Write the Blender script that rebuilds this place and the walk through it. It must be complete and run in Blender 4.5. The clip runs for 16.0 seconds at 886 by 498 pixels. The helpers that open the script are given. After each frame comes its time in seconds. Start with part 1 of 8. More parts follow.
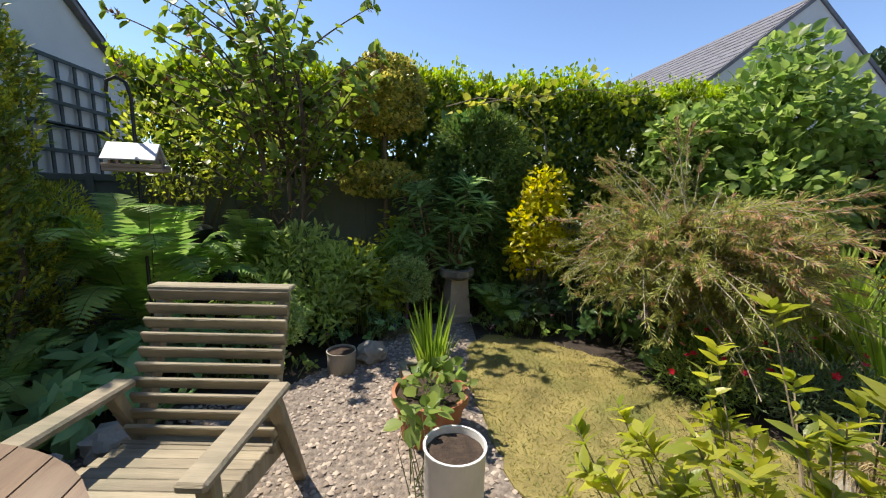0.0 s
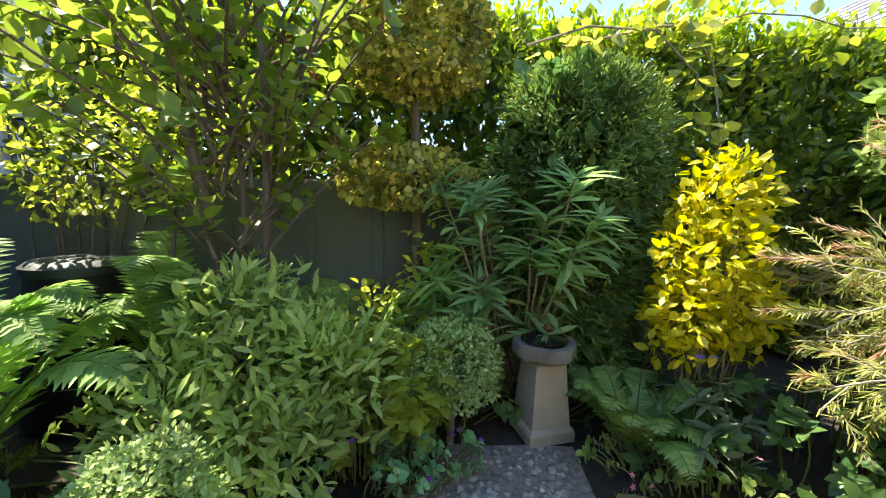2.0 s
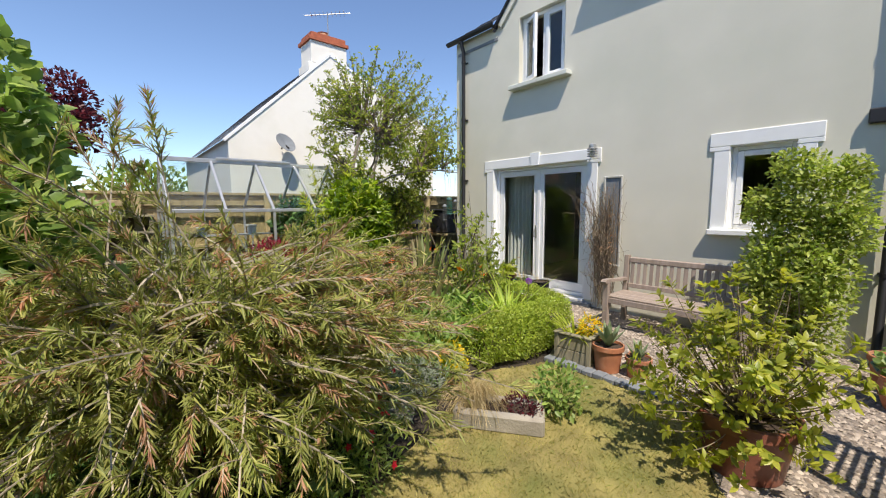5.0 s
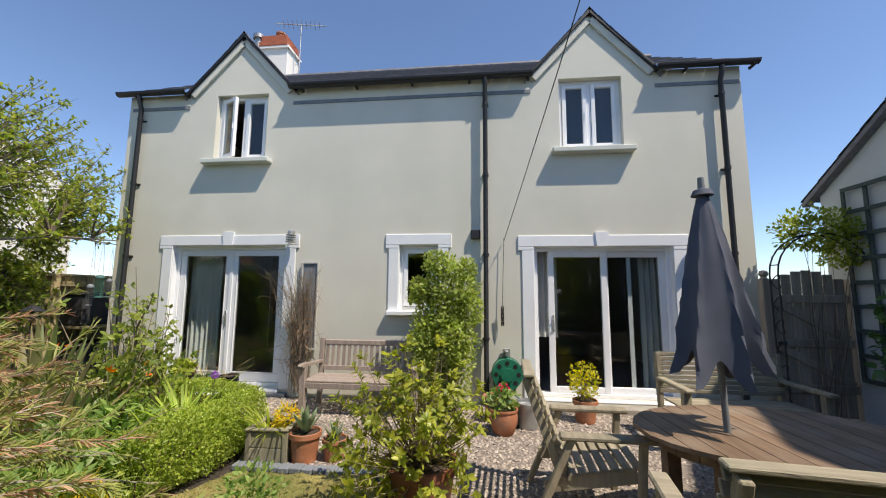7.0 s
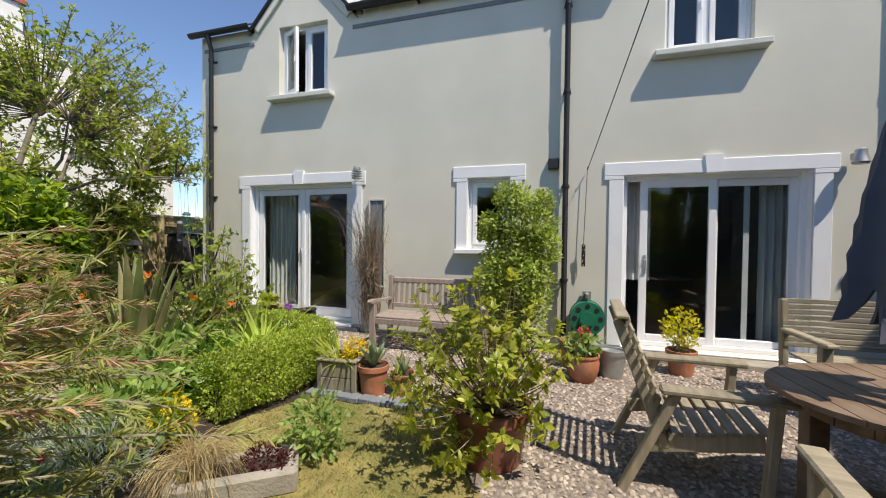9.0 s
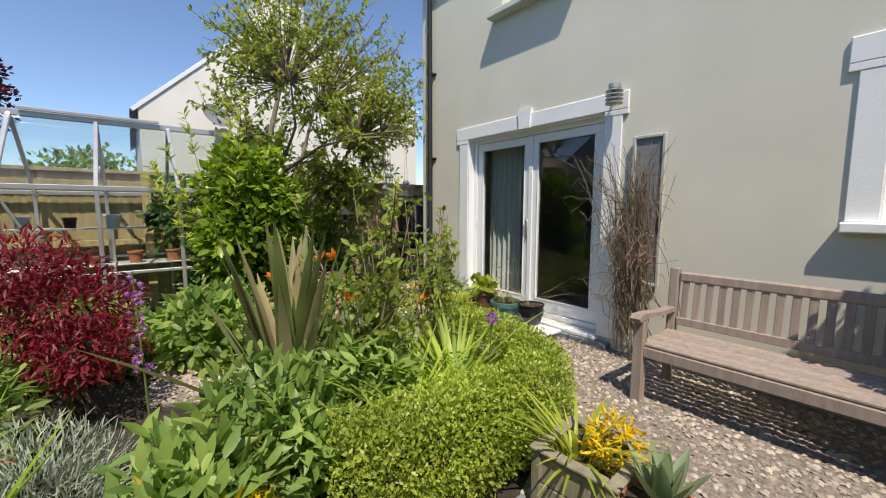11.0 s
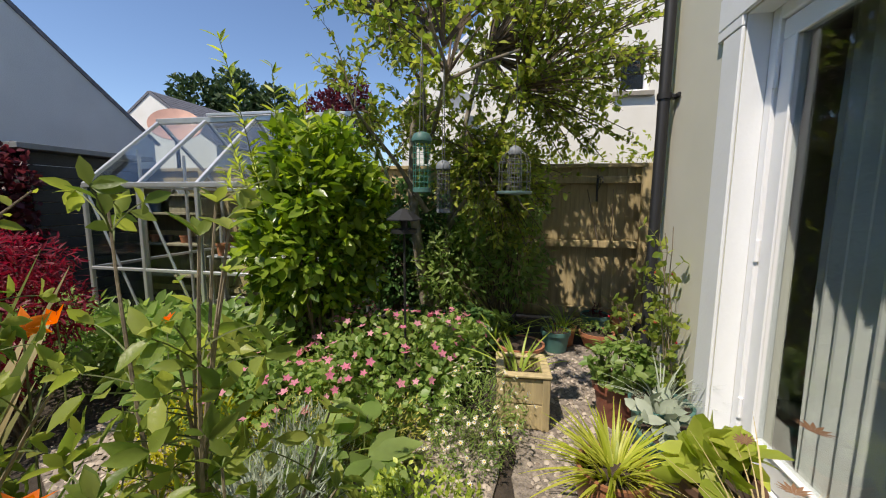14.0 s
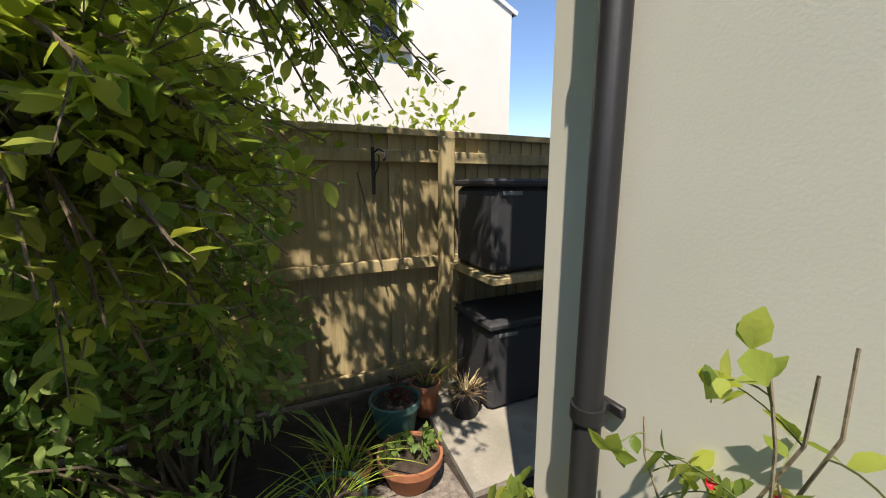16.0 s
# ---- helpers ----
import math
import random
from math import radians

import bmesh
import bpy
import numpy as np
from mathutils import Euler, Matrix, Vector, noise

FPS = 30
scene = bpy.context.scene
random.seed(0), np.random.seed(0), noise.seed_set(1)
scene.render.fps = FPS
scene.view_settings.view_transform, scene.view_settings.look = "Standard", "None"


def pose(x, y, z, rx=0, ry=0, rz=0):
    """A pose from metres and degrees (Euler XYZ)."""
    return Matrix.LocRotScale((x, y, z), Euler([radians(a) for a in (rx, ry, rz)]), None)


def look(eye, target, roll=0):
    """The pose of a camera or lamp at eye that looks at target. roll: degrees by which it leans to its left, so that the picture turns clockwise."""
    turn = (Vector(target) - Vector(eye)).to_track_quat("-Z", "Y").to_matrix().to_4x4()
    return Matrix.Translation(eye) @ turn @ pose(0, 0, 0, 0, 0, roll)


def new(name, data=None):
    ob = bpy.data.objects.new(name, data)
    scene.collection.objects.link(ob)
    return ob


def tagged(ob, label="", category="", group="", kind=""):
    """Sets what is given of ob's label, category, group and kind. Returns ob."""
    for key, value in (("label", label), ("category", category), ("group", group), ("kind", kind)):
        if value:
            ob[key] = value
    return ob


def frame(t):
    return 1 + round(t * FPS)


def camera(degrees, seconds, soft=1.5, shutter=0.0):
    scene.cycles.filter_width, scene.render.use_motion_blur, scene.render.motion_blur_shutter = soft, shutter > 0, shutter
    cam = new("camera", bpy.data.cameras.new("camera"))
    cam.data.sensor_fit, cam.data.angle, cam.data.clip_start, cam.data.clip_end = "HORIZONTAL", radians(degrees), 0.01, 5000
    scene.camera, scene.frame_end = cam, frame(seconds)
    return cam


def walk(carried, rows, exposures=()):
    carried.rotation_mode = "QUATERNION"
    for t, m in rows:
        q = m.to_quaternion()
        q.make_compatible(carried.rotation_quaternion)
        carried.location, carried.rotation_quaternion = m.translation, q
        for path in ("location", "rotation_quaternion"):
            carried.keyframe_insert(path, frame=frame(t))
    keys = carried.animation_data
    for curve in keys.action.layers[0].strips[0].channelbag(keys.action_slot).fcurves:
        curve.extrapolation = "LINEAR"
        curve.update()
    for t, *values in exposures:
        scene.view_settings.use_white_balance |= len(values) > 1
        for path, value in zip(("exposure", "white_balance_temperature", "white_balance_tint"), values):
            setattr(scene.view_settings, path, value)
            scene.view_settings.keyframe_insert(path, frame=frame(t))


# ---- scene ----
cam = camera(98.3, 16.0, 1.1)
# seconds, eye, target, roll
EXPOSURES = [(0.0, 0.60, 6900, 14), (1.0, 1.15, 6900, 14), (1.5, 1.65, 6900, 14), (2.5, 2.05, 6900, 14), (3.5, 1.15, 6900, 14), (4.5, 0.50, 6900, 14), (7.5, 0.35, 6900, 14), (10.0, 0.30, 6900, 14), (13.0, 0.20, 6900, 14), (14.0, 0.20, 6900, 14), (15.0, 0.20, 6900, 14), (15.5, 0.46, 6900, 14), (16.0, 0.62, 6900, 14)]
PATH = [
    (0, (0.133, 2.396, 1.431), (0.412, 4.352, 1.124), 1.15),
    (0.5, (0.294, 2.801, 1.421), (0.075, 4.767, 1.118), 1.20),
    (1, (0.274, 3.272, 1.405), (-0.190, 5.194, 1.107), 1.35),
    (1.5, (0.173, 3.798, 1.397), (-0.208, 5.740, 1.113), 1.30),
    (2, (0.152, 4.300, 1.397), (0.248, 6.282, 1.142), 0.95),
    (2.5, (0.244, 4.734, 1.420), (1.026, 6.559, 1.188), 0.05),
    (3, (0.379, 5.090, 1.449), (1.873, 6.397, 1.212), 0.35),
    (3.5, (0.601, 5.330, 1.531), (2.483, 5.959, 1.279), -0.18),
    (4, (0.638, 5.529, 1.560), (2.611, 5.320, 1.304), -0.43),
    (4.5, (0.447, 5.481, 1.574), (2.253, 4.660, 1.325), -0.26),
    (5, (0.450, 5.575, 1.575), (1.960, 4.285, 1.355), -0.40),
    (7.3, (0.481, 5.635, 1.497), (0.623, 3.663, 1.802), 0.20),
    (7.5, (0.495, 5.622, 1.487), (0.621, 3.655, 1.829), 0.10),
    (8, (0.499, 5.573, 1.472), (0.670, 3.606, 1.796), 0.20),
    (8.5, (0.512, 5.482, 1.417), (0.843, 3.516, 1.581), 0.50),
    (9, (0.524, 5.220, 1.383), (1.101, 3.305, 1.342), 0.60),
    (9.5, (0.700, 4.906, 1.349), (1.538, 3.099, 1.174), 0.45),
    (9.8, (0.851, 4.710, 1.327), (1.844, 2.986, 1.123), 0.60),
    (10, (0.970, 4.559, 1.341), (2.062, 2.897, 1.129), 0.40),
    (10.2, (1.084, 4.386, 1.345), (2.269, 2.790, 1.126), 0.35),
    (12.3, (2.315, 2.071, 1.390), (4.262, 1.643, 1.243), 0.00),
    (12.5, (2.369, 1.860, 1.387), (4.341, 1.574, 1.242), 0.10),
    (13, (2.523, 1.417, 1.375), (4.514, 1.449, 1.206), 0.50),
    (13.5, (2.844, 1.143, 1.350), (4.815, 1.411, 1.143), 0.15),
    (14, (3.355, 1.007, 1.411), (5.303, 1.385, 1.161), 0.35),
    (14.5, (3.935, 0.899, 1.429), (5.890, 1.204, 1.147), 0.15),
    (15, (4.503, 0.901, 1.425), (6.481, 0.917, 1.134), -0.20),
    (15.5, (5.030, 0.867, 1.453), (6.960, 0.452, 1.142), -0.35),
    (16, (5.556, 0.815, 1.481), (7.331, -0.039, 1.143), 0.05),
]
walk(cam, [(r[0], look(*r[1:])) for r in PATH], EXPOSURES)

# ---- light ----
SUN_WAY = Vector((0.50, -0.29, -1.0)).normalized()
world = bpy.data.worlds.new("sky")
world.use_nodes = True
scene.world = world
wn = world.node_tree.nodes
sky = wn.new("ShaderNodeTexSky")
sky.sky_type, sky.sun_disc = "NISHITA", False
sky.sun_elevation = math.asin(-SUN_WAY.z)
sky.sun_rotation = math.atan2(-SUN_WAY.x, -SUN_WAY.y)
sky.air_density, sky.dust_density, sky.ozone_density = 0.92, 0.0, 5.5
world.node_tree.links.new(sky.outputs[0], wn["Background"].inputs[0])
wn["Background"].inputs[1].default_value = 0.15
sun = new("sun", bpy.data.lights.new("sun", "SUN"))
sun.data.energy, sun.data.angle, sun.data.color = 4.6, radians(0.6), (1.0, 0.94, 0.82)
sun.rotation_euler = SUN_WAY.to_track_quat("-Z", "Y").to_euler()
sun.location = (0, 0, 20)


# ---- materials ----
def nodes_of(name):
    m = bpy.data.materials.new(name)
    m.use_nodes = True
    return m, m.node_tree.nodes, m.node_tree.links, m.node_tree.nodes["Principled BSDF"]


def paint(name, col, rough=0.7, var=0.15, scale=6.0, bump=0.2, bscale=60.0, metal=0.0, spec=0.5, stain=None, stain_amt=0.0, sscale=1.5, obj=0.0, grain=None):
    """A plain surface with coarse and fine variation, relief and optional stains."""
    m, n, l, b = nodes_of(name)
    tc = n.new("ShaderNodeTexCoord")
    mp = n.new("ShaderNodeMapping")
    l.new(tc.outputs["Object"], mp.inputs[0])
    if grain:
        mp.inputs["Scale"].default_value = grain
    n1 = n.new("ShaderNodeTexNoise")
    n1.inputs["Scale"].default_value, n1.inputs["Detail"].default_value = scale, 6
    n2 = n.new("ShaderNodeTexNoise")
    n2.inputs["Scale"].default_value, n2.inputs["Detail"].default_value = bscale, 4
    l.new(mp.outputs[0], n1.inputs[0]), l.new(mp.outputs[0], n2.inputs[0])
    r = n.new("ShaderNodeValToRGB")
    r.color_ramp.elements[0].position, r.color_ramp.elements[1].position = 0.3, 0.7
    r.color_ramp.elements[0].color = (*[c * (1 - var) for c in col], 1)
    r.color_ramp.elements[1].color = (*[min(1, c * (1 + var)) for c in col], 1)
    l.new(n1.outputs[0], r.inputs[0])
    out = r.outputs[0]
    mx = n.new("ShaderNodeMix")
    mx.data_type, mx.blend_type = "RGBA", "MULTIPLY"
    mx.inputs[0].default_value = 0.6
    r2 = n.new("ShaderNodeValToRGB")
    r2.color_ramp.elements[0].position, r2.color_ramp.elements[1].position = 0.25, 0.75
    r2.color_ramp.elements[0].color, r2.color_ramp.elements[1].color = (1 - var, 1 - var, 1 - var, 1), (1, 1, 1, 1)
    l.new(n2.outputs[0], r2.inputs[0]), l.new(out, mx.inputs[6]), l.new(r2.outputs[0], mx.inputs[7])
    out = mx.outputs[2]
    if stain:
        n3 = n.new("ShaderNodeTexNoise")
        n3.inputs["Scale"].default_value, n3.inputs["Detail"].default_value = sscale, 8
        l.new(tc.outputs["Object"], n3.inputs[0])
        r3 = n.new("ShaderNodeValToRGB")
        r3.color_ramp.elements[0].position, r3.color_ramp.elements[1].position = 0.48, 0.68
        r3.color_ramp.elements[0].color, r3.color_ramp.elements[1].color = (0, 0, 0, 1), (stain_amt, stain_amt, stain_amt, 1)
        l.new(n3.outputs[0], r3.inputs[0])
        m3 = n.new("ShaderNodeMix")
        m3.data_type = "RGBA"
        l.new(r3.outputs[0], m3.inputs[0]), l.new(out, m3.inputs[6])
        m3.inputs[7].default_value = (*stain, 1)
        out = m3.outputs[2]
    if obj:
        oi = n.new("ShaderNodeObjectInfo")
        hs = n.new("ShaderNodeHueSaturation")
        mr = n.new("ShaderNodeMapRange")
        mr.inputs[3].default_value, mr.inputs[4].default_value = 1 - obj, 1 + obj
        l.new(oi.outputs["Random"], mr.inputs[0]), l.new(mr.outputs[0], hs.inputs["Value"]), l.new(out, hs.inputs["Color"])
        out = hs.outputs[0]
    l.new(out, b.inputs["Base Color"])
    b.inputs["Roughness"].default_value, b.inputs["Metallic"].default_value = rough, metal
    b.inputs["Specular IOR Level"].default_value = spec
    if bump:
        bp = n.new("ShaderNodeBump")
        bp.inputs["Strength"].default_value, bp.inputs["Distance"].default_value = bump, 0.01
        l.new(n2.outputs[0], bp.inputs["Height"]), l.new(bp.outputs[0], b.inputs["Normal"])
    return m


def leafy(name, col, col2=None, rough=0.45, trans=0.45, hue=0.03, val=0.35, spec=0.4, tip=None):
    """Leaves: each island takes its own tone between two colours; light passes through."""
    m, n, l, b = nodes_of(name)
    g = n.new("ShaderNodeNewGeometry")
    r = n.new("ShaderNodeValToRGB")
    col2 = col2 or tuple(min(1, c * 1.5) for c in col)
    r.color_ramp.elements[0].color, r.color_ramp.elements[1].color = (*col, 1), (*col2, 1)
    l.new(g.outputs["Random Per Island"], r.inputs[0])
    tc = n.new("ShaderNodeTexCoord")
    nz = n.new("ShaderNodeTexNoise")
    nz.inputs["Scale"].default_value, nz.inputs["Detail"].default_value = 3.0, 5
    l.new(tc.outputs["Object"], nz.inputs[0])
    mr = n.new("ShaderNodeMapRange")
    mr.inputs[1].default_value, mr.inputs[2].default_value = 0.3, 0.7
    mr.inputs[3].default_value, mr.inputs[4].default_value = 1 - val, 1 + val
    hs = n.new("ShaderNodeHueSaturation")
    l.new(nz.outputs[0], mr.inputs[0]), l.new(mr.outputs[0], hs.inputs["Value"]), l.new(r.outputs[0], hs.inputs["Color"])
    nf = n.new("ShaderNodeTexNoise")
    nf.inputs["Scale"].default_value = 120
    l.new(tc.outputs["Object"], nf.inputs[0])
    bp = n.new("ShaderNodeBump")
    bp.inputs["Strength"].default_value, bp.inputs["Distance"].default_value = 0.25, 0.004
    l.new(nf.outputs[0], bp.inputs["Height"]), l.new(bp.outputs[0], b.inputs["Normal"])
    l.new(hs.outputs[0], b.inputs["Base Color"])
    b.inputs["Roughness"].default_value, b.inputs["Specular IOR Level"].default_value = rough, spec
    t = n.new("ShaderNodeBsdfTranslucent")
    h2 = n.new("ShaderNodeHueSaturation")
    h2.inputs["Saturation"].default_value, h2.inputs["Value"].default_value = 1.1, 1.5
    l.new(hs.outputs[0], h2.inputs["Color"]), l.new(h2.outputs[0], t.inputs[0])
    mx = n.new("ShaderNodeMixShader")
    mx.inputs[0].default_value = trans
    l.new(b.outputs[0], mx.inputs[1]), l.new(t.outputs[0], mx.inputs[2])
    l.new(mx.outputs[0], n["Material Output"].inputs[0])
    return m


def pane_mat(name, tint=(0.93, 0.96, 0.95), gloss=1.0):
    m, n, l, b = nodes_of(name)
    n.remove(b)
    t, g, f, mx = n.new("ShaderNodeBsdfTransparent"), n.new("ShaderNodeBsdfGlossy"), n.new("ShaderNodeLayerWeight"), n.new("ShaderNodeMixShader")
    t.inputs[0].default_value, g.inputs["Roughness"].default_value = (*tint, 1), 0.005
    f.inputs[0].default_value = 0.5
    pw = n.new("ShaderNodeMath")
    pw.operation = "POWER"
    pw.inputs[1].default_value = 4.0
    l.new(f.outputs["Facing"], pw.inputs[0])
    ml = n.new("ShaderNodeMath")
    ml.operation, ml.use_clamp = "MULTIPLY_ADD", True
    ml.inputs[1].default_value, ml.inputs[2].default_value = 0.75, gloss
    l.new(pw.outputs[0], ml.inputs[0]), l.new(ml.outputs[0], mx.inputs[0])
    l.new(t.outputs[0], mx.inputs[1]), l.new(g.outputs[0], mx.inputs[2]), l.new(mx.outputs[0], n["Material Output"].inputs[0])
    return m


RENDER = paint("sage render", (0.66, 0.645, 0.56), 0.9, 0.04, 1.2, 0.05, 130, stain=(0.57, 0.575, 0.49), stain_amt=0.6, sscale=0.8)
WHITE_RENDER = paint("white render", (0.84, 0.82, 0.76), 0.9, 0.04, 1.5, 0.15, 90, stain=(0.70, 0.68, 0.60), stain_amt=0.5)
TRIM = paint("white masonry paint", (0.82, 0.84, 0.86), 0.6, 0.03, 3, 0.12, 50)
UPVC = paint("white plastic frame", (0.84, 0.85, 0.87), 0.3, 0.02, 3, 0.03, 40)
GLASS = pane_mat("window glass", (0.80, 0.84, 0.84), 0.06)
CLEAR = pane_mat("greenhouse glass", (0.95, 0.97, 0.96), 0.03)
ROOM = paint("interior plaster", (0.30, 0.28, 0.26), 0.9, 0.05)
CURTAIN = paint("pale grey curtain", (0.70, 0.70, 0.67), 0.9, 0.08, 4, 0.1, 200)
SLATE = paint("grey slate", (0.16, 0.16, 0.175), 0.65, 0.25, 9, 0.4, 60)
BLACK = paint("black plastic", (0.016, 0.016, 0.018), 0.5, 0.1, 8, 0.05, 60)
LEAD = paint("lead flashing", (0.20, 0.22, 0.24), 0.6, 0.15, 8, 0.1, 60)
SOIL = paint("dark soil", (0.045, 0.034, 0.025), 0.95, 0.4, 14, 0.9, 70)
GRAVEL = paint("gravel bed", (0.26, 0.22, 0.185), 0.95, 0.45, 30, 1.0, 90)
STONE = paint("pebble", (0.36, 0.31, 0.27), 0.85, 0.15, 25, 0.2, 120)
GRASS_BED = paint("dry turf", (0.285, 0.24, 0.083), 0.95, 0.35, 4.0, 0.8, 120, stain=(0.13, 0.15, 0.035), stain_amt=0.9, sscale=1.6)
FENCE_GREY = paint("grey green fence paint", (0.115, 0.135, 0.125), 0.85, 0.12, 5, 0.3, 60, grain=(1, 1, 0.12))
TIMBER = paint("new pale timber", (0.44, 0.35, 0.19), 0.8, 0.22, 8, 0.3, 60, grain=(3, 3, 0.25), obj=0.12)
TIMBER_G = paint("aged grey green timber", (0.26, 0.235, 0.165), 0.85, 0.25, 8, 0.35, 60, grain=(3, 3, 0.2), obj=0.14)
CHAIR_W = paint("weathered slatted timber", (0.33, 0.285, 0.20), 0.75, 0.22, 9, 0.35, 70, grain=(0.3, 3, 3), obj=0.15, stain=(0.16, 0.17, 0.11), stain_amt=0.5, sscale=5)
CHAIR_Y = paint("weathered timber post", (0.34, 0.29, 0.20), 0.75, 0.22, 9, 0.35, 70, grain=(3, 3, 0.3), obj=0.15, stain=(0.16, 0.17, 0.11), stain_amt=0.5, sscale=5)
TABLE_W = paint("oiled brown timber", (0.20, 0.13, 0.08), 0.6, 0.25, 8, 0.3, 60, grain=(3, 0.3, 3), obj=0.2, stain=(0.30, 0.24, 0.18), stain_amt=0.6, sscale=3)
BENCH_W = paint("silvered teak", (0.34, 0.275, 0.235), 0.75, 0.18, 8, 0.3, 70, grain=(3, 3, 0.3), obj=0.12)
TERRA = paint("terracotta", (0.40, 0.155, 0.075), 0.8, 0.15, 8, 0.2, 70, stain=(0.45, 0.33, 0.25), stain_amt=0.5, sscale=4)
CONCRETE = paint("worn concrete", (0.36, 0.33, 0.28), 0.9, 0.18, 8, 0.5, 60, stain=(0.16, 0.16, 0.12), stain_amt=0.6, sscale=4)
BARK = paint("grey brown bark", (0.16, 0.12, 0.085), 0.9, 0.3, 12, 0.8, 50, grain=(2, 2, 0.4))
STEM = paint("pale woody stem", (0.26, 0.21, 0.14), 0.8, 0.25, 12, 0.4, 60)
GREENSTEM = paint("green stem", (0.13, 0.16, 0.05), 0.7, 0.25, 12, 0.2, 60)
ALU = paint("mill aluminium", (0.62, 0.63, 0.64), 0.38, 0.08, 6, 0.05, 60, metal=0.7)
STEEL = paint("galvanised steel", (0.42, 0.43, 0.43), 0.45, 0.15, 10, 0.08, 50, metal=0.7)
IRON = paint("black iron", (0.02, 0.02, 0.02), 0.5, 0.2, 10, 0.1, 60)
CANVAS = paint("navy canvas", (0.085, 0.098, 0.135), 0.85, 0.12, 6, 0.25, 300)
REEL_G = paint("green plastic", (0.012, 0.17, 0.10), 0.35, 0.1, 6, 0.03, 60)
TEALPOT = paint("teal green plastic", (0.07, 0.17, 0.15), 0.45, 0.1, 6, 0.06, 60)
COMPOST = paint("potting compost", (0.06, 0.04, 0.028), 0.95, 0.4, 25, 0.9, 90)
TRELLIS_P = paint("dark green stained trellis", (0.055, 0.078, 0.072), 0.8, 0.15, 6, 0.25, 60)


# ---- building blocks ----
class Shape:
    """Gathers boxes, tubes and turned profiles into one mesh."""

    def __init__(self):
        self.v, self.f = [], []

    def add(self, vs, fs, m=None):
        k = len(self.v)
        self.v += [tuple(m @ Vector(p)) for p in vs] if m is not None else [tuple(p) for p in vs]
        self.f += [tuple(i + k for i in f) for f in fs]
        return self

    def box(self, a, b, m=None, r=0.004):
        """A box between two corners, its edges taken off by r."""
        lo, hi = [min(p, q) for p, q in zip(a, b)], [max(p, q) for p, q in zip(a, b)]
        r = min(r, *[(h - l) * 0.3 for l, h in zip(lo, hi)])
        vs, idx = [], {}
        for sx in (0, 1):
            for sy in (0, 1):
                for sz in (0, 1):
                    s = (sx, sy, sz)
                    for ax in range(3):
                        p = [(hi[i] if s[i] else lo[i]) if i == ax else ((hi[i] - r) if s[i] else (lo[i] + r)) for i in range(3)]
                        idx[(s, ax)] = len(vs)
                        vs.append(p)
        fs = []
        for ax in range(3):
            o = [i for i in range(3) if i != ax]
            for side in (0, 1):
                q = []
                for u, w in ((0, 0), (1, 0), (1, 1), (0, 1)):
                    s = [0, 0, 0]
                    s[ax], s[o[0]], s[o[1]] = side, u, w
                    q.append(idx[(tuple(s), ax)])
                flip = (side == 0) ^ (ax == 1)
                fs.append(q[::-1] if flip else q)
        for ax in range(3):
            o = [i for i in range(3) if i != ax]
            for u in (0, 1):
                for w in (0, 1):
                    s0, s1 = [0, 0, 0], [0, 0, 0]
                    s0[o[0]], s0[o[1]], s1[o[0]], s1[o[1]], s1[ax] = u, w, u, w, 1
                    q = [idx[(tuple(s0), o[0])], idx[(tuple(s1), o[0])], idx[(tuple(s1), o[1])], idx[(tuple(s0), o[1])]]
                    fs.append(q if (u ^ w) ^ (ax == 1) else q[::-1])
        for s in [(x, y, z) for x in (0, 1) for y in (0, 1) for z in (0, 1)]:
            q = [idx[(s, 0)], idx[(s, 1)], idx[(s, 2)]]
            fs.append(q if (sum(s) % 2) else q[::-1])
        return self.add(vs, fs, m)

    def bar(self, p, q, w, h, r=0.004, up=(0, 0, 1)):
        """A squared bar from p to q, w wide and h high."""
        p, q = Vector(p), Vector(q)
        x = (q - p).normalized()
        y = Vector(up).cross(x)
        y = y.normalized() if y.length > 1e-4 else Vector((0, 1, 0))
        z = x.cross(y)
        m = Matrix(((x.x, y.x, z.x, p.x), (x.y, y.y, z.y, p.y), (x.z, y.z, z.z, p.z), (0, 0, 0, 1)))
        return self.box((0, -w / 2, -h / 2), ((q - p).length, w / 2, h / 2), m, r)

    def tube(self, pts, r0, r1=None, n=8, cap=True):
        r1 = r0 if r1 is None else r1
        pts = [Vector(p) for p in pts]
        vs, fs, k = [], [], len(pts)
        up = None
        for i, p in enumerate(pts):
            t = (pts[min(i + 1, k - 1)] - pts[max(i - 1, 0)]).normalized()
            if up is None:
                up = t.orthogonal().normalized()
            a = (up - t * up.dot(t)).normalized()
            up, b = a, t.cross(a)
            r = r0 + (r1 - r0) * i / max(1, k - 1)
            for j in range(n):
                c = 2 * math.pi * j / n
                vs.append(p + (a * math.cos(c) + b * math.sin(c)) * r)
        for i in range(k - 1):
            for j in range(n):
                fs.append((i * n + j, i * n + (j + 1) % n, (i + 1) * n + (j + 1) % n, (i + 1) * n + j))
        if cap:
            fs += [tuple(range(n))[::-1], tuple(range((k - 1) * n, k * n))]
        return self.add(vs, fs)

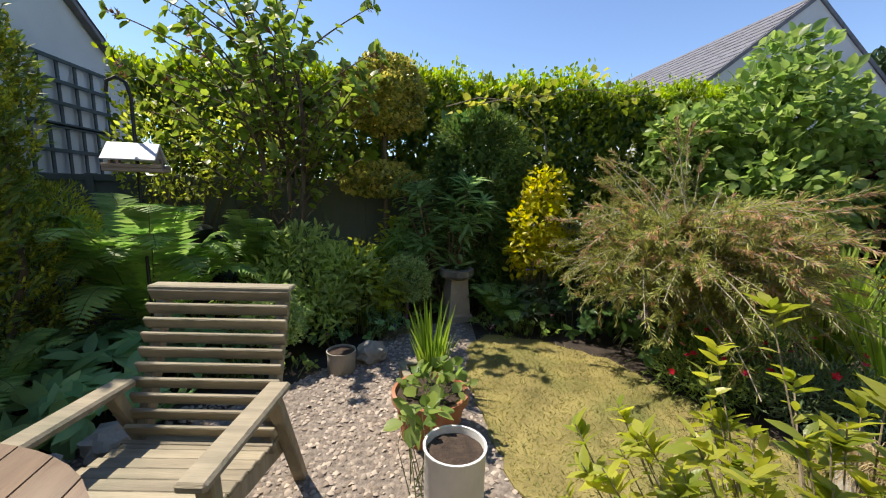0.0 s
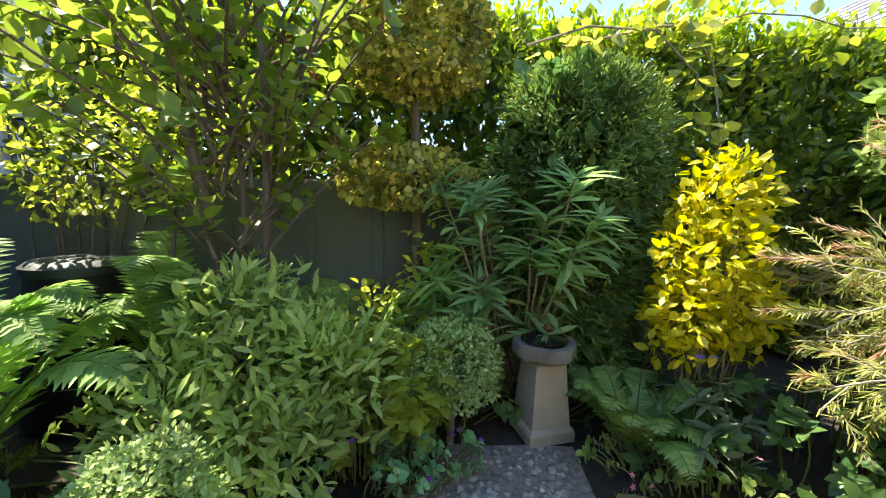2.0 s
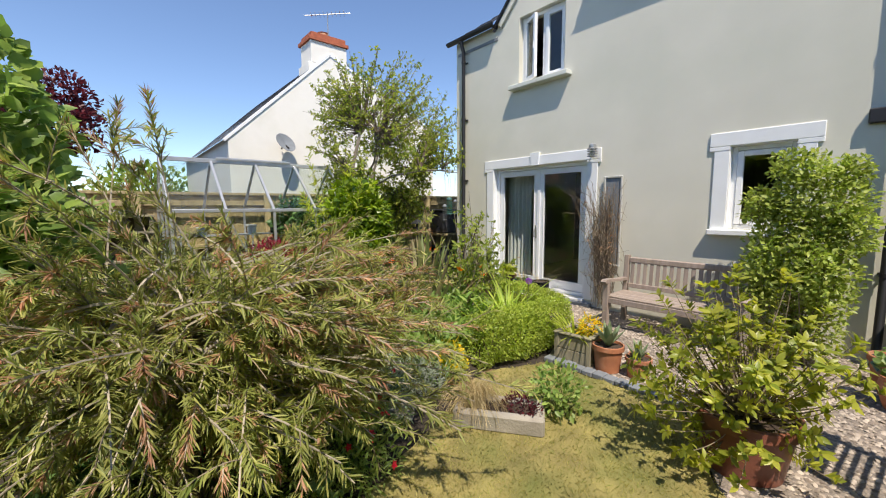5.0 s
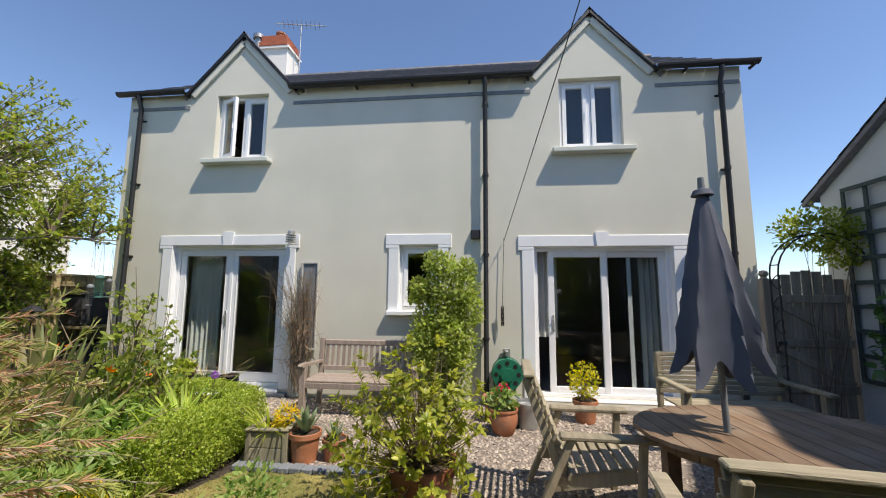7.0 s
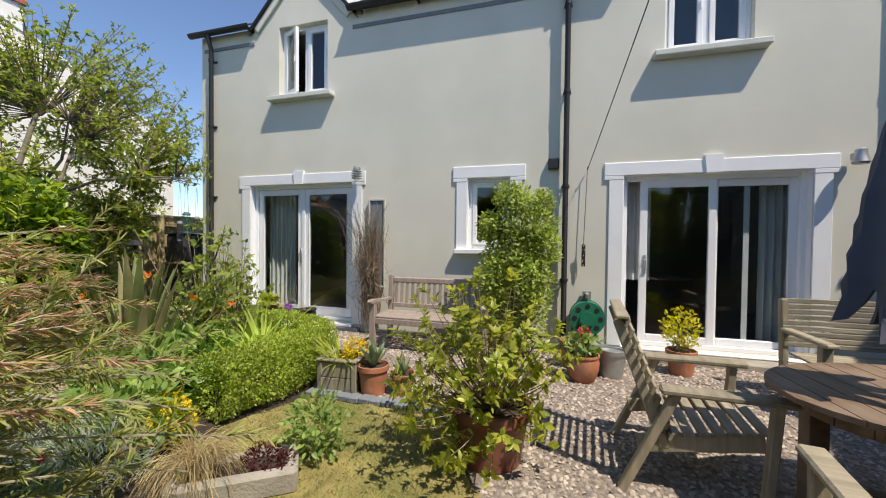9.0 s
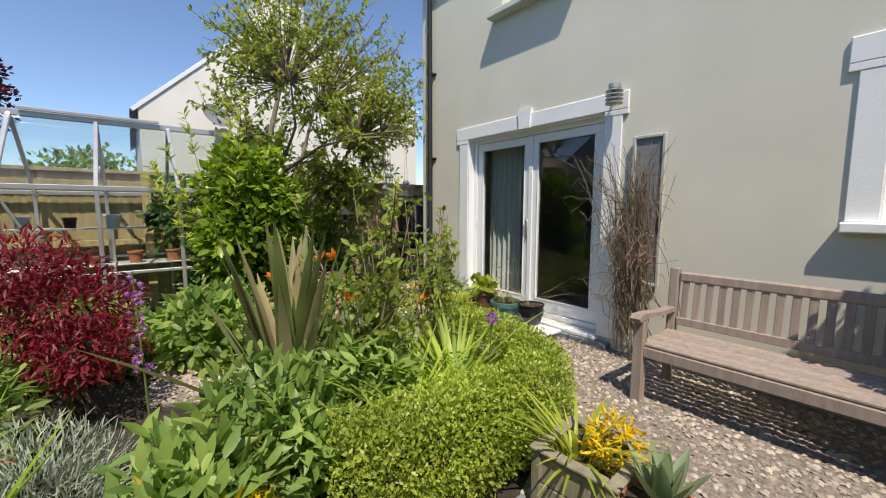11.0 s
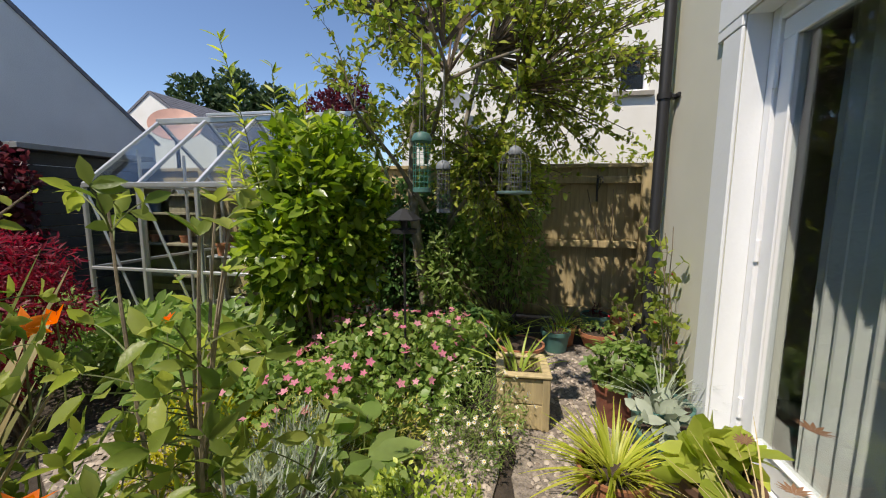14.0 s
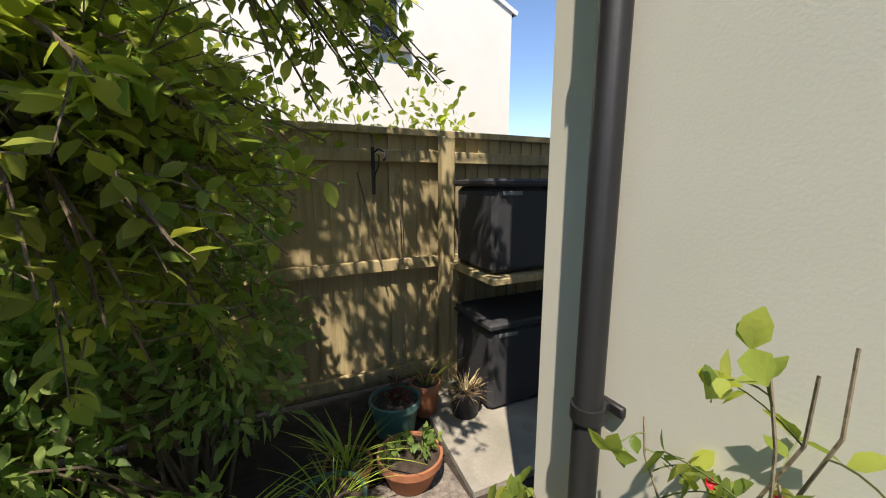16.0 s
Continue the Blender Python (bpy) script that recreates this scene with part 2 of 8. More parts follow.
    def turn(self, prof, n=24, at=(0, 0, 0), sx=1.0, sy=1.0, wob=None):
        """A profile of (radius, height) turned about the upright axis."""
        vs, fs = [], []
        for r, z in prof:
            for j in range(n):
                c = 2 * math.pi * j / n
                k = wob(c, z) if wob else 1.0
                vs.append((at[0] + sx * r * k * math.cos(c), at[1] + sy * r * k * math.sin(c), at[2] + z))
        for i in range(len(prof) - 1):
            for j in range(n):
                fs.append((i * n + j, i * n + (j + 1) % n, (i + 1) * n + (j + 1) % n, (i + 1) * n + j))
        fs += [tuple(range(n))[::-1], tuple(range((len(prof) - 1) * n, len(prof) * n))]
        return self.add(vs, fs)

    def prism(self, poly, z0, z1):
        n = len(poly)
        vs = [(x, y, z0) for x, y in poly] + [(x, y, z1) for x, y in poly]
        fs = [tuple(range(n))[::-1], tuple(range(n, 2 * n))] + [(i, (i + 1) % n, n + (i + 1) % n, n + i) for i in range(n)]
        return self.add(vs, fs)

    def mesh(self, name):
        me = bpy.data.meshes.new(name)
        me.from_pydata(self.v, [], self.f)
        me.update()
        return me


def smooth(me, angle=40):
    me.polygons.foreach_set("use_smooth", [True] * len(me.polygons))
    me.set_sharp_from_angle(angle=radians(angle))
    return me


MANY = {"leaves", "stems", "branches", "twigs", "limbs", "shoots", "flowers", "pale_flowers", "flower_centres", "leaflets", "fronds", "stalks", "bells", "seed_capsules", "runners", "canes", "cane_leaves", "withered_flowers", "flower_heads", "seed_heads", "drooping_leaves", "elements", "slates"}


def part(name, shape, material, parent=None, label="", soft=False):
    """Links a shape (or a mesh) as one object, under its thing."""
    me = shape.mesh(name) if isinstance(shape, Shape) else shape
    if soft:
        smooth(me)
    if material and not me.materials:
        me.materials.append(material)
    ob = new(name, me)
    if parent is not None:
        ob.parent = parent
    if label:
        ob["label"] = label
    if parent is not None and name in MANY:
        ob["kind"] = "stuff"
    return ob


def thing(name, at, label, category, group="", rz=0.0):
    e = new(name)
    e.empty_display_size = 0.1
    e.matrix_basis = pose(*at, 0, 0, rz)
    return tagged(e, label, category, group)


def structure(name, shape, material, label, category="structure", soft=False):
    return tagged(part(name, shape, material, None, "", soft), label, category, "", "structure")


def raw_mesh(name, verts, faces):
    """A mesh from arrays: verts (n, 3), faces (m, k)."""
    me = bpy.data.meshes.new(name)
    m, k = faces.shape
    me.vertices.add(len(verts))
    me.vertices.foreach_set("co", np.asarray(verts, np.float32).ravel())
    me.loops.add(m * k)
    me.loops.foreach_set("vertex_index", np.asarray(faces, np.int32).ravel())
    me.polygons.add(m)
    me.polygons.foreach_set("loop_start", np.arange(0, m * k, k, dtype=np.int32))
    me.update(calc_edges=True)
    return me


def merged(name, *sets):
    vs, fs, k = [], [], 0
    for v, f in sets:
        vs.append(v), fs.append(f + k)
        k += len(v)
    return raw_mesh(name, np.concatenate(vs), np.concatenate(fs))


rng = np.random.default_rng(7)


def unit(a):
    return a / np.maximum(np.linalg.norm(a, axis=-1, keepdims=True), 1e-9)


def spread(tpl, pos, way, up, size, width=1.0):
    """Lays a leaf shape (verts, tris) at each place: along way, its face towards up. size: one or per leaf."""
    tv, tf = tpl
    x = unit(way)
    y = unit(np.cross(up, x))
    z = np.cross(x, y)
    s = np.broadcast_to(np.asarray(size, float), (len(pos),))[:, None, None]
    t = tv[None]
    v = pos[:, None] + s * (t[..., 0:1] * x[:, None] + width * t[..., 1:2] * y[:, None] + t[..., 2:3] * z[:, None])
    f = tf[None] + (np.arange(len(pos)) * len(tv))[:, None, None]
    return v.reshape(-1, 3), f.reshape(-1, tf.shape[1])


def blade(widths, bend=0.0, fold=0.15, wave=0.0):
    """A leaf shape of length 1: half widths along it, a droop and a fold along the midrib."""
    n = len(widths)
    v, f = [], []
    for i, w in enumerate(widths):
        u = i / (n - 1)
        z = -bend * u * u
        dz = wave * math.sin(u * 9)
        v += [(u, -w, z + fold * w + dz), (u, 0, z), (u, w, z + fold * w - dz)]
    for i in range(n - 1):
        a, b = 3 * i, 3 * i + 3
        f += [(a, a + 1, b + 1), (a, b + 1, b), (a + 1, a + 2, b + 2), (a + 1, b + 2, b + 1)]
    return np.array(v), np.array(f)


OVAL = blade([0.03, 0.26, 0.24, 0.02], 0.12, 0.3)
ROUND = blade([0.08, 0.42, 0.40, 0.04], 0.12, 0.25)
LANCE = blade([0.03, 0.11, 0.10, 0.01], 0.18, 0.3)
NARROW = blade([0.02, 0.06, 0.055, 0.005], 0.12, 0.3)
STRAP = blade([0.035, 0.04, 0.04, 0.035, 0.022, 0.002], 0.35, 0.25)
SWORD = blade([0.03, 0.042, 0.042, 0.036, 0.024, 0.002], 0.06, 0.35)
TINY = (np.array([(0, -0.02, 0), (0.5, -0.28, 0.05), (1, 0, -0.05), (0.5, 0.28, 0.05)], float), np.array([(0, 1, 2), (0, 2, 3)]))
NEEDLE = (np.array([(0, -0.05, 0), (0.6, -0.05, 0), (1, 0, -0.04), (0.6, 0.05, 0), (0, 0.05, 0)], float), np.array([(0, 1, 3), (0, 3, 4), (1, 2, 3)]))


def petals(n=5, cup=0.25):
    v, f = [(0, 0, 0)], []
    for i in range(n):
        a = 2 * math.pi * i / n
        d = math.pi / n * 0.95
        k = len(v)
        v += [(0.55 * math.cos(a - d), 0.55 * math.sin(a - d), cup * 0.6), (math.cos(a), math.sin(a), cup), (0.55 * math.cos(a + d), 0.55 * math.sin(a + d), cup * 0.6)]
        f += [(0, k, k + 1), (0, k + 1, k + 2)]
    return np.array(v, float), np.array(f)


def ball_points(blobs, n, depth=0.35, seed=1):
    """Places in the outer layer of ellipsoids (cx, cy, cz, rx, ry, rz), and the ways out. Points inside another are dropped."""
    g = np.random.default_rng(seed)
    bl = np.array(blobs, float)
    w = (bl[:, 3] * bl[:, 4] * bl[:, 5]) ** (2 / 3)
    k = g.choice(len(bl), n, p=w / w.sum())
    d = unit(g.normal(size=(n, 3)))
    lump = 1 + 0.10 * np.sin(d[:, 0] * 7 + k) * np.sin(d[:, 1] * 6 + 2 * k) + 0.08 * np.sin(d[:, 2] * 9 + k)
    r = (1 - depth * g.random(n) ** 1.6) * lump
    p = bl[k, :3] + d * r[:, None] * bl[k, 3:6]
    o = unit(d / bl[k, 3:6])
    keep = np.ones(n, bool)
    for i in range(len(bl)):
        q = np.linalg.norm((p - bl[i, :3]) / bl[i, 3:6], axis=1)
        keep &= (q > 0.55) | (k == i)
    keep &= p[:, 2] > 0.01
    return p[keep], o[keep]


def foliage(name, blobs, n, tpl, size, material, parent, depth=0.35, seed=1, up=0.35, loose=0.8, label="", width=1.0):
    p, o = ball_points(blobs, n, depth, seed)
    g = np.random.default_rng(seed + 99)
    m = len(p)
    way = unit(o + loose * g.normal(size=(m, 3)) + (0, 0, up))
    face = unit(o * 0.5 + (0, 0, 0.8) + 0.5 * g.normal(size=(m, 3)))
    v, f = spread(tpl, p, way, face, size * g.uniform(0.65, 1.25, m), width)
    return part(name, raw_mesh(name, v, f), material, parent, label)


def twigs(base, blobs, n, r0=0.012, seed=1, spread_=0.05):
    """Stems from the base to places within the ellipsoids."""
    g = np.random.default_rng(seed + 5)
    s = Shape()
    bl = np.array(blobs, float)
    for i in range(n):
        b = bl[i % len(bl)]
        e = b[:3] + unit(g.normal(size=3)) * b[3:6] * g.uniform(0.3, 0.85)
        a = np.array(base) + (*(g.normal(size=2) * spread_), 0)
        mid = (a + e) / 2 + (*(g.normal(size=2) * 0.06), 0.04)
        q = (mid + e) / 2 + g.normal(size=3) * 0.03
        s.tube([a, (a + mid) / 2, mid, q, e], r0, r0 * 0.35, 5, False)
    return s


def shrub(name, label, category, base, blobs, n, tpl, size, material, stems=10, r0=0.012, stem_mat=None, depth=0.4, seed=1, up=0.35, loose=0.8, group="", width=1.0):
    """A plant: stems and leaves. Blob centres are relative to the base."""
    t = thing(name, base, label, category, group)
    if stems:
        part("stems", twigs((0, 0, 0), blobs, stems, r0, seed), stem_mat or STEM, t, "", True)
    foliage("leaves", blobs, n, tpl, size, material, t, depth, seed, up, loose, "", width)
    return t


# ---- ground ----
def wobble(poly, step=0.12, amp=0.03, seed=3):
    """A closed outline walked in short uneven steps."""
    g, out = random.Random(seed), []
    for (x0, y0), (x1, y1) in zip(poly, poly[1:] + poly[:1]):
        k = max(1, int(math.hypot(x1 - x0, y1 - y0) / step))
        out += [(x0 + (x1 - x0) * i / k + g.uniform(-amp, amp), y0 + (y1 - y0) * i / k + g.uniform(-amp, amp)) for i in range(k)]
    return out


def inside(poly, x, y):
    r, n = np.zeros(len(x), bool), len(poly)
    for i in range(n):
        (x0, y0), (x1, y1) = poly[i], poly[(i + 1) % n]
        if y0 != y1:
            r ^= ((y0 > y) != (y1 > y)) & (x < (x1 - x0) * (y - y0) / (y1 - y0) + x0)
    return r


LAWN = [(0.72, 4.4), (0.78, 3.5), (1.15, 2.75), (1.4, 2.32), (2.0, 2.36), (2.62, 2.4), (2.85, 3.05), (2.5, 3.9), (2.2, 4.6), (2.0, 5.3), (1.55, 5.75), (1.1, 5.95), (0.85, 5.7), (0.72, 5.1)]
GRAVEL_AREA = [(-3.2, 0.0), (6.5, 0.0), (7.2, 0.0), (7.2, 0.75), (5.6, 1.0), (4.6, 0.95), (3.6, 1.0), (3.0, 1.3), (2.7, 2.2), (1.4, 2.2), (1.15, 2.75), (0.78, 3.5), (0.72, 4.4), (0.72, 5.1), (0.95, 5.8), (1.0, 6.3), (0.3, 6.35), (-0.1, 5.7), (-0.6, 5.1), (-1.2, 4.6), (-3.2, 4.2)]
WILD_GRAVEL = [(3.7, 1.1), (5.6, 1.1), (6.2, 2.3), (6.2, 3.4), (4.9, 3.6), (4.0, 2.2)]

s = Shape()
rings = [0, 1.5, 3, 4.5, 6, 7.5, 9, 11, 14, 18, 25, 40, 80, 200, 700, 2500]
vs, fs, seg = [], [], 48
for i, r in enumerate(rings):
    for j in range(seg):
        a = 2 * math.pi * j / seg
        x, y = 2.0 + r * math.cos(a), 3.2 + r * math.sin(a)
        vs.append((x, y, -0.02 + (0.012 * noise.noise((x, y, 0)) if r < 12 else 0)))
for i in range(len(rings) - 1):
    for j in range(seg):
        fs.append((i * seg + j, (i + 1) * seg + j, (i + 1) * seg + (j + 1) % seg, i * seg + (j + 1) % seg))
structure("ground", s.add(vs, fs), SOIL, "dark bare garden soil", "ground", True)


def flat(poly, z):
    n = len(poly)
    me = bpy.data.meshes.new("flat")
    b = bmesh.new()
    top = [b.verts.new((x, y, z)) for x, y in poly]
    low = [b.verts.new((x, y, -0.06)) for x, y in poly]
    b.faces.new(top)
    for i in range(n):
        b.faces.new((low[i], low[(i + 1) % n], top[(i + 1) % n], top[i]))
    bmesh.ops.triangulate(b, faces=b.faces[:1])
    b.normal_update()
    b.to_mesh(me)
    b.free()
    return me


def up_faces(me):
    b = bmesh.new()
    b.from_mesh(me)
    bmesh.ops.recalc_face_normals(b, faces=b.faces)
    b.to_mesh(me)
    b.free()
    return me


structure("gravel", up_faces(flat(wobble(GRAVEL_AREA, 0.2, 0.02), 0.0)), GRAVEL, "loose beige and grey gravel path and patio", "gravel")
structure("gravel_bed", up_faces(flat(wobble(WILD_GRAVEL, 0.2, 0.05, 9), 0.0)), GRAVEL, "stony gravel bed between flowering plants", "gravel")
structure("lawn", up_faces(flat(wobble(LAWN, 0.1, 0.025), 0.012)), GRASS_BED, "dry patchy yellow green lawn", "lawn")
s = Shape()
s.prism([(6.9, -3.0), (8.1, -3.0), (8.1, -0.12), (6.95, -0.02)], -0.05, 0.015)
structure("pavement", s, CONCRETE, "grey concrete slab path beside the house", "pavement")


def pebbles(name, poly, n, size, seed, label):
    g = np.random.default_rng(seed)
    xs, ys = [p[0] for p in poly], [p[1] for p in poly]
    x, y = g.uniform(min(xs), max(xs), n * 3), g.uniform(min(ys), max(ys), n * 3)
    k = inside(poly, x, y)
    x, y = x[k][:n], y[k][:n]
    m = len(x)
    oc = np.array([(1, 0, 0), (0.3, 0.9, 0.1), (-0.9, 0.35, 0), (-0.5, -0.8, 0.1), (0.5, -0.85, 0), (0.1, 0.05, 0.75)], float)
    tf = np.array([(0, 1, 5), (1, 2, 5), (2, 3, 5), (3, 4, 5), (4, 0, 5)])
    a = g.uniform(0, 6.28, m)
    way = np.stack([np.cos(a), np.sin(a), g.normal(0, 0.25, m)], 1)
    upv = unit(np.stack([g.normal(0, 0.3, m), g.normal(0, 0.3, m), np.ones(m)], 1))
    v, f = spread((oc, tf), np.stack([x, y, np.full(m, 0.001)], 1), way, upv, size * g.uniform(0.5, 1.4, m))
    return tagged(part(name, raw_mesh(name, v, f), PEBBLE), label, "gravel", "", "stuff")


PEBBLE = leafy("mixed pebbles", (0.20, 0.16, 0.13), (0.50, 0.43, 0.36), 0.85, 0.0, 0, 0.15, 0.3)
pebbles("gravel_stones", [(-2.6, 0.05), (6.9, 0.05), (6.9, 0.8), (4.6, 0.95), (2.7, 1.6), (2.7, 2.2), (1.4, 2.2), (0.75, 3.5), (0.72, 5.1), (0.95, 6.3), (0.3, 6.3), (-0.6, 5.1), (-2.6, 4.4)], 26000, 0.016, 4, "small beige and grey gravel stones")
pebbles("gravel_stones", WILD_GRAVEL, 5000, 0.02, 5, "pale angular gravel stones in the flower bed")

g = np.random.default_rng(12)
n = 46000
x, y = g.uniform(0.6, 3.0, n), g.uniform(2.2, 6.0, n)
k = inside(LAWN, x, y)
x, y = x[k], y[k]
m = len(x)
a = g.uniform(0, 6.28, m)
way = unit(np.stack([np.cos(a) * 0.8, np.sin(a) * 0.8, g.uniform(0.3, 1.2, m)], 1))
v, f = spread(NEEDLE, np.stack([x, y, np.full(m, 0.01)], 1), way, unit(g.normal(size=(m, 3))), g.uniform(0.012, 0.034, m), 1.3)
TURF = leafy("short dry grass", (0.37, 0.315, 0.11), (0.19, 0.215, 0.055), 0.6, 0.3, 0, 0.45)
tagged(part("grass", raw_mesh("grass", v, f), TURF), "short dry yellow green grass blades", "grass", "", "stuff")


# ---- house ----
def holed(xs, zs, holes, depth, m=None):
    """A wall in the plane y = 0 with its back at -depth, holes (x0, x1, z0, z1) cut through it."""
    xs = sorted({*xs, *[h[0] for h in holes], *[h[1] for h in holes]})
    zs = sorted({*zs, *[h[2] for h in holes], *[h[3] for h in holes]})
    ok = lambda i, j: 0 <= i < len(xs) - 1 and 0 <= j < len(zs) - 1 and not any(h[0] <= (xs[i] + xs[i + 1]) / 2 <= h[1] and h[2] <= (zs[j] + zs[j + 1]) / 2 <= h[3] for h in holes)
    s = Shape()
    for i in range(len(xs) - 1):
        for j in range(len(zs) - 1):
            if not ok(i, j):
                continue
            x0, x1, z0, z1, d = xs[i], xs[i + 1], zs[j], zs[j + 1], -depth
            s.add([(x0, 0, z0), (x1, 0, z0), (x1, 0, z1), (x0, 0, z1)], [(3, 2, 1, 0)], m)
            s.add([(x0, d, z0), (x1, d, z0), (x1, d, z1), (x0, d, z1)], [(0, 1, 2, 3)], m)
            for di, dj, q in ((-1, 0, [(x0, 0, z0), (x0, 0, z1), (x0, d, z1), (x0, d, z0)]), (1, 0, [(x1, 0, z0), (x1, d, z0), (x1, d, z1), (x1, 0, z1)]),
                              (0, -1, [(x0, 0, z0), (x0, d, z0), (x1, d, z0), (x1, 0, z0)]), (0, 1, [(x0, 0, z1), (x1, 0, z1), (x1, d, z1), (x0, d, z1)])):
                if not ok(i + di, j + dj):
                    s.add(q, [(0, 1, 2, 3)], m)
    return s


HX0, HX1, EAVE = -3.22, 6.50, 4.85
FD = (3.55, 5.46, 0.10, 2.27)
SD = (-2.15, -0.24, 0.10, 2.22)
SW = (1.16, 1.75, 1.28, 2.26)
W1 = (4.0, 4.9, 3.67, 4.80)
W2 = (-1.57, -0.66, 3.67, 4.79)
wall = structure("wall_front", holed([HX0, HX1], [-0.1, EAVE], [FD, SD, SW, W1, W2], 0.3), RENDER, "sage green rendered house wall with a fine textured coat", "wall")
s = Shape()
for cx in (4.47, -1.14):
    s.add([(cx - 0.87, 0, EAVE), (cx + 0.87, 0, EAVE), (cx, 0, 5.83), (cx - 0.87, -0.3, EAVE), (cx + 0.87, -0.3, EAVE), (cx, -0.3, 5.83)],
          [(2, 1, 0), (3, 4, 5), (0, 3, 5, 2), (1, 2, 5, 4)])
structure("wall_gables", s, RENDER, "two pointed rendered gables over the upper windows", "wall")
s = Shape()
s.box((HX0, -6.0, -0.1), (HX0 + 0.28, -0.302, EAVE)).box((HX1 - 0.28, -6.0, -0.1), (HX1, -0.302, EAVE)).box((HX0, -6.3, -0.1), (HX1, -6.002, EAVE))
for sx, sy in ((HX0, 1), (HX1 - 0.28, 1)):
    s.add([(sx, -0.302, EAVE), (sx + 0.28, -0.302, EAVE), (sx + 0.28, -3.0, 6.75), (sx, -3.0, 6.75), (sx, -6.0, EAVE), (sx + 0.28, -6.0, EAVE)], [(0, 1, 2, 3), (3, 2, 5, 4), (0, 3, 4), (1, 5, 2)])
structure("wall_sides", s, RENDER, "sage rendered side and rear walls of the house", "wall")
s = Shape()
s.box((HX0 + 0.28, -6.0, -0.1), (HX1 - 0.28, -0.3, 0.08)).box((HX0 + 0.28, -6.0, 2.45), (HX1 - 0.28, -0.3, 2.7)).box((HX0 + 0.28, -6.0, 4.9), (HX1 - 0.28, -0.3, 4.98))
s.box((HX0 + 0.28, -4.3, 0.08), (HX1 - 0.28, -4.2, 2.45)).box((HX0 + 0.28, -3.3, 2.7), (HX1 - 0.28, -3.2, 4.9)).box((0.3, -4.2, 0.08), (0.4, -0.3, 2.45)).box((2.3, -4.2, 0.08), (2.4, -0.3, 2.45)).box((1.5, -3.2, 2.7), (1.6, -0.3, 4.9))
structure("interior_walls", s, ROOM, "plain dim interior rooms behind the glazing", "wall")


def slates(s, p0, p1, up0, up1, rows, th=0.012, width=0.28, seed=1):
    """Lapped slates between an eave line p0-p1 and a ridge line up0-up1."""
    g = random.Random(seed)
    p0, p1, up0, up1 = map(Vector, (p0, p1, up0, up1))
    nrm = (p1 - p0).cross(up0 - p0).normalized()
    for i in range(rows):
        a, b = i / rows, (i + 1.25) / rows
        L0, R0, L1, R1 = p0.lerp(up0, a), p1.lerp(up1, a), p0.lerp(up0, min(1, b)), p1.lerp(up1, min(1, b))
        k = max(1, round((R0 - L0).length / width))
        for j in range(k + 1):
            u, w = max(0, (j - 0.5 * (i % 2)) / k), min(1, (j + 1 - 0.5 * (i % 2)) / k)
            if w - u < 0.02:
                continue
            e = 0.004 / max(0.1, (R0 - L0).length)
            q = [L0.lerp(R0, u + e), L0.lerp(R0, w - e), L1.lerp(R1, w - e), L1.lerp(R1, u + e)]
            lift = nrm * (th + g.uniform(0, 0.004))
            s.add([q[0] + lift, q[1] + lift, q[2] + nrm * 0.002, q[3] + nrm * 0.002, q[0], q[1]], [(0, 1, 2, 3), (4, 5, 1, 0)])
    return s


s = Shape()
for a, b in ((6.57, 5.36), (3.58, -0.26), (-2.02, -3.34)):
    slates(s, (a, 0.14, EAVE), (b, 0.14, EAVE), (a, -0.35, 5.178), (b, -0.35, 5.178), 2, seed=6)
slates(s, (HX1 + 0.12, -0.35, 5.178), (HX0 - 0.12, -0.35, 5.178), (HX1 + 0.12, -3.0, 6.95), (HX0 - 0.12, -3.0, 6.95), 12, seed=2)
slates(s, (HX0 - 0.12, -6.4, EAVE - 0.1), (HX1 + 0.12, -6.4, EAVE - 0.1), (HX0 - 0.12, -3.0, 6.95), (HX1 + 0.12, -3.0, 6.95), 14, seed=3)
for cx in (4.47, -1.14):
    slates(s, (cx + 1.0, 0.08, 4.75), (cx + 1.0, -1.4, 4.75), (cx, 0.08, 5.90), (cx, -1.7, 5.90), 6, seed=4)
    slates(s, (cx - 1.0, -1.4, 4.75), (cx - 1.0, 0.08, 4.75), (cx, -1.7, 5.90), (cx, 0.08, 5.90), 6, seed=5)
for i in range(32):
    s.tube([(HX0 - 0.1 + i * 0.306, -3.0, 6.95), (HX0 + 0.2 + i * 0.306, -3.0, 6.95)], 0.07, 0.075, 8)
roof = structure("roof", s, SLATE, "dark grey slate roof with two dormer gables", "roof")

s = Shape()
for cx in (4.47, -1.14):
    for d in (-1, 1):
        s.bar((cx + d * 0.95, 0.035, 4.82), (cx, 0.035, 5.84), 0.07, 0.05)
structure("bargeboards", s, BLACK, "black bargeboards edging the gables", "trim")
s = Shape()
for cx in (4.47, -1.14):
    for d in (-1, 1):
        s.bar((cx + d * 0.86, 0.022, 4.80), (cx + d * 0.01, 0.022, 5.72), 0.035, 0.11, 0.006)
structure("gable_trim", s, RENDER, "raised sage render bands under the gable edges", "trim")


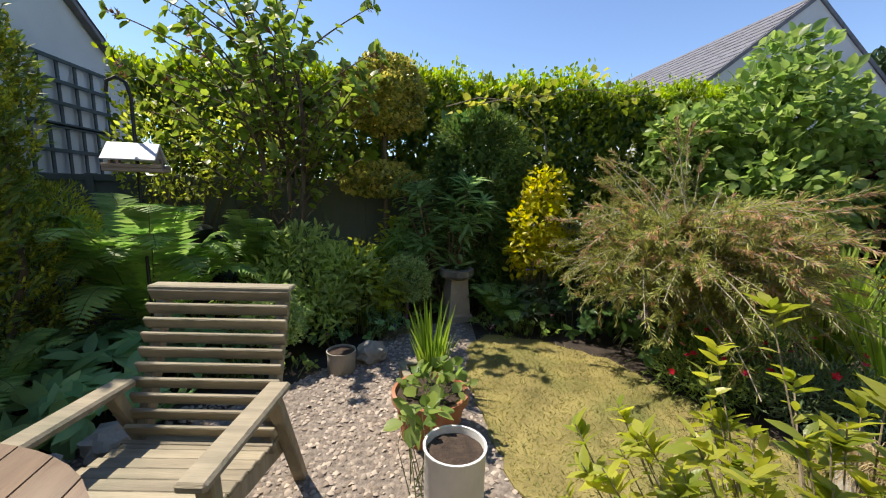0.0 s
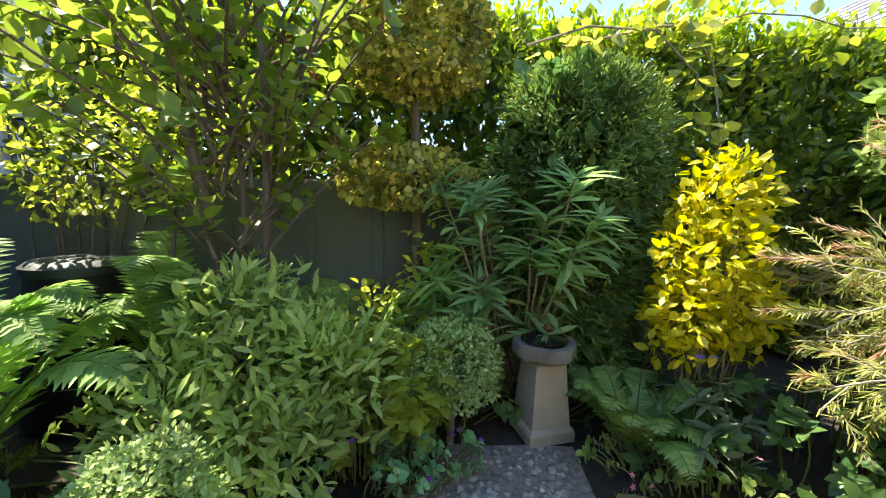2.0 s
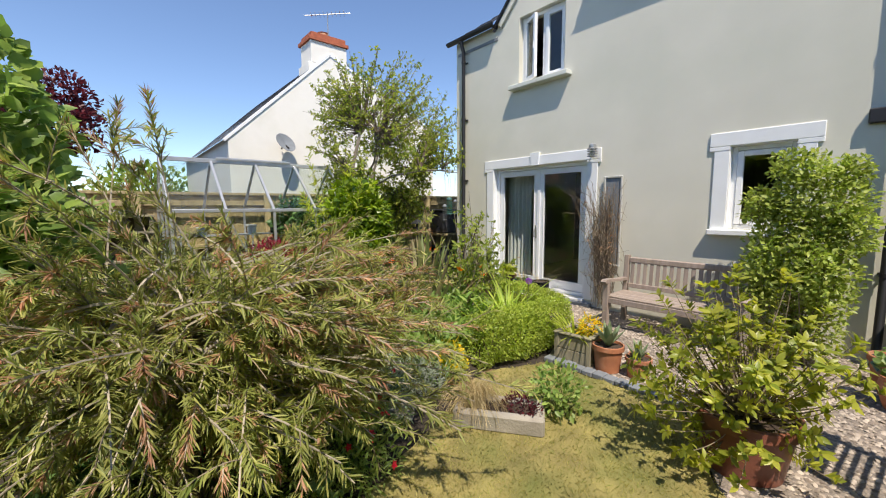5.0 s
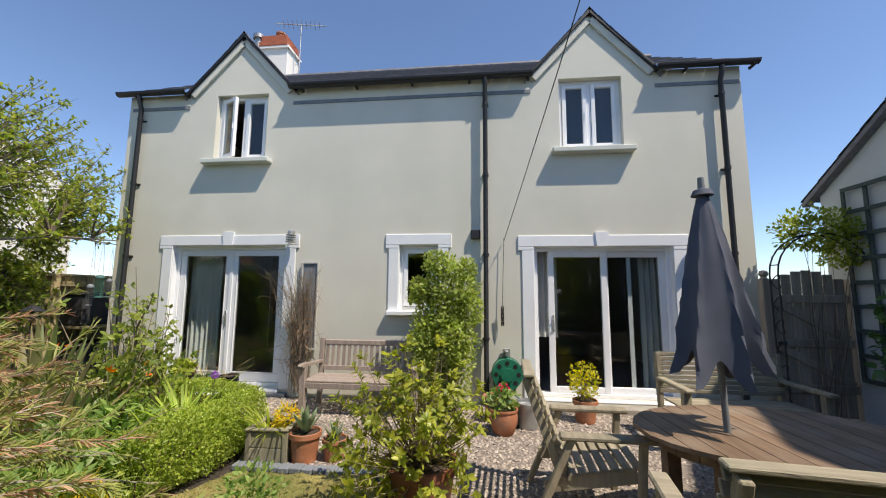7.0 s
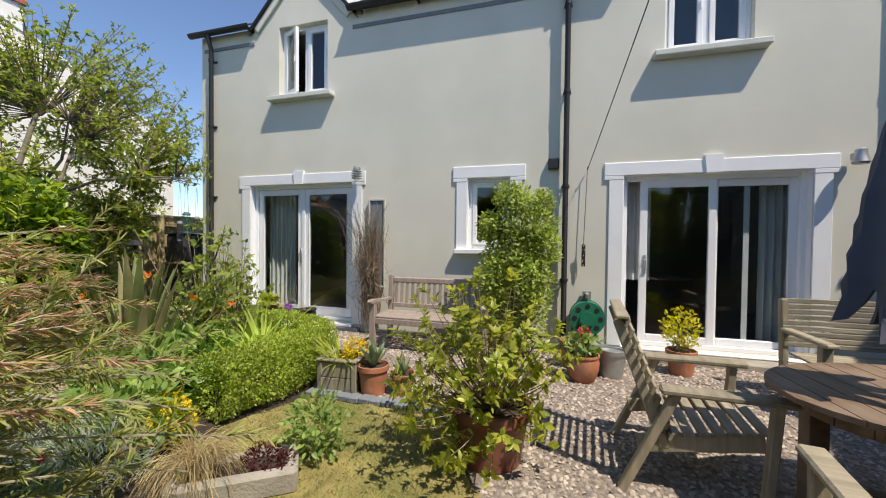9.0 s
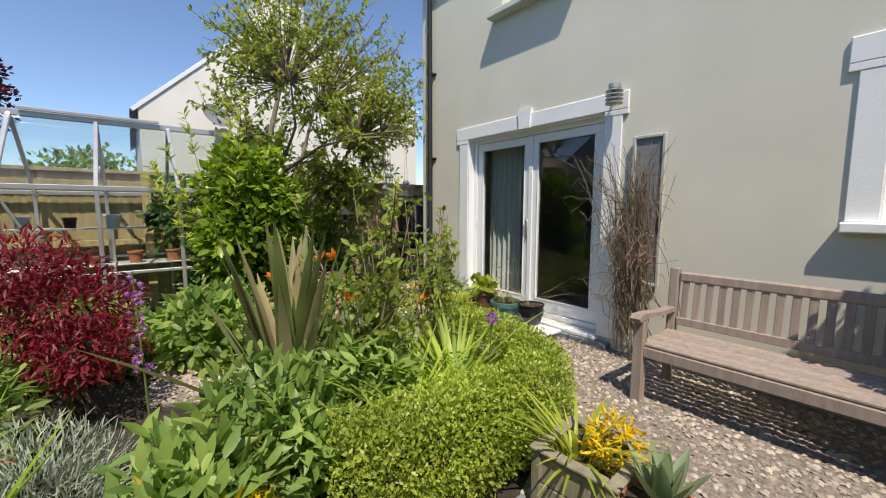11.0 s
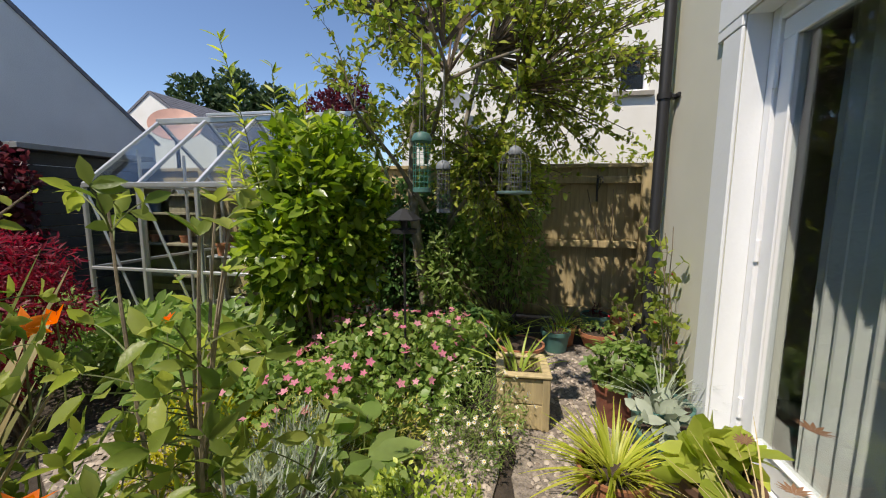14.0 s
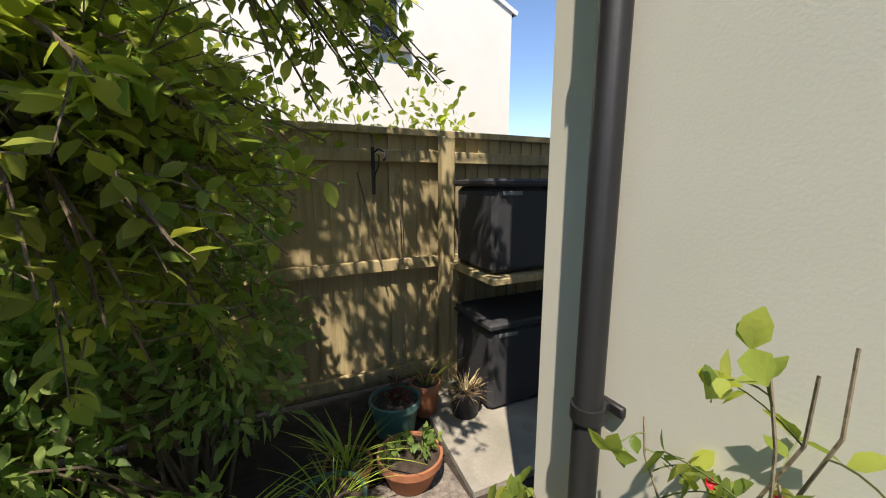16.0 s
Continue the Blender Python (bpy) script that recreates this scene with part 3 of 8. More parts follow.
def gutter(x0, x1):
    s = Shape()
    y, z, n = 0.13, EAVE - 0.0, 7
    prof = [(y + 0.06 * math.cos(a), z + 0.06 * math.sin(a)) for a in [math.pi + math.pi * i / n for i in range(n + 1)]]
    prof += [(p[0] * 0.999, p[1] + 0.004) for p in prof[::-1]]
    k = len(prof)
    s.add([(x0, a, b) for a, b in prof] + [(x1, a, b) for a, b in prof], [(i, (i + 1) % k, k + (i + 1) % k, k + i) for i in range(k)] + [tuple(range(k)), tuple(range(k, 2 * k))[::-1]])
    for i in range(int((x1 - x0) / 0.9) + 1):
        x = min(x1 - 0.05, x0 + 0.05 + i * 0.9)
        s.box((x - 0.015, 0.0, z - 0.03), (x + 0.015, 0.14, z - 0.07))
    return s


for i, (a, b) in enumerate(((5.36, 6.62), (-0.26, 3.58), (-3.4, -2.02))):
    structure("gutter_%d" % (i + 1), gutter(a, b), BLACK, "black half-round plastic rain gutter", "gutter")
s = Shape()
for a, b in ((5.38, 6.44), (-0.24, 3.56), (-3.2, -2.04)):
    s.box((a, 0.002, EAVE - 0.27), (b, 0.014, EAVE - 0.21))
structure("flashing", s, LEAD, "grey lead band below the gutters", "trim")


def downpipe(x, y=0.10, r=0.036, low=0.05):
    t = tagged(new("downpipe"), "black plastic rainwater downpipe fixed to the wall", "downpipe")
    t.location = (x, y, 0)
    part("pipe", Shape().tube([(0, 0.055, EAVE - 0.06), (0, 0.05, EAVE - 0.14), (0, 0, EAVE - 0.26), (0, 0, low + 0.1), (0, 0.06, low)], r, r, 12), BLACK, t, "", True)
    for z in (0.9, 2.1, 3.3, 4.4):
        c = Shape().tube([(0, 0, z - 0.02), (0, 0, z + 0.02)], r + 0.008, None, 12).box((-0.05, -y, z - 0.015), (0.05, -y + 0.02, z + 0.015)).box((-0.012, -y, z - 0.012), (0.012, 0, z + 0.012))
        part("bracket", c, BLACK, t, "", True)
    return t


for x in (6.21, 0.45, -2.9):
    downpipe(x, 0.085)


# ---- openings of the front wall ----
def surround(x0, x1, z0, z1, w, ear, key, name):
    """Raised white band round an opening, with eared top corners and a keystone."""
    s = Shape()
    y0, y1 = 0.001, 0.018
    s.box((x0 - w, y0, z0), (x0, y1, z1 - 0.05), r=0.006).box((x1, y0, z0), (x1 + w, y1, z1 - 0.05), r=0.006)
    s.box((x0 - w - ear, y0, z1), (x1 + w + ear, y1 + 0.004, z1 + 0.16), r=0.006)
    s.box((x0 - w - ear, y0, z1 - 0.05), (x0, y1 + 0.003, z1 - 0.001), r=0.004).box((x1, y0, z1 - 0.05), (x1 + w + ear, y1 + 0.003, z1 - 0.001), r=0.004)
    if key:
        c = (x0 + x1) / 2
        poly = [(c - 0.075, z1 - 0.002), (c + 0.075, z1 - 0.002), (c + 0.095, z1 + 0.205), (c - 0.095, z1 + 0.205)]
        s.add([(p, 0.001, q) for p, q in poly] + [(p, 0.040, q) for p, q in poly], [(0, 1, 2, 3), (7, 6, 5, 4)] + [(i, 4 + i, 4 + (i + 1) % 4, (i + 1) % 4) for i in range(4)])
    return structure(name, s, TRIM, "white painted raised surround with eared corners", "trim")


surround(FD[0], FD[1], 0.10, FD[3], 0.17, 0.055, True, "trim_french_door")
surround(SD[0], SD[1], 0.10, SD[3], 0.17, 0.055, True, "trim_sliding_door")
surround(SW[0], SW[1], SW[2], SW[3], 0.155, 0.05, False, "trim_small_window")
s = Shape()
s.box((SW[0] - 0.17, 0.001, SW[2] - 0.07), (SW[1] + 0.17, 0.09, SW[2] - 0.001), r=0.01)
structure("sill_small_window", s, TRIM, "white painted sill under the small window", "sill")
for nme, w in (("sill_left_dormer", W1), ("sill_right_dormer", W2)):
    s = Shape()
    s.box((w[0] - 0.13, -0.1, w[2] - 0.075), (w[1] + 0.13, 0.14, w[2] - 0.001), r=0.01)
    structure(nme, s, paint("painted sill " + nme[5:10], (0.60, 0.62, 0.57), 0.8, 0.06, 4, 0.2, 60), "pale painted stone window sill", "sill")


def ring(x0, x1, z0, z1, w, y0, y1, m=None):
    s = Shape()
    s.box((x0, y0, z0), (x0 + w, y1, z1), m, 0.006).box((x1 - w, y0, z0), (x1, y1, z1), m, 0.006)
    s.box((x0 + w, y0, z1 - w), (x1 - w, y1, z1), m, 0.006).box((x0 + w, y0, z0), (x1 - w, y1, z0 + w), m, 0.006)
    return s


def sheet(x0, x1, z0, z1, y, m=None, th=0.006):
    return Shape().box((x0, y, z0), (x1, y + th, z1), m, 0.001)


def glass_part(s, parent, material=None):
    o = part("pane", s, material or GLASS, parent)
    o.visible_shadow = False
    return o


def casement(name, o, label, mull, open_left=False):
    x0, x1, z0, z1 = o
    t = structure(name, ring(x0, x1, z0, z1, 0.055, -0.17, -0.10), UPVC, label, "window")
    c = x0 + (x1 - x0) * mull if mull else None
    if c:
        part("mullion", Shape().box((c - 0.03, -0.165, z0 + 0.055), (c + 0.03, -0.105, z1 - 0.055)), UPVC, t)
    for a, b, hinge in ([(x0 + 0.055, c - 0.03, False), (c + 0.03, x1 - 0.055, open_left)] if c else [(x0 + 0.055, x1 - 0.055, False)]):
        m = None
        if hinge:
            m = Matrix.Translation((b, -0.10, 0)) @ Matrix.Rotation(radians(-26), 4, "Z") @ Matrix.Translation((-b, 0.10, 0))
        sash = part("sash", ring(a + 0.004, b - 0.004, z0 + 0.06, z1 - 0.06, 0.06, -0.14, -0.085, m), UPVC, t)
        glass_part(sheet(a + 0.06, b - 0.06, z0 + 0.115, z1 - 0.115, -0.115, m), sash)
        part("handle", Shape().box((a + 0.02, -0.085, (z0 + z1) / 2 - 0.05), (a + 0.04, -0.07, (z0 + z1) / 2 + 0.05), m), TRIM, sash)
    return t


casement("window_1", W1, "white upvc dormer window with one casement ajar", 0.5, True)
casement("window_2", W2, "white upvc dormer window, closed", 0.5)
casement("window_3", SW, "small white upvc window with an obscured pane", None)


def door_pair(name, o, label):
    x0, x1, z0, z1 = o
    t = structure(name, ring(x0, x1, z0, z1, 0.06, -0.19, -0.10), UPVC, label, "door")
    c = (x0 + x1) / 2
    for a, b in ((x0 + 0.065, c - 0.004), (c + 0.004, x1 - 0.065)):
        leaf = part("door_leaf", Shape().box((a, -0.17, z0 + 0.065), (b, -0.115, z0 + 0.20), None, 0.006).box((a, -0.17, z1 - 0.15), (b, -0.115, z1 - 0.065), None, 0.006)
                    .box((a, -0.17, z0 + 0.20), (a + 0.09, -0.115, z1 - 0.15), None, 0.006).box((b - 0.09, -0.17, z0 + 0.20), (b, -0.115, z1 - 0.15), None, 0.006), UPVC, t)
        glass_part(sheet(a + 0.09, b - 0.09, z0 + 0.20, z1 - 0.15, -0.145), leaf)
        part("glazing_bead", ring(a + 0.088, b - 0.088, z0 + 0.198, z1 - 0.148, 0.012, -0.121, -0.108), UPVC, leaf)
        for z in (z0 + 0.3, (z0 + z1) / 2, z1 - 0.3):
            e = a - 0.004 if a < c - 0.5 else b + 0.004
            part("hinge", Shape().tube([(e, -0.105, z - 0.05), (e, -0.105, z + 0.05)], 0.011, None, 10), UPVC, leaf)
    h = Shape().box((c + 0.03, -0.112, 1.0), (c + 0.062, -0.098, 1.24), None, 0.005).tube([(c + 0.046, -0.1, 1.16), (c + 0.046, -0.055, 1.16), (c + 0.046, -0.05, 1.03)], 0.009, None, 8)
    part("door_handle", h, STEEL, t, "steel lever handle", True)
    part("cover_strip", Shape().box((c - 0.03, -0.114, z0 + 0.065), (c + 0.03, -0.10, z1 - 0.065), None, 0.005), UPVC, t)
    return t


door_pair("door_1", FD, "white upvc french doors, closed")
x0, x1, z0, z1 = SD
t = structure("door_2", ring(x0, x1, z0, z1, 0.06, -0.20, -0.09), UPVC, "white upvc sliding patio doors, slightly open", "door")
for a, b, y in ((-1.28, -0.45, -0.125), (-2.09, -1.22, -0.165)):
    leaf = part("door_leaf", ring(a, b, z0 + 0.06, z1 - 0.06, 0.085, y - 0.025, y + 0.022), UPVC, t)
    glass_part(sheet(a + 0.085, b - 0.085, z0 + 0.145, z1 - 0.145, y - 0.004), leaf)
part("stile", Shape().box((-1.64, -0.195, z0 + 0.06), (-1.58, -0.185, z1 - 0.06)), UPVC, t)
part("door_handle", Shape().box((-0.525, -0.104, 1.0), (-0.495, -0.09, 1.24), None, 0.005).tube([(-0.51, -0.095, 1.18), (-0.51, -0.055, 1.17), (-0.51, -0.055, 1.06), (-0.51, -0.095, 1.05)], 0.01, None, 8), STEEL, t, "steel pull handle", True)
s = Shape()
s.box((SD[0] - 0.1, 0.001, -0.05), (SD[1] + 0.1, 0.30, 0.07), r=0.01)
structure("door_step", s, CONCRETE, "low stone step below the sliding doors", "step")
s = Shape()
s.box((SD[0] - 0.02, -0.09, 0.075), (SD[1] + 0.02, 0.06, 0.099), r=0.006).box((FD[0] - 0.02, -0.095, 0.06), (FD[1] + 0.02, 0.07, 0.098), r=0.006)
structure("door_sills", s, UPVC, "white plastic weather sills under the doors", "sill")
s = Shape()
s.box((FD[0] - 0.15, 0.001, -0.05), (FD[1] + 0.15, 0.10, 0.058), r=0.01)
structure("plinth", s, LEAD, "grey slate plinth under the french doors", "step")


for o, nme in ((FD, "reveal_french_door"), (SD, "reveal_sliding_door"), (SW, "reveal_small_window")):
    s = Shape().box((o[0] - 0.001, -0.1, o[2]), (o[0] + 0.006, 0.0, o[3])).box((o[1] - 0.006, -0.1, o[2]), (o[1] + 0.001, 0.0, o[3])).box((o[0] + 0.006, -0.1, o[3] - 0.006), (o[1] - 0.006, 0.0, o[3] + 0.001))
    structure(nme, s, TRIM, "white painted reveal inside the opening", "trim")


def curtain(name, x0, x1, y, z0, z1, folds, gather=0.0):
    vs, fs, nx, nz = [], [], folds * 8, 10
    for j in range(nz + 1):
        w = j / nz
        for i in range(nx + 1):
            u = i / nx
            pull = gather * math.sin(math.pi * min(1, (1 - w) * 1.5)) if gather else 0
            x = x0 + (x1 - x0) * u * (1 - abs(pull)) + (abs(pull) * (x1 - x0) if pull < 0 else 0)
            vs.append((x, y + 0.03 * math.sin(u * folds * 6.28 + 0.4 * math.sin(w * 3)), z0 + (z1 - z0) * w))
    for j in range(nz):
        for i in range(nx):
            a = j * (nx + 1) + i
            fs.append((a, a + 1, a + nx + 2, a + nx + 1))
    o = part(name, Shape().add(vs, fs), CURTAIN, None, "", True)
    return tagged(o, "pale grey hanging curtain behind the glass", "curtain")


curtain("curtain", 4.83, 5.38, -0.36, 0.1, 2.25, 6)
curtain("curtain", -0.62, -0.26, -0.36, 0.9, 2.2, 4)
curtain("curtain", -2.13, -1.8, -0.36, 0.1, 2.2, 4)

# chimney, flue and aerial
s = Shape()
s.box((5.45, -3.6, 5.8), (6.2, -3.0, 7.75)).box((5.4, -3.65, 7.75), (6.25, -2.95, 7.82))
structure("chimney", s, WHITE_RENDER, "white rendered chimney stack on the ridge", "chimney")
BRICK_RED = paint("red brick", (0.42, 0.12, 0.06), 0.85, 0.2, 8, 0.4, 50)
t = thing("chimney_pot", (5.82, -3.3, 7.82), "red brick chimney cap with a clay pot", "chimney")
part("cap", Shape().box((-0.38, -0.36, 0), (0.38, 0.36, 0.12)).box((-0.34, -0.32, 0.12), (0.34, 0.32, 0.3)), BRICK_RED, t)
part("pot", Shape().turn([(0.12, 0.3), (0.11, 0.5), (0.13, 0.52), (0.13, 0.56), (0.09, 0.56), (0.09, 0.32)], 16), TERRA, t, "", True)
t = thing("flue", (6.38, -3.2, 6.6), "steel stove flue with a cowl", "flue")
part("pipe", Shape().tube([(0, 0, -0.3), (0, 0, 1.6)], 0.09, None, 16), STEEL, t, "", True)
part("cowl", Shape().turn([(0.14, 1.6), (0.14, 1.7), (0.02, 1.76)], 16), STEEL, t, "", True)


def aerial(base, height, rz, label):
    t = thing("aerial", base, label, "aerial", rz=rz)
    part("mast", Shape().tube([(0, 0, 0), (0, 0, height)], 0.015, None, 8), STEEL, t)
    part("boom", Shape().tube([(-0.62, 0, height + 0.06), (0.62, 0, height - 0.10)], 0.011, None, 6), STEEL, t)
    s = Shape()
    for i in range(9):
        x = -0.45 + i * 0.11
        s.tube([(x, -0.17, height - 0.02 - x * 0.13), (x, 0.17, height - 0.02 - x * 0.13)], 0.006, None, 5)
    part("elements", s, STEEL, t)
    return t


aerial((5.22, -3.2, 6.6), 1.95, 20, "metal television aerial on a mast")


# ---- left boundary: neighbour's gable with trellis ----
GX = -4.05
m = Matrix(((0, 1, 0, GX), (1, 0, 0, 0), (0, 0, 1, 0), (0, 0, 0, 1)))
s = holed([0.05, 9.75], [-0.1, 2.93], [(6.6, 7.5, 1.2, 2.1)], 0.3, m)
s.add([(GX, 0.05, 2.93), (GX, 9.75, 2.93), (GX, 4.9, 6.2), (GX - 0.3, 0.05, 2.93), (GX - 0.3, 9.75, 2.93), (GX - 0.3, 4.9, 6.2)], [(0, 1, 2), (5, 4, 3)])
s.box((GX - 5, 0.05, -0.1), (GX - 0.302, 0.3, 2.93)).box((GX - 5, 9.5, -0.1), (GX - 0.302, 9.75, 2.93)).box((GX - 5.2, 0.05, -0.1), (GX - 5, 9.75, 2.93))
structure("wall_neighbour", s, paint("pale grey painted block", (0.56, 0.58, 0.57), 0.9, 0.06, 2, 0.3, 40), "pale painted gable wall of the neighbouring building", "wall")
s = Shape()
slates(s, (GX - 5.2, -0.12, 2.83), (GX + 0.12, -0.12, 2.83), (GX - 5.2, 4.9, 6.28), (GX + 0.12, 4.9, 6.28), 16, seed=7)
slates(s, (GX + 0.12, 9.92, 2.83), (GX - 5.2, 9.92, 2.83), (GX + 0.12, 4.9, 6.28), (GX - 5.2, 4.9, 6.28), 16, seed=8)
s.bar((GX + 0.06, -0.12, 2.78), (GX + 0.06, 4.9, 6.2), 0.1, 0.06).bar((GX + 0.06, 9.92, 2.78), (GX + 0.06, 4.9, 6.2), 0.1, 0.06)
structure("roof_neighbour", s, SLATE, "dark slate roof edge over the neighbouring gable", "roof")
m2 = Matrix(((0, 1, 0, GX), (1, 0, 0, 0), (0, 0, 1, 0), (0, 0, 0, 1)))
t = structure("window_4", ring(6.6, 7.5, 1.2, 2.1, 0.06, -0.17, -0.1, m2), UPVC, "white framed window in the neighbouring wall", "window")
glass_part(sheet(6.66, 7.44, 1.26, 2.04, -0.14, m2), t)
s = Shape()
s.box((GX - 5, 0.3, -0.1), (GX - 0.31, 9.5, 0.0)).box((GX - 1.6, 0.3, 0.0), (GX - 1.5, 9.5, 2.9))
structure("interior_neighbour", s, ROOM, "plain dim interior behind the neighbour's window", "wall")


def trellis(y0, y1, z0, z1, step=0.29):
    t = thing("trellis", (GX + 0.03, y0, z0), "dark green square trellis panel fixed to the wall", "trellis", "trellis panels on the wall")
    w, h = y1 - y0, z1 - z0
    for i in range(round(w / step) + 1):
        y = w * i / round(w / step)
        part("upright", Shape().box((0, y - 0.025, 0), (0.02, y + 0.025, h)), TRELLIS_P, t)
    for i in range(round(h / step) + 1):
        z = h * i / round(h / step)
        part("crossbar", Shape().box((0.021, 0, z - 0.025), (0.041, w, z + 0.025)), TRELLIS_P, t)
    return t


trellis(0.42, 2.7, 0.55, 2.85)
trellis(2.75, 5.0, 0.55, 2.85)
trellis(5.0, 6.4, 0.2, 2.85)
trellis(6.42, 9.0, 2.15, 2.95)
trellis(7.65, 9.0, 0.9, 2.13)

# ---- back fence, hedge line and right fence ----
t = structure("fence_back", Shape().box((-3.98, 7.072, 0.0), (0.75, 7.076, 0.2)), FENCE_GREY, "grey green painted timber panel fence at the back", "fence")
for i in range(5):
    x = -3.98 + i * 0.95
    part("panel", Shape().box((x, 7.05, 0.02), (x + 0.93, 7.07, 1.5)), FENCE_GREY, t)
    part("post", Shape().box((x - 0.04, 7.02, 0.0), (x + 0.04, 7.10, 1.53)), FENCE_GREY, t)
    part("top_rail", Shape().box((x + 0.04, 7.03, 1.45), (x + 0.91, 7.049, 1.52)), FENCE_GREY, t)
    part("batten", Shape().box((x + 0.46, 7.036, 0.05), (x + 0.50, 7.049, 1.449)), FENCE_GREY, t)

FX = 8.1
t = structure("fence", Shape().box((FX + 0.03, -4.0, 0.0), (FX + 0.035, 12.0, 0.3)), TIMBER_G, "tall feather-edge timber boundary fence", "fence")
FE = Shape().add([(0, 0, 0), (0, 0.115, 0), (0.006, 0.115, 0), (0.018, 0, 0), (0, 0, 1.78), (0, 0.115, 1.78), (0.006, 0.115, 1.78), (0.018, 0, 1.78)],
                 [(3, 2, 1, 0), (4, 5, 6, 7), (0, 1, 5, 4), (1, 2, 6, 5), (2, 3, 7, 6), (3, 0, 4, 7)]).mesh("board")
FE.materials.append(TIMBER)
for i in range(118):
    o = new("board", FE)
    o.parent = t
    o.matrix_basis = Matrix.Translation((FX + random.uniform(-0.002, 0.002), 8.6 - i * 0.1, random.uniform(0.02, 0.035))) @ Matrix.Rotation(math.pi, 4, "Z") @ Matrix.Translation((-0.02, 0, 0))
for z in (0.12, 0.92, 1.66):
    part("rail", Shape().box((FX - 0.055, -3.2, z - 0.04), (FX - 0.002, 8.6, z + 0.04)), TIMBER, t)
part("capping", Shape().box((FX - 0.04, -3.2, 1.80), (FX + 0.05, 8.6, 1.845)), TIMBER, t)
for y in (-2.3, -0.39, 1.5, 3.4, 5.3, 7.2):
    part("post", Shape().box((FX - 0.125, y - 0.05, 0.0), (FX - 0.057, y + 0.05, 1.795)), TIMBER, t)


# ---- beyond the garden ----
def gable_house(name, label, x0, y0, y1, eave, apex, depth, material, windows=(), chimney=False, rz=0.0, ay=0.0, far=None):
    """A house whose gable faces the garden at x0; windows (y0, y1, z0, z1) on the gable."""
    t = thing(name, (x0, (y0 + y1) / 2, 0), label, "house", "", rz)
    low = eave if far is None else far
    h, c = (y1 - y0) / 2, 0.0
    m = Matrix(((0, -1, 0, 0), (-1, 0, 0, 0), (0, 0, 1, 0), (0, 0, 0, 1)))
    yc = (y0 + y1) / 2
    s = holed([-h, h], [-0.1, eave], [], 0.25, m)
    top = lambda y: apex - (apex - eave) * (y - ay) / (h - ay) if y > ay else apex - (apex - low) * (ay - y) / (h + ay)
    cuts = sorted({-h, ay, h, *[v - yc for w in windows for v in w[:2]]})
    for c, d in zip(cuts, cuts[1:]):
        hole = [w for w in windows if w[0] - yc <= (c + d) / 2 <= w[1] - yc]
        spans = [(eave, hole[0][2], hole[0][2]), (hole[0][3], top(c), top(d))] if hole else [(eave, top(c), top(d))]
        for z0, zc, zd in spans:
            s.add([(0, c, z0), (0, d, z0), (0, d, max(zd, z0)), (0, c, max(zc, z0))], [(3, 2, 1, 0)])
    for w in windows:
        a, b, p, q = w[0] - yc, w[1] - yc, w[2], w[3]
        for c, d in (((a, p), (a, q)), ((a, q), (b, q)), ((b, q), (b, p)), ((b, p), (a, p))):
            s.add([(0, *c), (0, *d), (0.25, *d), (0.25, *c)], [(0, 1, 2, 3)])
    part("wall", s, material, t)
    part("side_wall", Shape().box((0.252, -h, -0.1), (depth - 0.202, -h + 0.25, low)), material, t)
    part("side_wall", Shape().box((0.252, h - 0.25, -0.1), (depth - 0.202, h, eave)), material, t)
    part("rear_wall", Shape().box((depth - 0.2, -h, -0.1), (depth, h, eave)), material, t)
    r = Shape()
    slates(r, (depth, h + 0.12, eave - 0.08), (0.02, h + 0.12, eave - 0.08), (depth, ay, apex + 0.05), (0.02, ay, apex + 0.05), 18, seed=11)
    slates(r, (0.02, -h - 0.12, low - 0.08), (depth, -h - 0.12, low - 0.08), (0.02, ay, apex + 0.05), (depth, ay, apex + 0.05), 18, seed=12)
    part("roof", r, SLATE, t)
    part("eaves_trim", Shape().bar((-0.012, h + 0.1, eave - 0.09), (-0.012, ay, apex + 0.01), 0.03, 0.07).bar((-0.012, -h - 0.1, low - 0.09), (-0.012, ay, apex + 0.01), 0.03, 0.07), TRIM if chimney else SLATE, t)
    for a, b, p, q in windows:
        w = part("window", ring(yc - b, yc - a, p, q, 0.06, -0.15, -0.08, m), UPVC, t)
        glass_part(sheet(yc - b + 0.06, yc - a - 0.06, p + 0.06, q - 0.06, -0.13, m), w)
        part("sill", Shape().box((-0.08, a - yc - 0.08, p - 0.08), (0.0, b - yc + 0.08, p - 0.001)), CONCRETE, w)
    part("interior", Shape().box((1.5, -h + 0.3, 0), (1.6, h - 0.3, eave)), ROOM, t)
    if chimney:
        part("chimney", Shape().box((-0.004, ay - 0.60, apex - 0.9), (0.75, ay + 0.60, apex - 0.28), None, 0.02).box((-0.002, ay - 0.52, apex - 0.279), (0.72, ay + 0.52, apex + 0.30)), WHITE_RENDER, t)
        part("chimney_cap", Shape().box((-0.05, ay - 0.57, apex + 0.30), (0.8, ay + 0.57, apex + 0.39)).box((0.0, ay - 0.50, apex + 0.39), (0.72, ay + 0.50, apex + 0.52)), BRICK_RED, t, "red brick chimney cap")
        part("chimney_pot", Shape().turn([(0.17, apex + 0.52), (0.15, apex + 0.66), (0.17, apex + 0.68), (0.10, apex + 0.68)], 14, (0.35, ay, 0)), TERRA, t, "clay chimney pot")
    return t


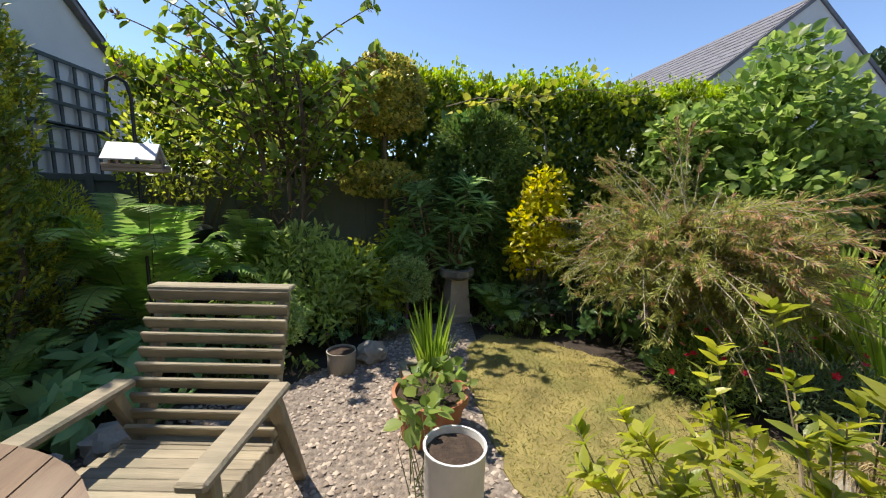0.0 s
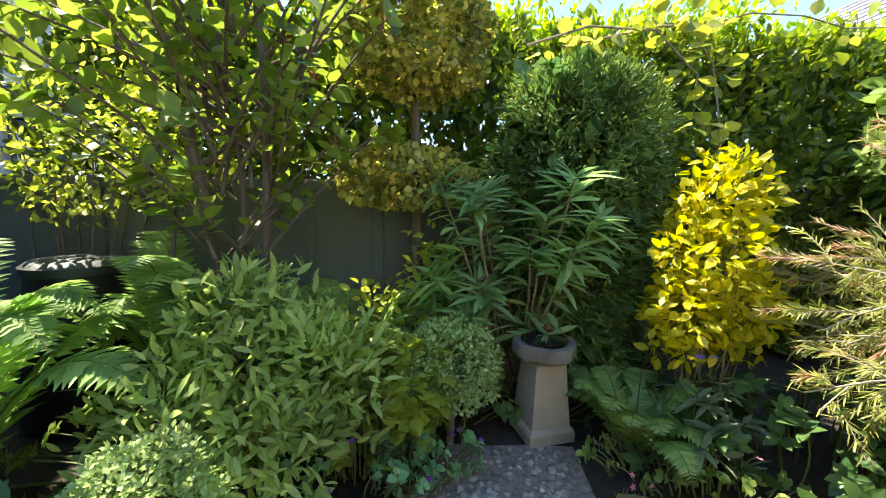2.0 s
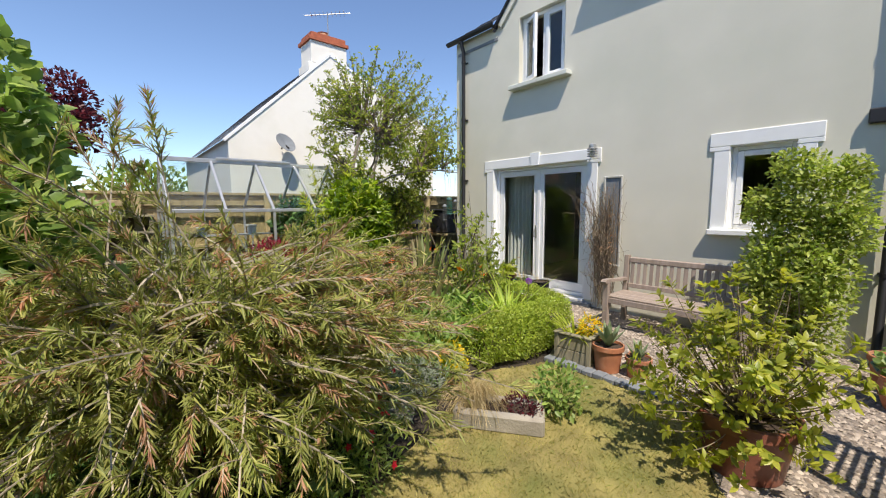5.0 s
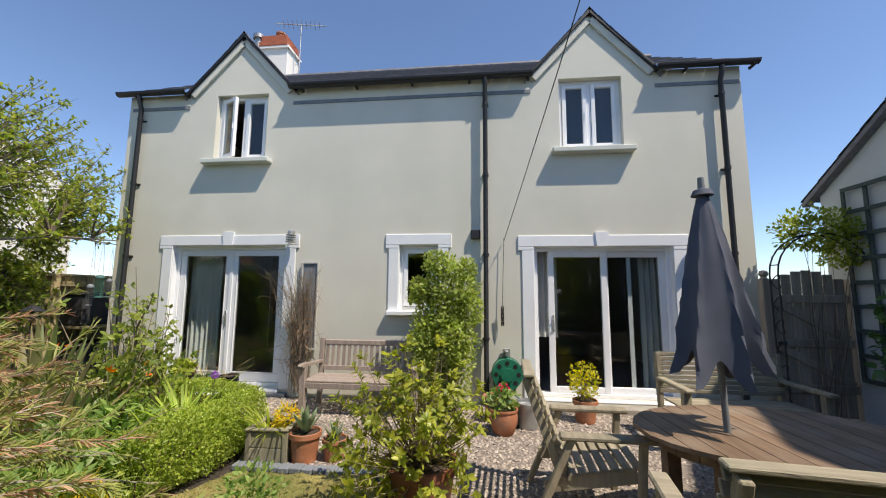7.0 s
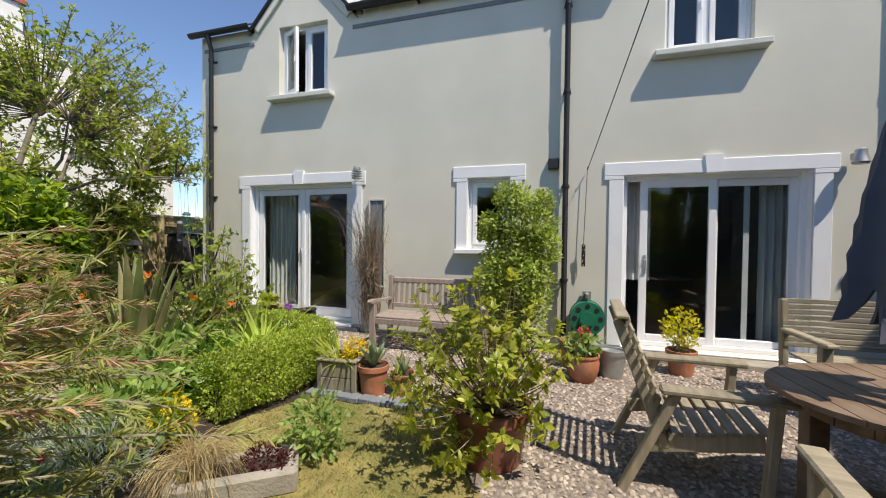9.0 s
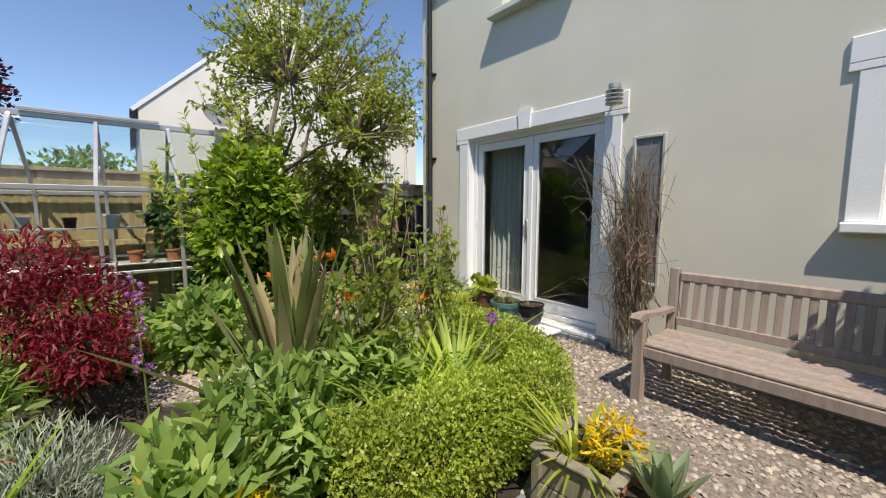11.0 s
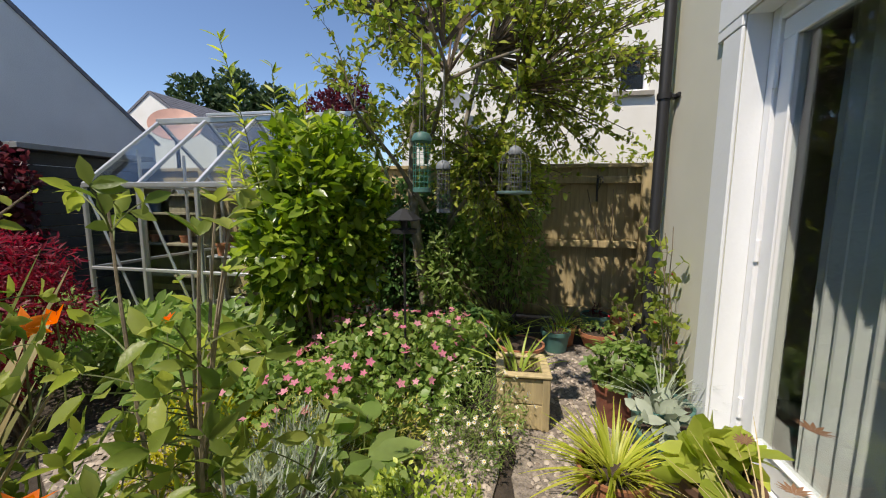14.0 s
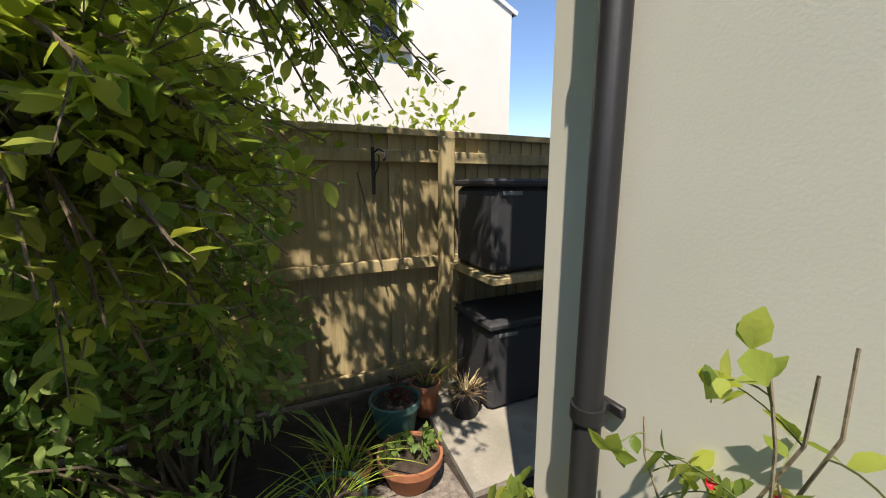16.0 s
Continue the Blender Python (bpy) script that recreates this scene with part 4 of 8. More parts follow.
gable_house("neighbour_house", "white rendered house with a slate roof and chimney", 11.0, -3.0, 3.35, 3.28, 5.78, 7.0, WHITE_RENDER, ((-1.2, -0.68, 3.36, 4.12),), True, 0.0, 0.50, 4.2)
# White house whose wall colour is greyed to carry the gable's shade.
gable_house("pale_house", "pale rendered house with a dark slate roof", 7.5, 5.75, 11.55, 2.65, 4.86, 6.0, paint("white render toned for shade", (0.62, 0.63, 0.62), 0.9, 0.05, 1.5, 0.3, 60), rz=90)
gable_house("far_house", "small white gabled house beyond the gardens", 13.0, 9.4, 13.6, 3.0, 4.45, 5.0, WHITE_RENDER)
aerial((11.15, 0.62, 5.6), 1.35, 60, "metal television aerial above the white chimney")


# ---- garden furniture ----
def garden_chair(at, rz, label, width=0.62, seat_d=0.52, group="chairs round the table"):
    """Slatted armchair facing its own -y."""
    t = thing("garden_chair", at, label, "chair", group, rz)
    w = width / 2
    for sx in (-1, 1):
        part("front_leg", Shape().bar((sx * (w + 0.02), -0.24, 0.0), (sx * (w + 0.02), -0.28, 0.58), 0.06, 0.045, 0.006, (0, 1, 0)), CHAIR_Y, t)
        part("back_leg", Shape().bar((sx * (w + 0.02), 0.42, 0.0), (sx * (w + 0.02), 0.16, 0.58), 0.06, 0.045, 0.006, (0, 1, 0)), CHAIR_Y, t)
        part("armrest", Shape().bar((sx * (w + 0.02), -0.36, 0.60), (sx * (w + 0.02), 0.24, 0.59), 0.095, 0.035, 0.01), CHAIR_W, t)
        part("side_rail", Shape().bar((sx * (w - 0.035), -0.25, 0.36), (sx * (w - 0.035), 0.34, 0.25), 0.04, 0.09, 0.005), CHAIR_Y, t)
        part("back_post", Shape().bar((sx * (w - 0.035), 0.20, 0.25), (sx * (w - 0.035), 0.45, 0.94), 0.045, 0.06, 0.006, (0, 1, 0)), CHAIR_Y, t)
    for i in range(8):
        u = i / 7
        y, z = -0.25 + u * 0.48, 0.415 - u * 0.085
        part("seat_slat", Shape().bar((-w, y, z), (w, y, z), 0.055, 0.02, 0.004), CHAIR_W, t)
    for i in range(11):
        u = 0.05 + i / 10 * 0.91
        y, z = 0.165 + u * 0.25, 0.30 + u * 0.66
        part("back_slat", Shape().bar((-w - 0.01, y, z), (w + 0.01, y, z), 0.02, 0.055, 0.004, (0, -0.36, 0.94)), CHAIR_W, t)
    part("top_rail", Shape().bar((-w - 0.015, 0.43, 0.965), (w + 0.015, 0.43, 0.965), 0.075, 0.022, 0.006), CHAIR_W, t)
    return t


garden_chair((-0.69, 3.82, 0), -8, "weathered slatted timber garden armchair on the gravel")
garden_chair((-0.28, 2.58, 0), -94, "weathered slatted timber armchair drawn up to the table")
garden_chair((-2.35, 3.15, 0), 96, "weathered slatted timber armchair by the trellis wall")


def slat_bench(at, rz, label, length):
    t = thing("garden_bench", at, label, "bench", "", rz)
    w = length / 2
    for sx in (-1, 1):
        part("front_leg", Shape().box((sx * w - 0.035, -0.28, 0), (sx * w + 0.035, -0.21, 0.6)), CHAIR_Y, t)
        part("back_leg", Shape().bar((sx * w, 0.3, 0), (sx * w, 0.36, 0.88), 0.05, 0.07, 0.006, (0, 1, 0)), CHAIR_Y, t)
        part("armrest", Shape().bar((sx * w, -0.34, 0.61), (sx * w, 0.3, 0.61), 0.09, 0.035, 0.01), CHAIR_W, t)
    for i in range(8):
        part("seat_slat", Shape().box((-w, -0.27 + i * 0.066, 0.40), (w, -0.215 + i * 0.066, 0.42)), CHAIR_W, t)
    for i in range(9):
        part("back_slat", Shape().box((-w - 0.02, 0.285 + i * 0.006, 0.46 + i * 0.049), (w + 0.02, 0.305 + i * 0.006, 0.50 + i * 0.049)), CHAIR_W, t)
    return t


slat_bench((-2.1, 1.28, 0), 180, "weathered slatted timber bench in front of the house", 1.25)

# oval table
t = thing("garden_table", (-1.27, 3.00, 0), "oval brown slatted timber garden table on the gravel", "table", "", 4)
for i in range(13):
    x0 = -0.80 + i * 0.123
    x1 = x0 + 0.117
    hh = [0.56 * math.sqrt(max(0.02, 1 - (x / 0.81) ** 2)) for x in (x0, (x0 + x1) / 2, x1)]
    poly = [(x0, -hh[0]), ((x0 + x1) / 2, -hh[1]), (x1, -hh[2]), (x1, hh[2]), ((x0 + x1) / 2, hh[1]), (x0, hh[0])]
    part("board", Shape().prism(poly, 0.685, 0.71), TABLE_W, t)
ap = [(0.66 * math.cos(a), 0.42 * math.sin(a)) for a in [2 * math.pi * k / 24 for k in range(24)]]
for k in range(24):
    part("apron_rail", Shape().bar((*ap[k], 0.64), (*ap[(k + 1) % 24], 0.64), 0.03, 0.085, 0.003), TABLE_W, t)
for sx in (-1, 1):
    for sy in (-1, 1):
        part("leg", Shape().box((sx * 0.48 - 0.045, sy * 0.28 - 0.045, 0), (sx * 0.48 + 0.045, sy * 0.28 + 0.045, 0.684)), TABLE_W, t)
part("stretcher", Shape().box((-0.45, -0.03, 0.2), (0.45, 0.03, 0.27)), TABLE_W, t)

# folded parasol
t = thing("parasol", (-0.97, 3.06, 0), "closed navy canvas parasol standing through the table", "parasol", "", 0)
lean = (0.03, 0.0)
at_z = lambda z: (lean[0] * (z - 0.7), lean[1] * (z - 0.7), z)
part("pole", Shape().tube([at_z(0.05), at_z(2.26)], 0.019, None, 12), LEAD, t, "", True)
part("base", Shape().turn([(0.24, 0), (0.24, 0.05), (0.06, 0.09), (0.03, 0.3), (0.03, 0.3)], 24), IRON, t, "", True)
part("finial", Shape().tube([at_z(2.2), at_z(2.28)], 0.022, 0.018, 10), LEAD, t)
part("collar", Shape().turn([(0.02, 0), (0.065, 0.0), (0.05, 0.035), (0.02, 0.045)], 20, at_z(2.16)), CANVAS, t, "pale cap of the canopy", True)
vs, fs, n, rows = [], [], 96, 24
for j in range(rows + 1):
    u = j / rows
    for i in range(n):
        a = 2 * math.pi * i / n
        w = a + 0.35 * u + 0.12 * math.sin(3 * a)
        rib = abs(math.sin(w * 4)) ** 0.7
        deep = 0.10 + 0.34 * u
        r = (0.030 + 0.275 * u ** 0.95) * (1 - deep * rib + 0.12 * u * math.sin(2 * a + 1.0))
        z = 2.17 - u * (1.06 + 0.09 * math.cos(w * 8) + 0.05 * math.sin(2 * a))
        b = at_z(z)
        vs.append((b[0] + r * math.cos(a + 0.35 * u), b[1] + r * math.sin(a + 0.35 * u), z))
for j in range(rows):
    for i in range(n):
        fs.append((j * n + i, (j + 1) * n + i, (j + 1) * n + (i + 1) % n, j * n + (i + 1) % n))
part("canopy", Shape().add(vs, fs), CANVAS, t, "", True)


# teak bench against the house
t = thing("teak_bench", (2.05, 0.55, 0), "silvered teak bench standing against the house wall", "bench")
for sx in (-1, 1):
    x = sx * 0.72
    part("front_leg", Shape().box((x - 0.035, 0.24, 0), (x + 0.035, 0.31, 0.58)), BENCH_W, t)
    part("back_leg", Shape().bar((x, -0.24, 0), (x, -0.30, 0.90), 0.06, 0.07, 0.006, (0, 1, 0)), BENCH_W, t)
    s = Shape()
    pr = [(0.36, 0.585), (0.37, 0.61), (0.34, 0.635), (0.2, 0.63), (0.0, 0.605), (-0.24, 0.60), (-0.24, 0.565), (0.0, 0.575), (0.2, 0.595)]
    k = len(pr)
    s.add([(x - 0.035, a, b) for a, b in pr] + [(x + 0.035, a, b) for a, b in pr], [tuple(range(k)), tuple(range(k, 2 * k))[::-1]] + [(i, k + i, k + (i + 1) % k, (i + 1) % k) for i in range(k)])
    part("armrest", s, BENCH_W, t)
    part("side_rail", Shape().box((x - 0.02, -0.23, 0.34), (x + 0.02, 0.24, 0.40)), BENCH_W, t)
part("front_rail", Shape().box((-0.685, 0.255, 0.33), (0.685, 0.295, 0.40)), BENCH_W, t)
part("top_rail", Shape().box((-0.685, -0.315, 0.80), (0.685, -0.275, 0.875), None, 0.012), BENCH_W, t)
part("low_rail", Shape().box((-0.685, -0.285, 0.46), (0.685, -0.25, 0.52)), BENCH_W, t)
for i in range(17):
    x = -0.64 + i * 0.08
    part("back_slat", Shape().bar((x, -0.27, 0.515), (x, -0.292, 0.81), 0.045, 0.016, 0.003, (0, 1, 0)), BENCH_W, t)
for i in range(7):
    part("seat_slat", Shape().box((-0.73, -0.22 + i * 0.073, 0.405 - 0.012 * abs(i - 3) * 0.0), (0.73, -0.158 + i * 0.073, 0.425), None, 0.005), BENCH_W, t)


# ---- pots ----
POT = [(0.70, 0.0), (0.74, 0.02), (0.90, 0.82), (0.93, 0.83), (1.0, 0.83), (1.0, 0.99), (0.97, 1.0), (0.91, 1.0), (0.89, 0.9), (0.86, 0.86)]
BELLY = [(0.62, 0.0), (0.72, 0.06), (0.94, 0.45), (0.98, 0.7), (0.92, 0.88), (1.0, 0.93), (1.0, 1.0), (0.90, 1.0), (0.86, 0.88)]
STRAIGHT = [(0.90, 0.0), (0.93, 0.03), (0.96, 0.95), (1.0, 0.97), (1.0, 1.0), (0.92, 1.0), (0.90, 0.88)]
BOWL = [(0.60, 0.0), (0.66, 0.05), (0.92, 0.7), (1.0, 0.78), (1.0, 1.0), (0.92, 1.0), (0.88, 0.84)]


def pot(at, r, h, material, label, prof=POT, name="plant_pot", group="", sx=1.0, fill=True):
    t = thing(name, at, label, "pot", group)
    part("body", Shape().turn([(a * r, b * h) for a, b in prof], 28, sx=sx), material, t, "", True)
    if fill:
        part("soil", Shape().turn([(0.01, h * 0.93), (r * 0.45, h * 0.935), (r * 0.90, h * 0.915)][::-1], 20, sx=sx, wob=lambda c, z: 1 + 0.02 * math.sin(7 * c)), COMPOST, t, "dark potting compost", True)
    return t


WHITEPOT = paint("white glazed pot", (0.66, 0.66, 0.64), 0.55, 0.06, 10, 0.6, 30)
DARKTERRA = paint("dark glazed brown", (0.20, 0.07, 0.045), 0.4, 0.15, 8, 0.1, 60)
BLACKGLAZE = paint("black glaze", (0.012, 0.012, 0.014), 0.12, 0.1, 8, 0.02, 60)
pot((0.405, 3.83, 0), 0.135, 0.38, WHITEPOT, "white embossed cylinder pot of bare compost", STRAIGHT)
pot((0.37, 4.46, 0), 0.225, 0.28, TERRA, "wide terracotta pot holding a strawberry plant", POT)
pot((-0.24, 5.33, 0), 0.115, 0.17, CONCRETE, "small round grey stone pot of dry twigs", STRAIGHT)
pot((2.12, 2.08, 0), 0.145, 0.26, TERRA, "terracotta pot with a grey green agave", POT)
pot((1.86, 2.02, 0), 0.115, 0.19, TERRA, "small terracotta pot with a young agave", POT)
pot((1.93, 1.85, 0), 0.085, 0.16, TERRA, "small plain terracotta pot beside the agave", POT)
pot((0.27, 1.15, 0), 0.16, 0.27, TERRA, "terracotta pot with a red geranium", BELLY)
pot((0.33, 0.72, 0), 0.17, 0.3, TERRA, "terracotta pot behind the azalea", POT)
pot((-0.74, 0.62, 0.0), 0.15, 0.26, TERRA, "terracotta pot with a golden shrub on the step", POT)
pot((0.93, 2.80, 0), 0.27, 0.36, DARKTERRA, "dark brown pot holding a large azalea", POT)

# timber planter at the corner of the lawn
def planter(at, w, d, h, label, material, rz=0.0, boards=2):
    t = thing("planter", at, label, "planter", "", rz)
    bh = h / boards
    for b in range(boards):
        for sx in (-1, 1):
            part("side_board", Shape().box((sx * w / 2, -d / 2, b * bh + 0.003), (sx * (w / 2 - 0.022), d / 2, (b + 1) * bh - 0.003)), material, t)
            part("end_board", Shape().box((-w / 2 + 0.023, sx * d / 2, b * bh + 0.003), (w / 2 - 0.023, sx * (d / 2 - 0.022), (b + 1) * bh - 0.003)), material, t)
    for sx in (-1, 1):
        for sy in (-1, 1):
            part("corner_post", Shape().box((sx * (w / 2 + 0.012), sy * (d / 2 + 0.012), 0), (sx * (w / 2 - 0.035), sy * (d / 2 - 0.035), h + 0.01)), material, t)
    part("rim", ring(-w / 2 - 0.02, w / 2 + 0.02, -d / 2 - 0.02, d / 2 + 0.02, 0.055, 0, 0.02, Matrix.Translation((0, 0, h + 0.012)) @ Matrix(((1, 0, 0, 0), (0, 0, 1, 0), (0, 1, 0, 0), (0, 0, 0, 1)))), material, t)
    part("soil", Shape().box((-w / 2 + 0.03, -d / 2 + 0.03, h * 0.6), (w / 2 - 0.03, d / 2 - 0.03, h * 0.86)), COMPOST, t)
    return t


planter((2.44, 2.02, 0), 0.36, 0.36, 0.27, "grey green timber planter beside the box hedge", TIMBER_G, 4)
planter((5.80, 0.95, 0), 0.32, 0.30, 0.33, "pale timber planter at the edge of the gravel path", TIMBER, 3)

# stone trough in the lawn
t = thing("stone_trough", (2.21, 3.54, 0), "rough stone edging trough planted with dry grass", "trough", "", 36)
s = Shape()
for a, b in (((-0.32, -0.16, 0), (0.32, -0.09, 0.13)), ((-0.32, 0.09, 0), (0.32, 0.16, 0.14)), ((-0.32, -0.089, 0), (-0.25, 0.089, 0.135)), ((0.25, -0.089, 0), (0.32, 0.089, 0.13))):
    s.box(a, b, None, 0.02)
part("body", s, CONCRETE, t)
part("soil", Shape().box((-0.25, -0.09, 0.02), (0.25, 0.09, 0.11)), COMPOST, t)

# slate edging
for i in range(12):
    x = 1.42 + i * 0.105
    o = part("edging_stone", Shape().box((x, 2.20 + 0.01 * (i % 3), -0.02), (x + 0.1, 2.31 + 0.008 * (i % 2), 0.03), None, 0.008), LEAD)
    tagged(o, "flat grey slate edging stone beside the lawn", "stone", "slate edging")

# bird bath
t = thing("bird_bath", (0.87, 6.46, 0), "weathered stone bird bath on a square tapered pedestal", "bird bath", "", 12)
sq = lambda r, z: [(-r, -r, z), (r, -r, z), (r, r, z), (-r, r, z)]
s = Shape()
lv = [(0.145, 0.0), (0.145, 0.06), (0.135, 0.08), (0.122, 0.09), (0.095, 0.46), (0.115, 0.48)]
s.add([p for r, z in lv for p in sq(r, z)], [(3, 2, 1, 0), tuple(range(4 * len(lv) - 4, 4 * len(lv)))] + [(4 * i + j, 4 * i + (j + 1) % 4, 4 * i + 4 + (j + 1) % 4, 4 * i + 4 + j) for i in range(len(lv) - 1) for j in range(4)])
part("pedestal", s, paint("buff cast stone", (0.40, 0.34, 0.26), 0.9, 0.12, 7, 0.4, 60, stain=(0.2, 0.19, 0.14), stain_amt=0.5, sscale=4), t)
octa = lambda c, z: 1 / max(abs(math.cos(c)), abs(math.sin(c)), 0.76 * (abs(math.cos(c)) + abs(math.sin(c))))
MOSSY = paint("dark mossy stone", (0.17, 0.155, 0.13), 0.92, 0.25, 9, 0.6, 50, stain=(0.30, 0.28, 0.24), stain_amt=0.5, sscale=6)
part("basin", Shape().turn([(0.10, 0.46), (0.165, 0.49), (0.185, 0.51), (0.185, 0.575), (0.18, 0.58), (0.14, 0.58), (0.125, 0.54), (0.02, 0.525)], 32, wob=lambda c, z: octa(c, z)), MOSSY, t, "dark mossy stone basin")
WATER = paint("still dark water", (0.03, 0.025, 0.018), 0.05, 0.1, 5, 0.02, 20)
part("water", Shape().turn([(0.138, 0.590), (0.138, 0.593), (0.01, 0.593)], 24), WATER, t)

# rocks
def rock(at, r, label, seed):
    b = bmesh.new()
    bmesh.ops.create_icosphere(b, subdivisions=3, radius=r)
    for v in b.verts:
        v.co *= 1 + 0.35 * noise.noise(v.co * (2.2 / r) + Vector((seed, 0, 0)))
        v.co.z = max(-r * 0.4, v.co.z * 0.8)
    me = bpy.data.meshes.new("rock")
    b.to_mesh(me)
    b.free()
    o = part("rock", me, CONCRETE, None, "", False)
    o.location = (at[0], at[1], at[2] + r * 0.4)
    return tagged(o, label, "rock")


rock((-0.02, 5.5, 0), 0.13, "angular grey brown rock at the bed's edge", 3)
rock((-1.35, 4.5, 0), 0.12, "rough dark rock beside the chair", 8)
rock((-1.55, 4.3, 0), 0.10, "rough dark rock beside the chair", 11)
rock((-1.2, 4.35, 0), 0.08, "small rough rock on the gravel edge", 15)
rock((2.75, 4.05, 0), 0.12, "rounded pale rock beside the lawn", 18)

# bird table house on a pole
t = thing("bird_table", (-1.54, 5.27, 0.13), "white roofed wooden bird feeder hanging on a black pole", "bird feeder", "", 14)
part("pole", Shape().tube([(0, 0.03, -0.15), (0, 0.03, 1.86), (-0.02, 0.03, 1.95), (-0.07, 0.03, 1.98), (-0.12, 0.03, 1.95), (-0.13, 0.03, 1.88)], 0.011, None, 8), IRON, t, "", True)
FEED_W = paint("pale pinkish wood", (0.36, 0.28, 0.23), 0.7, 0.12, 8, 0.2, 60)
ROOFW = paint("pale lilac grey roof", (0.60, 0.60, 0.66), 0.5, 0.05, 8, 0.1, 60)
part("floor", Shape().box((-0.15, -0.11, 1.375), (0.17, 0.11, 1.40)), FEED_W, t)
for sy in (-1, 1):
    part("side_rail", Shape().box((-0.15, sy * 0.11 - 0.008, 1.401), (0.17, sy * 0.11 + 0.008, 1.425)), FEED_W, t)
    part("roof_panel", Shape().bar((-0.145, sy * 0.07, 1.505), (0.145, sy * 0.07, 1.505), 0.185, 0.012, 0.003, (0, sy * 0.62, 0.78)), ROOFW, t)
for x in (-0.12, 0.12):
    pr = [(-0.09, 1.401), (-0.045, 1.401), (-0.045, 1.465), (0.045, 1.465), (0.045, 1.401), (0.09, 1.401), (0.09, 1.47), (0, 1.55), (-0.09, 1.47)]
    s = Shape().add([(x, a, b) for a, b in pr] + [(x + 0.013, a, b) for a, b in pr], [(0, 1, 2, 8), (8, 2, 3, 6, 7), (3, 4, 5, 6), (9, 17, 11, 10), (17, 16, 15, 12, 11), (12, 15, 14, 13)] + [(i, (i + 1) % 9, 9 + (i + 1) % 9, 9 + i) for i in range(9)])
    part("end_panel", s, FEED_W, t)

# compost bin
t = thing("compost_bin", (-2.0, 6.75, 0), "dark plastic compost bin against the back fence", "bin")
part("body", Shape().turn([(0.32, 0), (0.33, 0.05), (0.24, 0.9), (0.24, 0.92)], 24), BLACK, t, "", True)
part("lid", Shape().turn([(0.26, 0.92), (0.26, 0.97), (0.22, 1.0), (0.02, 1.02)], 24), paint("dark green lid plastic", (0.022, 0.035, 0.03), 0.5, 0.1), t, "dark green lid", True)

# hose reel
t = thing("hose_reel", (0.17, 0.02, 0.45), "green wall hose reel wound with hose", "hose reel")


def disc(s, r, y0, y1, n=28):
    k = len(s.v)
    s.add([(r * math.cos(2 * math.pi * i / n), y, r * math.sin(2 * math.pi * i / n)) for y in (y0, y1) for i in range(n)],
          [tuple(range(n)), tuple(range(n, 2 * n))[::-1]] + [(i, n + i, n + (i + 1) % n, (i + 1) % n) for i in range(n)])
    return s


part("bracket", Shape().box((-0.05, 0, -0.1), (0.05, 0.03, 0.32)).box((-0.02, 0.03, 0.24), (0.02, 0.16, 0.30)), STEEL, t)
part("back_flange", disc(Shape(), 0.21, 0.03, 0.045), REEL_G, t)
part("front_flange", disc(Shape(), 0.205, 0.20, 0.215), REEL_G, t)
part("hub", disc(Shape(), 0.09, 0.215, 0.235), REEL_G, t)
for i in range(8):
    a = 2 * math.pi * i / 8
    part("slot", Shape().tube([(0.15 * math.cos(a), 0.212, 0.15 * math.sin(a)), (0.15 * math.cos(a), 0.219, 0.15 * math.sin(a))], 0.03, None, 12), BLACK, t, "dark slot in the flange")
hose = [((0.10 + 0.022 * (i // 240)) * math.cos(i * 0.262) * 1.35, 0.06 + 0.13 * ((i % 240) / 240 if (i // 240) % 2 == 0 else 1 - (i % 240) / 240), (0.10 + 0.022 * (i // 240)) * math.sin(i * 0.262) * 1.35) for i in range(720)]
part("hose", Shape().tube(hose, 0.011, None, 6), REEL_G, t, "coiled green hose", True)
part("hose_tail", Shape().tube([(0.18, 0.1, -0.05), (0.17, 0.12, -0.2), (0.08, 0.15, -0.3), (-0.05, 0.16, -0.28), (-0.12, 0.14, -0.18)], 0.011, None, 8), REEL_G, t, "", True)

# buckets and can
t = pot((-0.02, 0.92, 0), 0.155, 0.29, STEEL, "galvanised steel bucket with hand tools", POT, "bucket", fill=False)
part("handle", Shape().tube([(0.15, 0, 0.27), (0.12, 0.1, 0.32), (0, 0.15, 0.34), (-0.12, 0.1, 0.32), (-0.15, 0, 0.27)], 0.005, None, 6), STEEL, t, "", True)
t = thing("watering_can", (0.20, 0.85, 0), "dark green plastic watering can by the wall", "watering can", "", 30)
part("body", Shape().turn([(0.13, 0), (0.14, 0.02), (0.125, 0.24), (0.1, 0.27), (0.09, 0.26)], 20), TEALPOT, t, "", True)
part("spout", Shape().tube([(0.12, 0, 0.06), (0.22, 0, 0.18), (0.3, 0, 0.3)], 0.022, 0.016, 8), TEALPOT, t, "", True)
part("handle", Shape().tube([(-0.1, 0, 0.2), (-0.16, 0, 0.28), (-0.05, 0, 0.36), (0.06, 0, 0.28)], 0.012, None, 8), TEALPOT, t, "", True)
t = thing("garden_kneeler", (0.12, 0.35, 0.02), "lime green plastic garden tool tray by the wall", "tray")
part("tray", Shape().box((-0.16, 0.05, 0.0), (0.16, 0.2, 0.05), None, 0.015).box((-0.16, 0.05, 0.05), (0.16, 0.07, 0.16), None, 0.008), paint("lime plastic", (0.22, 0.42, 0.10), 0.4, 0.05), t)

